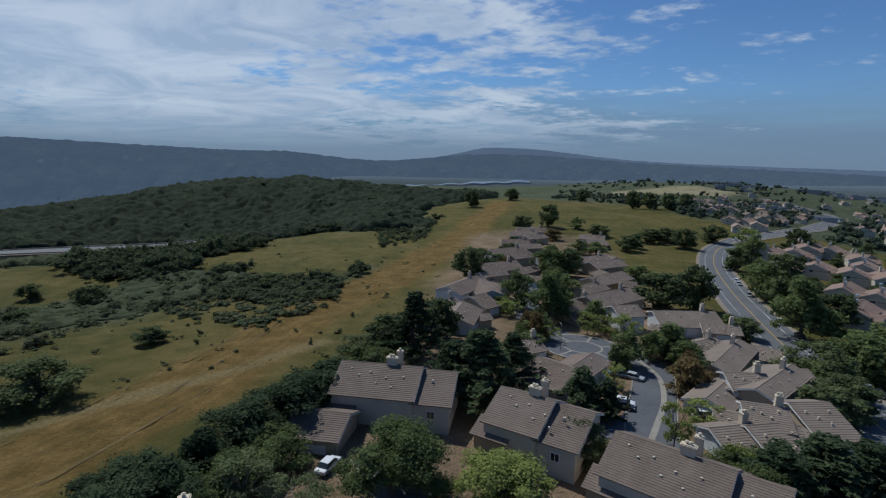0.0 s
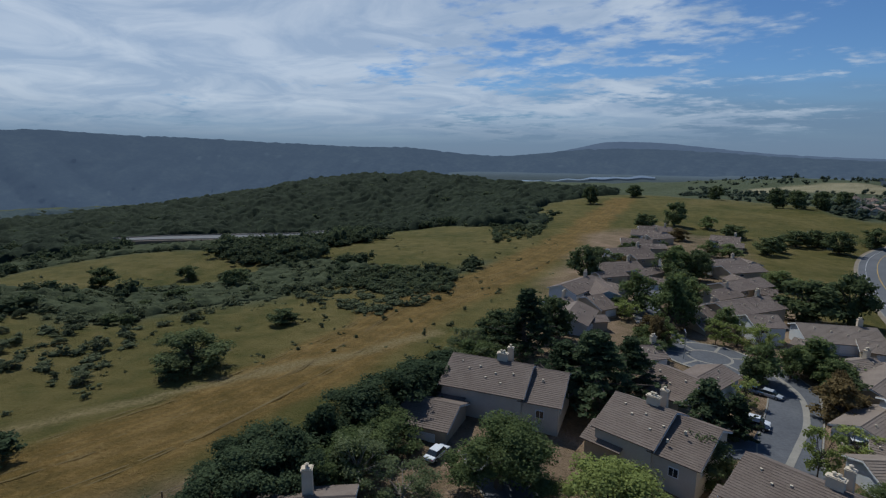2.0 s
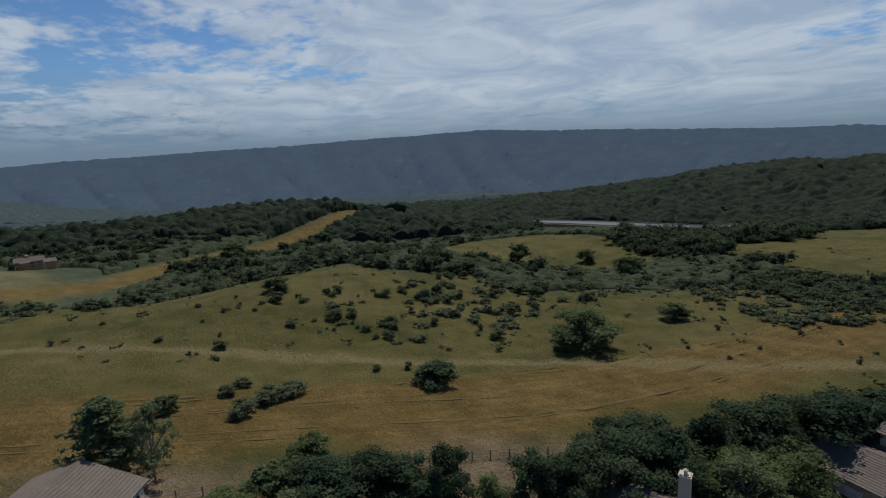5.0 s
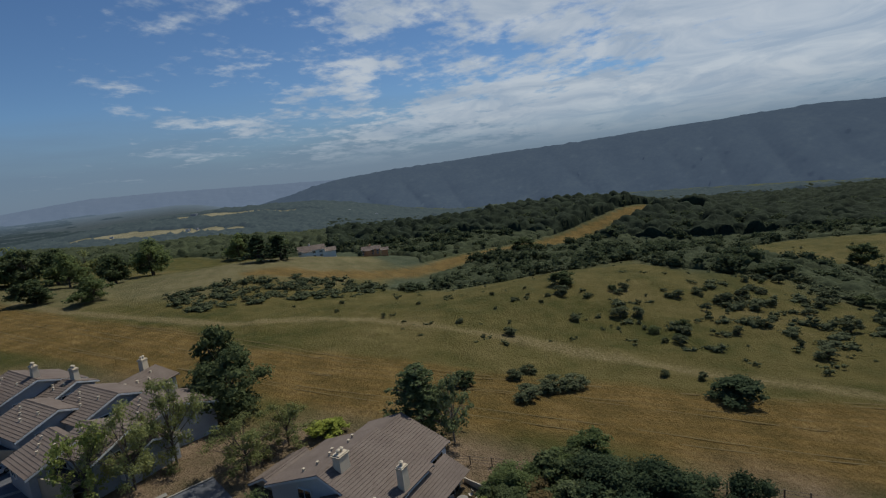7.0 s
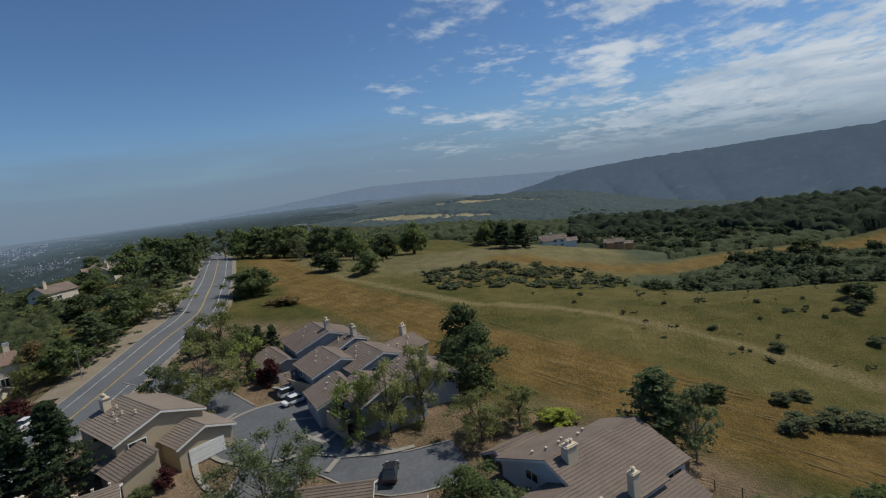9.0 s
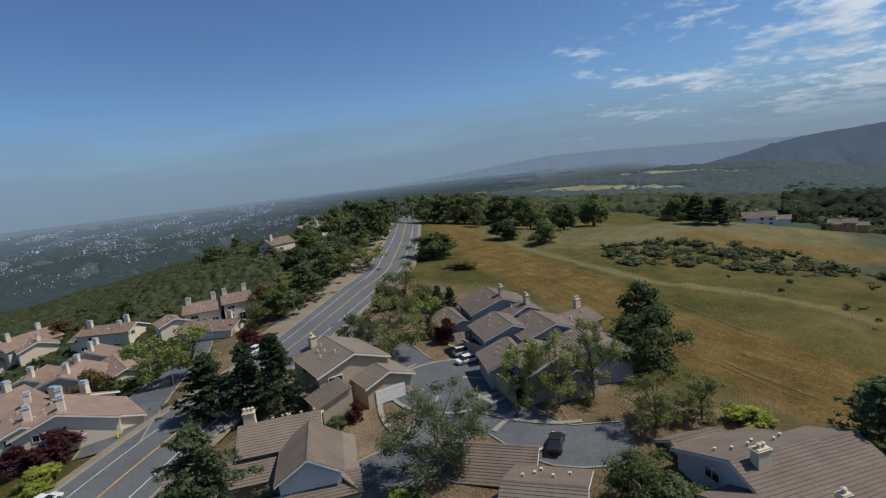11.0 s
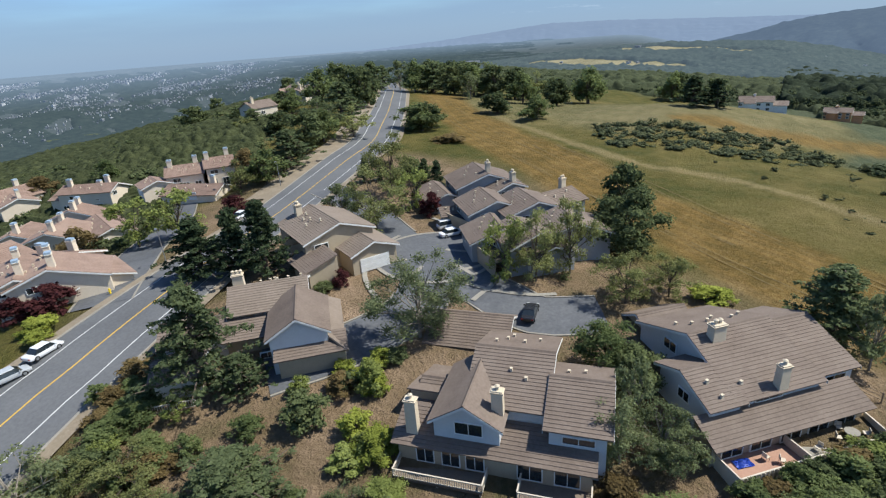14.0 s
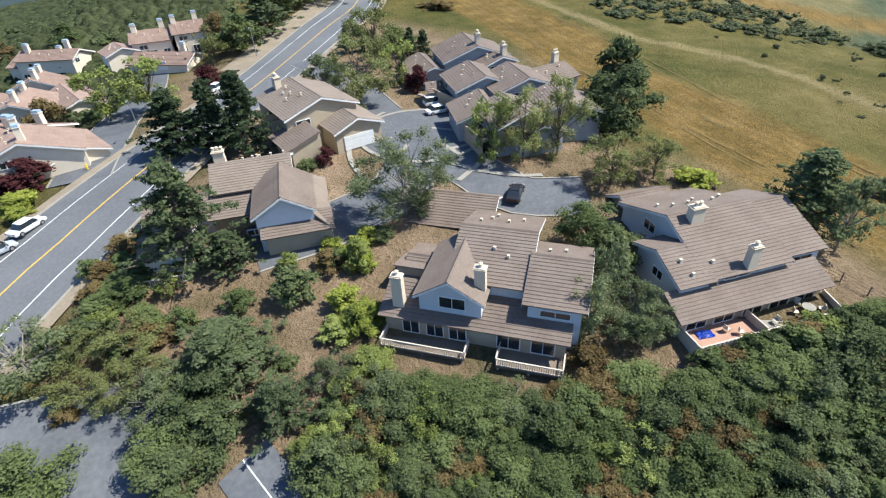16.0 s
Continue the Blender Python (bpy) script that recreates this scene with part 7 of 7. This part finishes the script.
thicket("foot_scrub", "dark scrub along the foot of the grass knoll", 0, 100, 400, -60, 0, 2.2, 5.0, FOREST, 82, 100, 0.11, 0.65, spots=scatter(KNOLL_FOOT, 110, 2.8, 42) + scatter(CREST_SCRUB, 90, 4.0, 43), lumps=4, core=0.68)
thicket("wood_edge_trees", "single dark oaks standing out of the woodland edge", 900, 380, 1000, -98, 6, 5.0, 10.0, FOREST, 88, 60, 0.11, 0.62, keep=0.25, lumps=3, core=0.75)
thicket("brush_clumps", "single green shrubs standing out of the hillside brush", 700, 110, 400, -184, -134, 1.8, 4.0, BRUSH, 87, 70, 0.11, 0.7, lumps=3, core=0.7)
thicket("field_edge_trees", "small dark trees along the far edge of the field", 500, 340, 800, -136, -96, 4.0, 8.0, FOREST, 86, 60, 0.11, 0.6, lumps=3, core=0.75)
thicket("suburban_trees", "trees between the distant houses", 1300, 420, 2400, 12, 46, 4, 8.5, SUBURB_LEAF, 95, 40, 0.12, 0.9, lumps=3, core=0.75)
thicket("field_scrub", "low wild scrub scattered over the grass", 420, 110, 330, -92, 0, 0.6, 1.7, SCRUB, 96, 40, 0.15, 0.75, keep=-1, lumps=2, core=0.6)
thicket("gully_scrub", "grey-green wild scrub in the field's hollow", 0, 100, 300, -120, 0, 1.6, 3.8, SCRUB, 97, 90, 0.115, 0.6, spots=scatter(BAND, 165, 2.0, 6) + scatter(HEAD, 110, 2.6, 8) + scatter(PATCH, 90, 2.5, 15), lumps=4, core=0.66)


# ---- cars, lamps and small things ----
PAINTS = {
    "white": [(0.62, 0.63, 0.64), (0.72, 0.73, 0.74)], "silver": [(0.34, 0.36, 0.38), (0.44, 0.46, 0.48)],
    "black": [(0.012, 0.012, 0.014), (0.025, 0.025, 0.028)], "blue": [(0.08, 0.14, 0.22), (0.13, 0.2, 0.3)],
}
TYRE = mat("tyre_rubber", [(0.012, 0.012, 0.012), (0.025, 0.025, 0.025)], 2, 9, 0.9, 0)
LAMP_GLASS = mat("lamp_lens", [(0.55, 0.55, 0.52), (0.7, 0.7, 0.68)], 2, 9, 0.15, 0)
RED_LENS = mat("red_lens", [(0.25, 0.01, 0.01), (0.35, 0.02, 0.02)], 2, 9, 0.2, 0)


def loft(bm, sections):
    """A closed skin through rings of equal count."""
    rings = [[bm.verts.new(v) for v in s] for s in sections]
    n = len(rings[0])
    for a, b in zip(rings, rings[1:]):
        for i in range(n):
            bm.faces.new((a[i], a[(i + 1) % n], b[(i + 1) % n], b[i]))
    bm.faces.new(rings[0][::-1])
    bm.faces.new(rings[-1])
    bmesh.ops.recalc_face_normals(bm, faces=bm.faces)


def car(paint, kind, label):
    """A parked car with its nose towards +x."""
    ob = empty("car", label, "car", "parked cars")
    body = mat("car_paint_" + paint, PAINTS[paint], 1, 4, 0.25, 0, spec=0.6)
    tall = kind == "suv"
    L, W, H = (4.9, 1.92, 1.75) if tall else (4.7, 1.82, 1.45)
    belt = 0.98 if tall else 0.86

    def ring(x, w, z0, z1):
        h = w / 2
        return [(x, -h * 0.92, z0), (x, h * 0.92, z0), (x, h, z0 + (z1 - z0) * 0.35), (x, h * 0.97, z1 - 0.05), (x, h * 0.85, z1), (x, -h * 0.85, z1), (x, -h * 0.97, z1 - 0.05), (x, -h, z0 + (z1 - z0) * 0.35)]

    bm = bmesh.new()
    loft(bm, [ring(-L / 2, W * 0.84, 0.42, belt - 0.12), ring(-L / 2 + 0.12, W * 0.94, 0.3, belt - 0.02), ring(-L / 4, W, 0.24, belt), ring(0, W, 0.24, belt),
              ring(L / 4, W, 0.24, belt - 0.02), ring(L / 2 - 0.35, W * 0.94, 0.26, belt - 0.14), ring(L / 2 - 0.05, W * 0.86, 0.32, belt - 0.24), ring(L / 2, W * 0.78, 0.4, belt - 0.32)])
    shell = part("body", bm, body, ob)
    r0, r1 = (-L / 2 + 0.12, 0.75) if tall else (-L / 2 + 0.75, 0.85)

    def cab(x0, x1, x2, x3, z0, z1, inset):
        a, b = W / 2 * 0.93, W / 2 * 0.74
        lo = [bm.verts.new(v) for v in ((x0, -a, z0), (x0, a, z0), (x3, a * 0.96, z0), (x3, -a * 0.96, z0))]
        hi = [bm.verts.new(v) for v in ((x1, -b, z1), (x1, b, z1), (x2, b, z1), (x2, -b, z1))]
        for i in range(4):
            bm.faces.new((lo[i], lo[(i + 1) % 4], hi[(i + 1) % 4], hi[i]))
        bm.faces.new(hi)
        bm.faces.new(lo[::-1])
        bmesh.ops.recalc_face_normals(bm, faces=bm.faces)

    bm = bmesh.new()
    cab(r0, r0 + (0.25 if tall else 0.6), r1 - 0.15, r1 + 0.55, belt - 0.03, H - 0.06, 0)
    part("glasshouse", bm, GLASS, ob, "dark tinted windows")
    bm = bmesh.new()
    x1, x2 = r0 + (0.22 if tall else 0.56), r1 - 0.1
    b = W / 2 * 0.75
    box(bm, x1, x2, -b, b, H - 0.08, H - 0.01)
    bmesh.ops.bevel(bm, geom=bm.edges[:], offset=0.03, segments=1, affect="EDGES")
    part("roof", bm, body, ob)
    for sx in (-1, 1):
        for sy in (-1, 1):
            bm = bmesh.new()
            bmesh.ops.create_cone(bm, cap_ends=True, segments=14, radius1=0.33, radius2=0.33, depth=0.22, matrix=Matrix.Translation((sx * L * 0.31, sy * (W / 2 - 0.1), 0.33)) @ Matrix.Rotation(radians(90), 4, "X"))
            wheel = part("wheel", bm, TYRE, ob)
            bm = bmesh.new()
            bmesh.ops.create_cone(bm, cap_ends=True, segments=10, radius1=0.2, radius2=0.2, depth=0.235, matrix=Matrix.Translation((sx * L * 0.31, sy * (W / 2 - 0.1), 0.33)) @ Matrix.Rotation(radians(90), 4, "X"))
            part("rim", bm, STEEL, wheel)
    for sy in (-1, 1):
        bm = bmesh.new()
        box(bm, L / 2 - 0.22, L / 2 - 0.03, sy * 0.62 - 0.17, sy * 0.62 + 0.17, belt - 0.36, belt - 0.22)
        part("headlight", bm, LAMP_GLASS, ob)
        bm = bmesh.new()
        box(bm, -L / 2 - 0.01, -L / 2 + 0.12, sy * 0.66 - 0.14, sy * 0.66 + 0.14, belt - 0.28, belt - 0.12)
        part("tail_light", bm, RED_LENS, ob)
        bm = bmesh.new()
        box(bm, r1 + 0.12, r1 + 0.26, sy * (W / 2 + 0.06) - 0.1, sy * (W / 2 + 0.06) + 0.1, belt - 0.02, belt + 0.12)
        part("mirror", bm, body, ob)
    return ob


CARS = {
    "white suv": car("white", "suv", "white sport utility car parked on asphalt"), "white": car("white", "sedan", "white sedan parked beside the kerb"),
    "silver": car("silver", "sedan", "silver sedan parked beside the kerb"), "black": car("black", "sedan", "black sedan parked on asphalt"), "blue": car("blue", "sedan", "dark blue sedan parked in a bay"),
}


def park(kind, spots, lift=0.13):
    for x, y, turn in spots:
        p = CARS[kind]
        m = pose(x, y, gz(x, y) + lift, 0, 0, turn)
        if "placed" not in p:
            p["placed"] = 1
            p.matrix_basis = m
        else:
            copy_thing(p, m)


park("white suv", [(-72.0, -60.1, 150)])
park("white", [(-10.6, -78.7, -158), (-68.9, -57.2, 154), (-15.7, 67.8, 69), (35.2, 95.0, -22), (22.5, 165.3, 0), (49.2, 91.2, -6), (-56.2, -107.2, -159), (133.5, 233.0, -108)])
park("silver", [(-6.2, -76.7, -174), (111.2, 165.0, -101), (122.9, 204.7, -106), (95.5, 111.1, -94), (42.2, 108.9, -33), (131.0, 226.5, -108)])
park("black", [(34.6, 93.4, -26), (107.0, 150.1, -100), (95.9, 107.8, -104), (-53.1, -31.5, -159), (164.0, 293.0, -118)])
park("blue", [(148.9, 266.7, -109), (39.6, 110.1, -25)])



def street_lamp(x, y, turn):
    ob = empty("street_lamp", "slim grey steel street lamp beside the road", "street lamp", "street lamps")
    bm = bmesh.new()
    limb(bm, (0, 0, -0.3), (0, 0, 6.6), 0.1, 0.06, 8)
    part("pole", bm, STEEL, ob)
    bm = bmesh.new()
    limb(bm, (0, 0, 6.5), (1.1, 0, 6.8), 0.05, 0.04, 6)
    part("arm", bm, STEEL, ob)
    bm = bmesh.new()
    tapered(bm, 1.3, 0, 6.72, 6.9, 0.7, 0.3, 0.5, 0.2)
    head = part("head", bm, STEEL, ob)
    bm = bmesh.new()
    box(bm, 1.05, 1.55, -0.11, 0.11, 6.68, 6.72)
    part("lens", bm, LAMP_GLASS, head)
    return place(ob, x, y, turn)


lamp = street_lamp(-74.5, -118.5, 45)
for x, y, turn in ((-33.7, -94.5, 60), (100, 124, 190), (78, 98, 190), (116, 188, 200), (-150, -166, 45), (30, 126, 90)):
    copy_thing(lamp, pose(x, y, gz(x, y), 0, 0, turn))


def hydrant(x, y):
    ob = empty("fire_hydrant", "small yellow fire hydrant on the walk", "hydrant")
    m = mat("hydrant_yellow", [(0.6, 0.42, 0.03), (0.75, 0.55, 0.05)], 2, 8, 0.5, 0)
    bm = bmesh.new()
    bmesh.ops.create_cone(bm, cap_ends=True, segments=10, radius1=0.16, radius2=0.14, depth=0.7, matrix=Matrix.Translation((0, 0, 0.35)))
    part("barrel", bm, m, ob)
    bm = bmesh.new()
    bmesh.ops.create_uvsphere(bm, u_segments=10, v_segments=6, radius=0.17, matrix=Matrix.Translation((0, 0, 0.72)))
    part("bonnet", bm, m, ob)
    for s in (-1, 1):
        bm = bmesh.new()
        limb(bm, (0, 0, 0.48), (s * 0.26, 0, 0.48), 0.07, 0.07, 8)
        part("outlet", bm, m, ob)
    return place(ob, x, y, 30, gz(x, y) + 0.18)


hydrant(-22.5, -89.0)


def field_fence(points):
    """The post-and-wire fence between the gardens and the field."""
    ob = empty("fence", "weathered wood post fence between gardens and field", "fence")
    line = along(points, 2.4)
    for p in line:
        bm = bmesh.new()
        z = gz(p.x, p.y)
        box(bm, p.x - 0.06, p.x + 0.06, p.y - 0.06, p.y + 0.06, z - 0.3, z + 1.25)
        part("post", bm, WOOD, ob)
    for a, b in zip(line, line[1:]):
        for h in (0.35, 0.75, 1.12):
            bm = bmesh.new()
            limb(bm, (a.x, a.y, gz(a.x, a.y) + h), (b.x, b.y, gz(b.x, b.y) + h), 0.03, 0.03, 4)
            part("rail", bm, WOOD, ob)
    return ob


field_fence([(-62, -6), (-60, 5), (-56.5, 15), (-53, 25), (-49, 38), (-42, 52)])


def patio_set(x, y, turn):
    ob = empty("patio_table", "pale round patio table on the brick terrace", "table")
    bm = bmesh.new()
    bmesh.ops.create_cone(bm, cap_ends=True, segments=20, radius1=0.65, radius2=0.65, depth=0.05, matrix=Matrix.Translation((0, 0, 0.74)))
    part("tabletop", bm, CONCRETE, ob)
    for k in range(4):
        a = radians(45 + 90 * k)
        bm = bmesh.new()
        limb(bm, (0.5 * math.cos(a), 0.5 * math.sin(a), 0), (0.3 * math.cos(a), 0.3 * math.sin(a), 0.72), 0.03, 0.03, 6)
        part("leg", bm, STEEL, ob)
    ob.matrix_world = pose(x, y, gz(-41.4, -6.0) + 0.75, 0, 0, turn)
    return ob


def patio_chair(x, y, turn, first=None):
    m = pose(x, y, gz(-41.4, -6.0) + 0.75, 0, 0, turn)
    if first:
        return copy_thing(first, m)
    ob = empty("patio_chair", "light metal patio chair on the terrace", "chair", "patio chairs")
    bm = bmesh.new()
    box(bm, -0.25, 0.25, -0.25, 0.25, 0.42, 0.47)
    part("seat", bm, WALL_CREAM, ob)
    bm = bmesh.new()
    box(bm, -0.25, 0.25, 0.22, 0.27, 0.47, 0.92)
    part("backrest", bm, WALL_CREAM, ob)
    for sx in (-0.22, 0.22):
        for sy in (-0.22, 0.22):
            bm = bmesh.new()
            limb(bm, (sx, sy, 0), (sx, sy, 0.43), 0.02, 0.02, 5)
            part("leg", bm, STEEL, ob)
    ob.matrix_world = m
    return ob


def on_patio(u, v):
    c, s = -0.814, 0.581
    return -41.4 + u * c - v * s, -6.0 + u * s + v * c


patio_set(*on_patio(14.8, -0.6), 20)
chair = patio_chair(*on_patio(13.4, -0.5), 200)
for u, v, turn in ((16.2, -0.9, 20), (14.6, 0.5, 110), (10.6, -0.9, 60), (5.4, -0.3, 240), (6.4, -1.1, 200)):
    patio_chair(*on_patio(u, v), turn, chair)


def tarp(x, y, turn):
    """A crumpled blue cover left on the terrace."""
    bm = bmesh.new()
    rng = random.Random(5)
    rows = [[bm.verts.new((0.28 * i - 0.85, 0.26 * j - 0.55, max(0.02, 0.42 * math.exp(-((i - 3) / 2.2) ** 2 - ((j - 2) / 1.5) ** 2) + rng.uniform(-0.07, 0.09)))) for j in range(5)] for i in range(7)]
    for a, b in zip(rows, rows[1:]):
        for j in range(4):
            bm.faces.new((a[j], b[j], b[j + 1], a[j + 1]))
    bmesh.ops.solidify(bm, geom=bm.faces[:], thickness=0.012)
    blue = mat("blue_tarp", [(0.02, 0.06, 0.42), (0.04, 0.11, 0.6)], 1, 5, 0.45, 0.1)
    ob = link("tarp", bm, blue, "crumpled bright blue tarp on the brick terrace", "tarp")
    ob.matrix_world = pose(x, y, gz(-41.4, -6.0) + 0.755, 0, 0, turn)
    return ob


tarp(*on_patio(3.2, 0.0), 140)
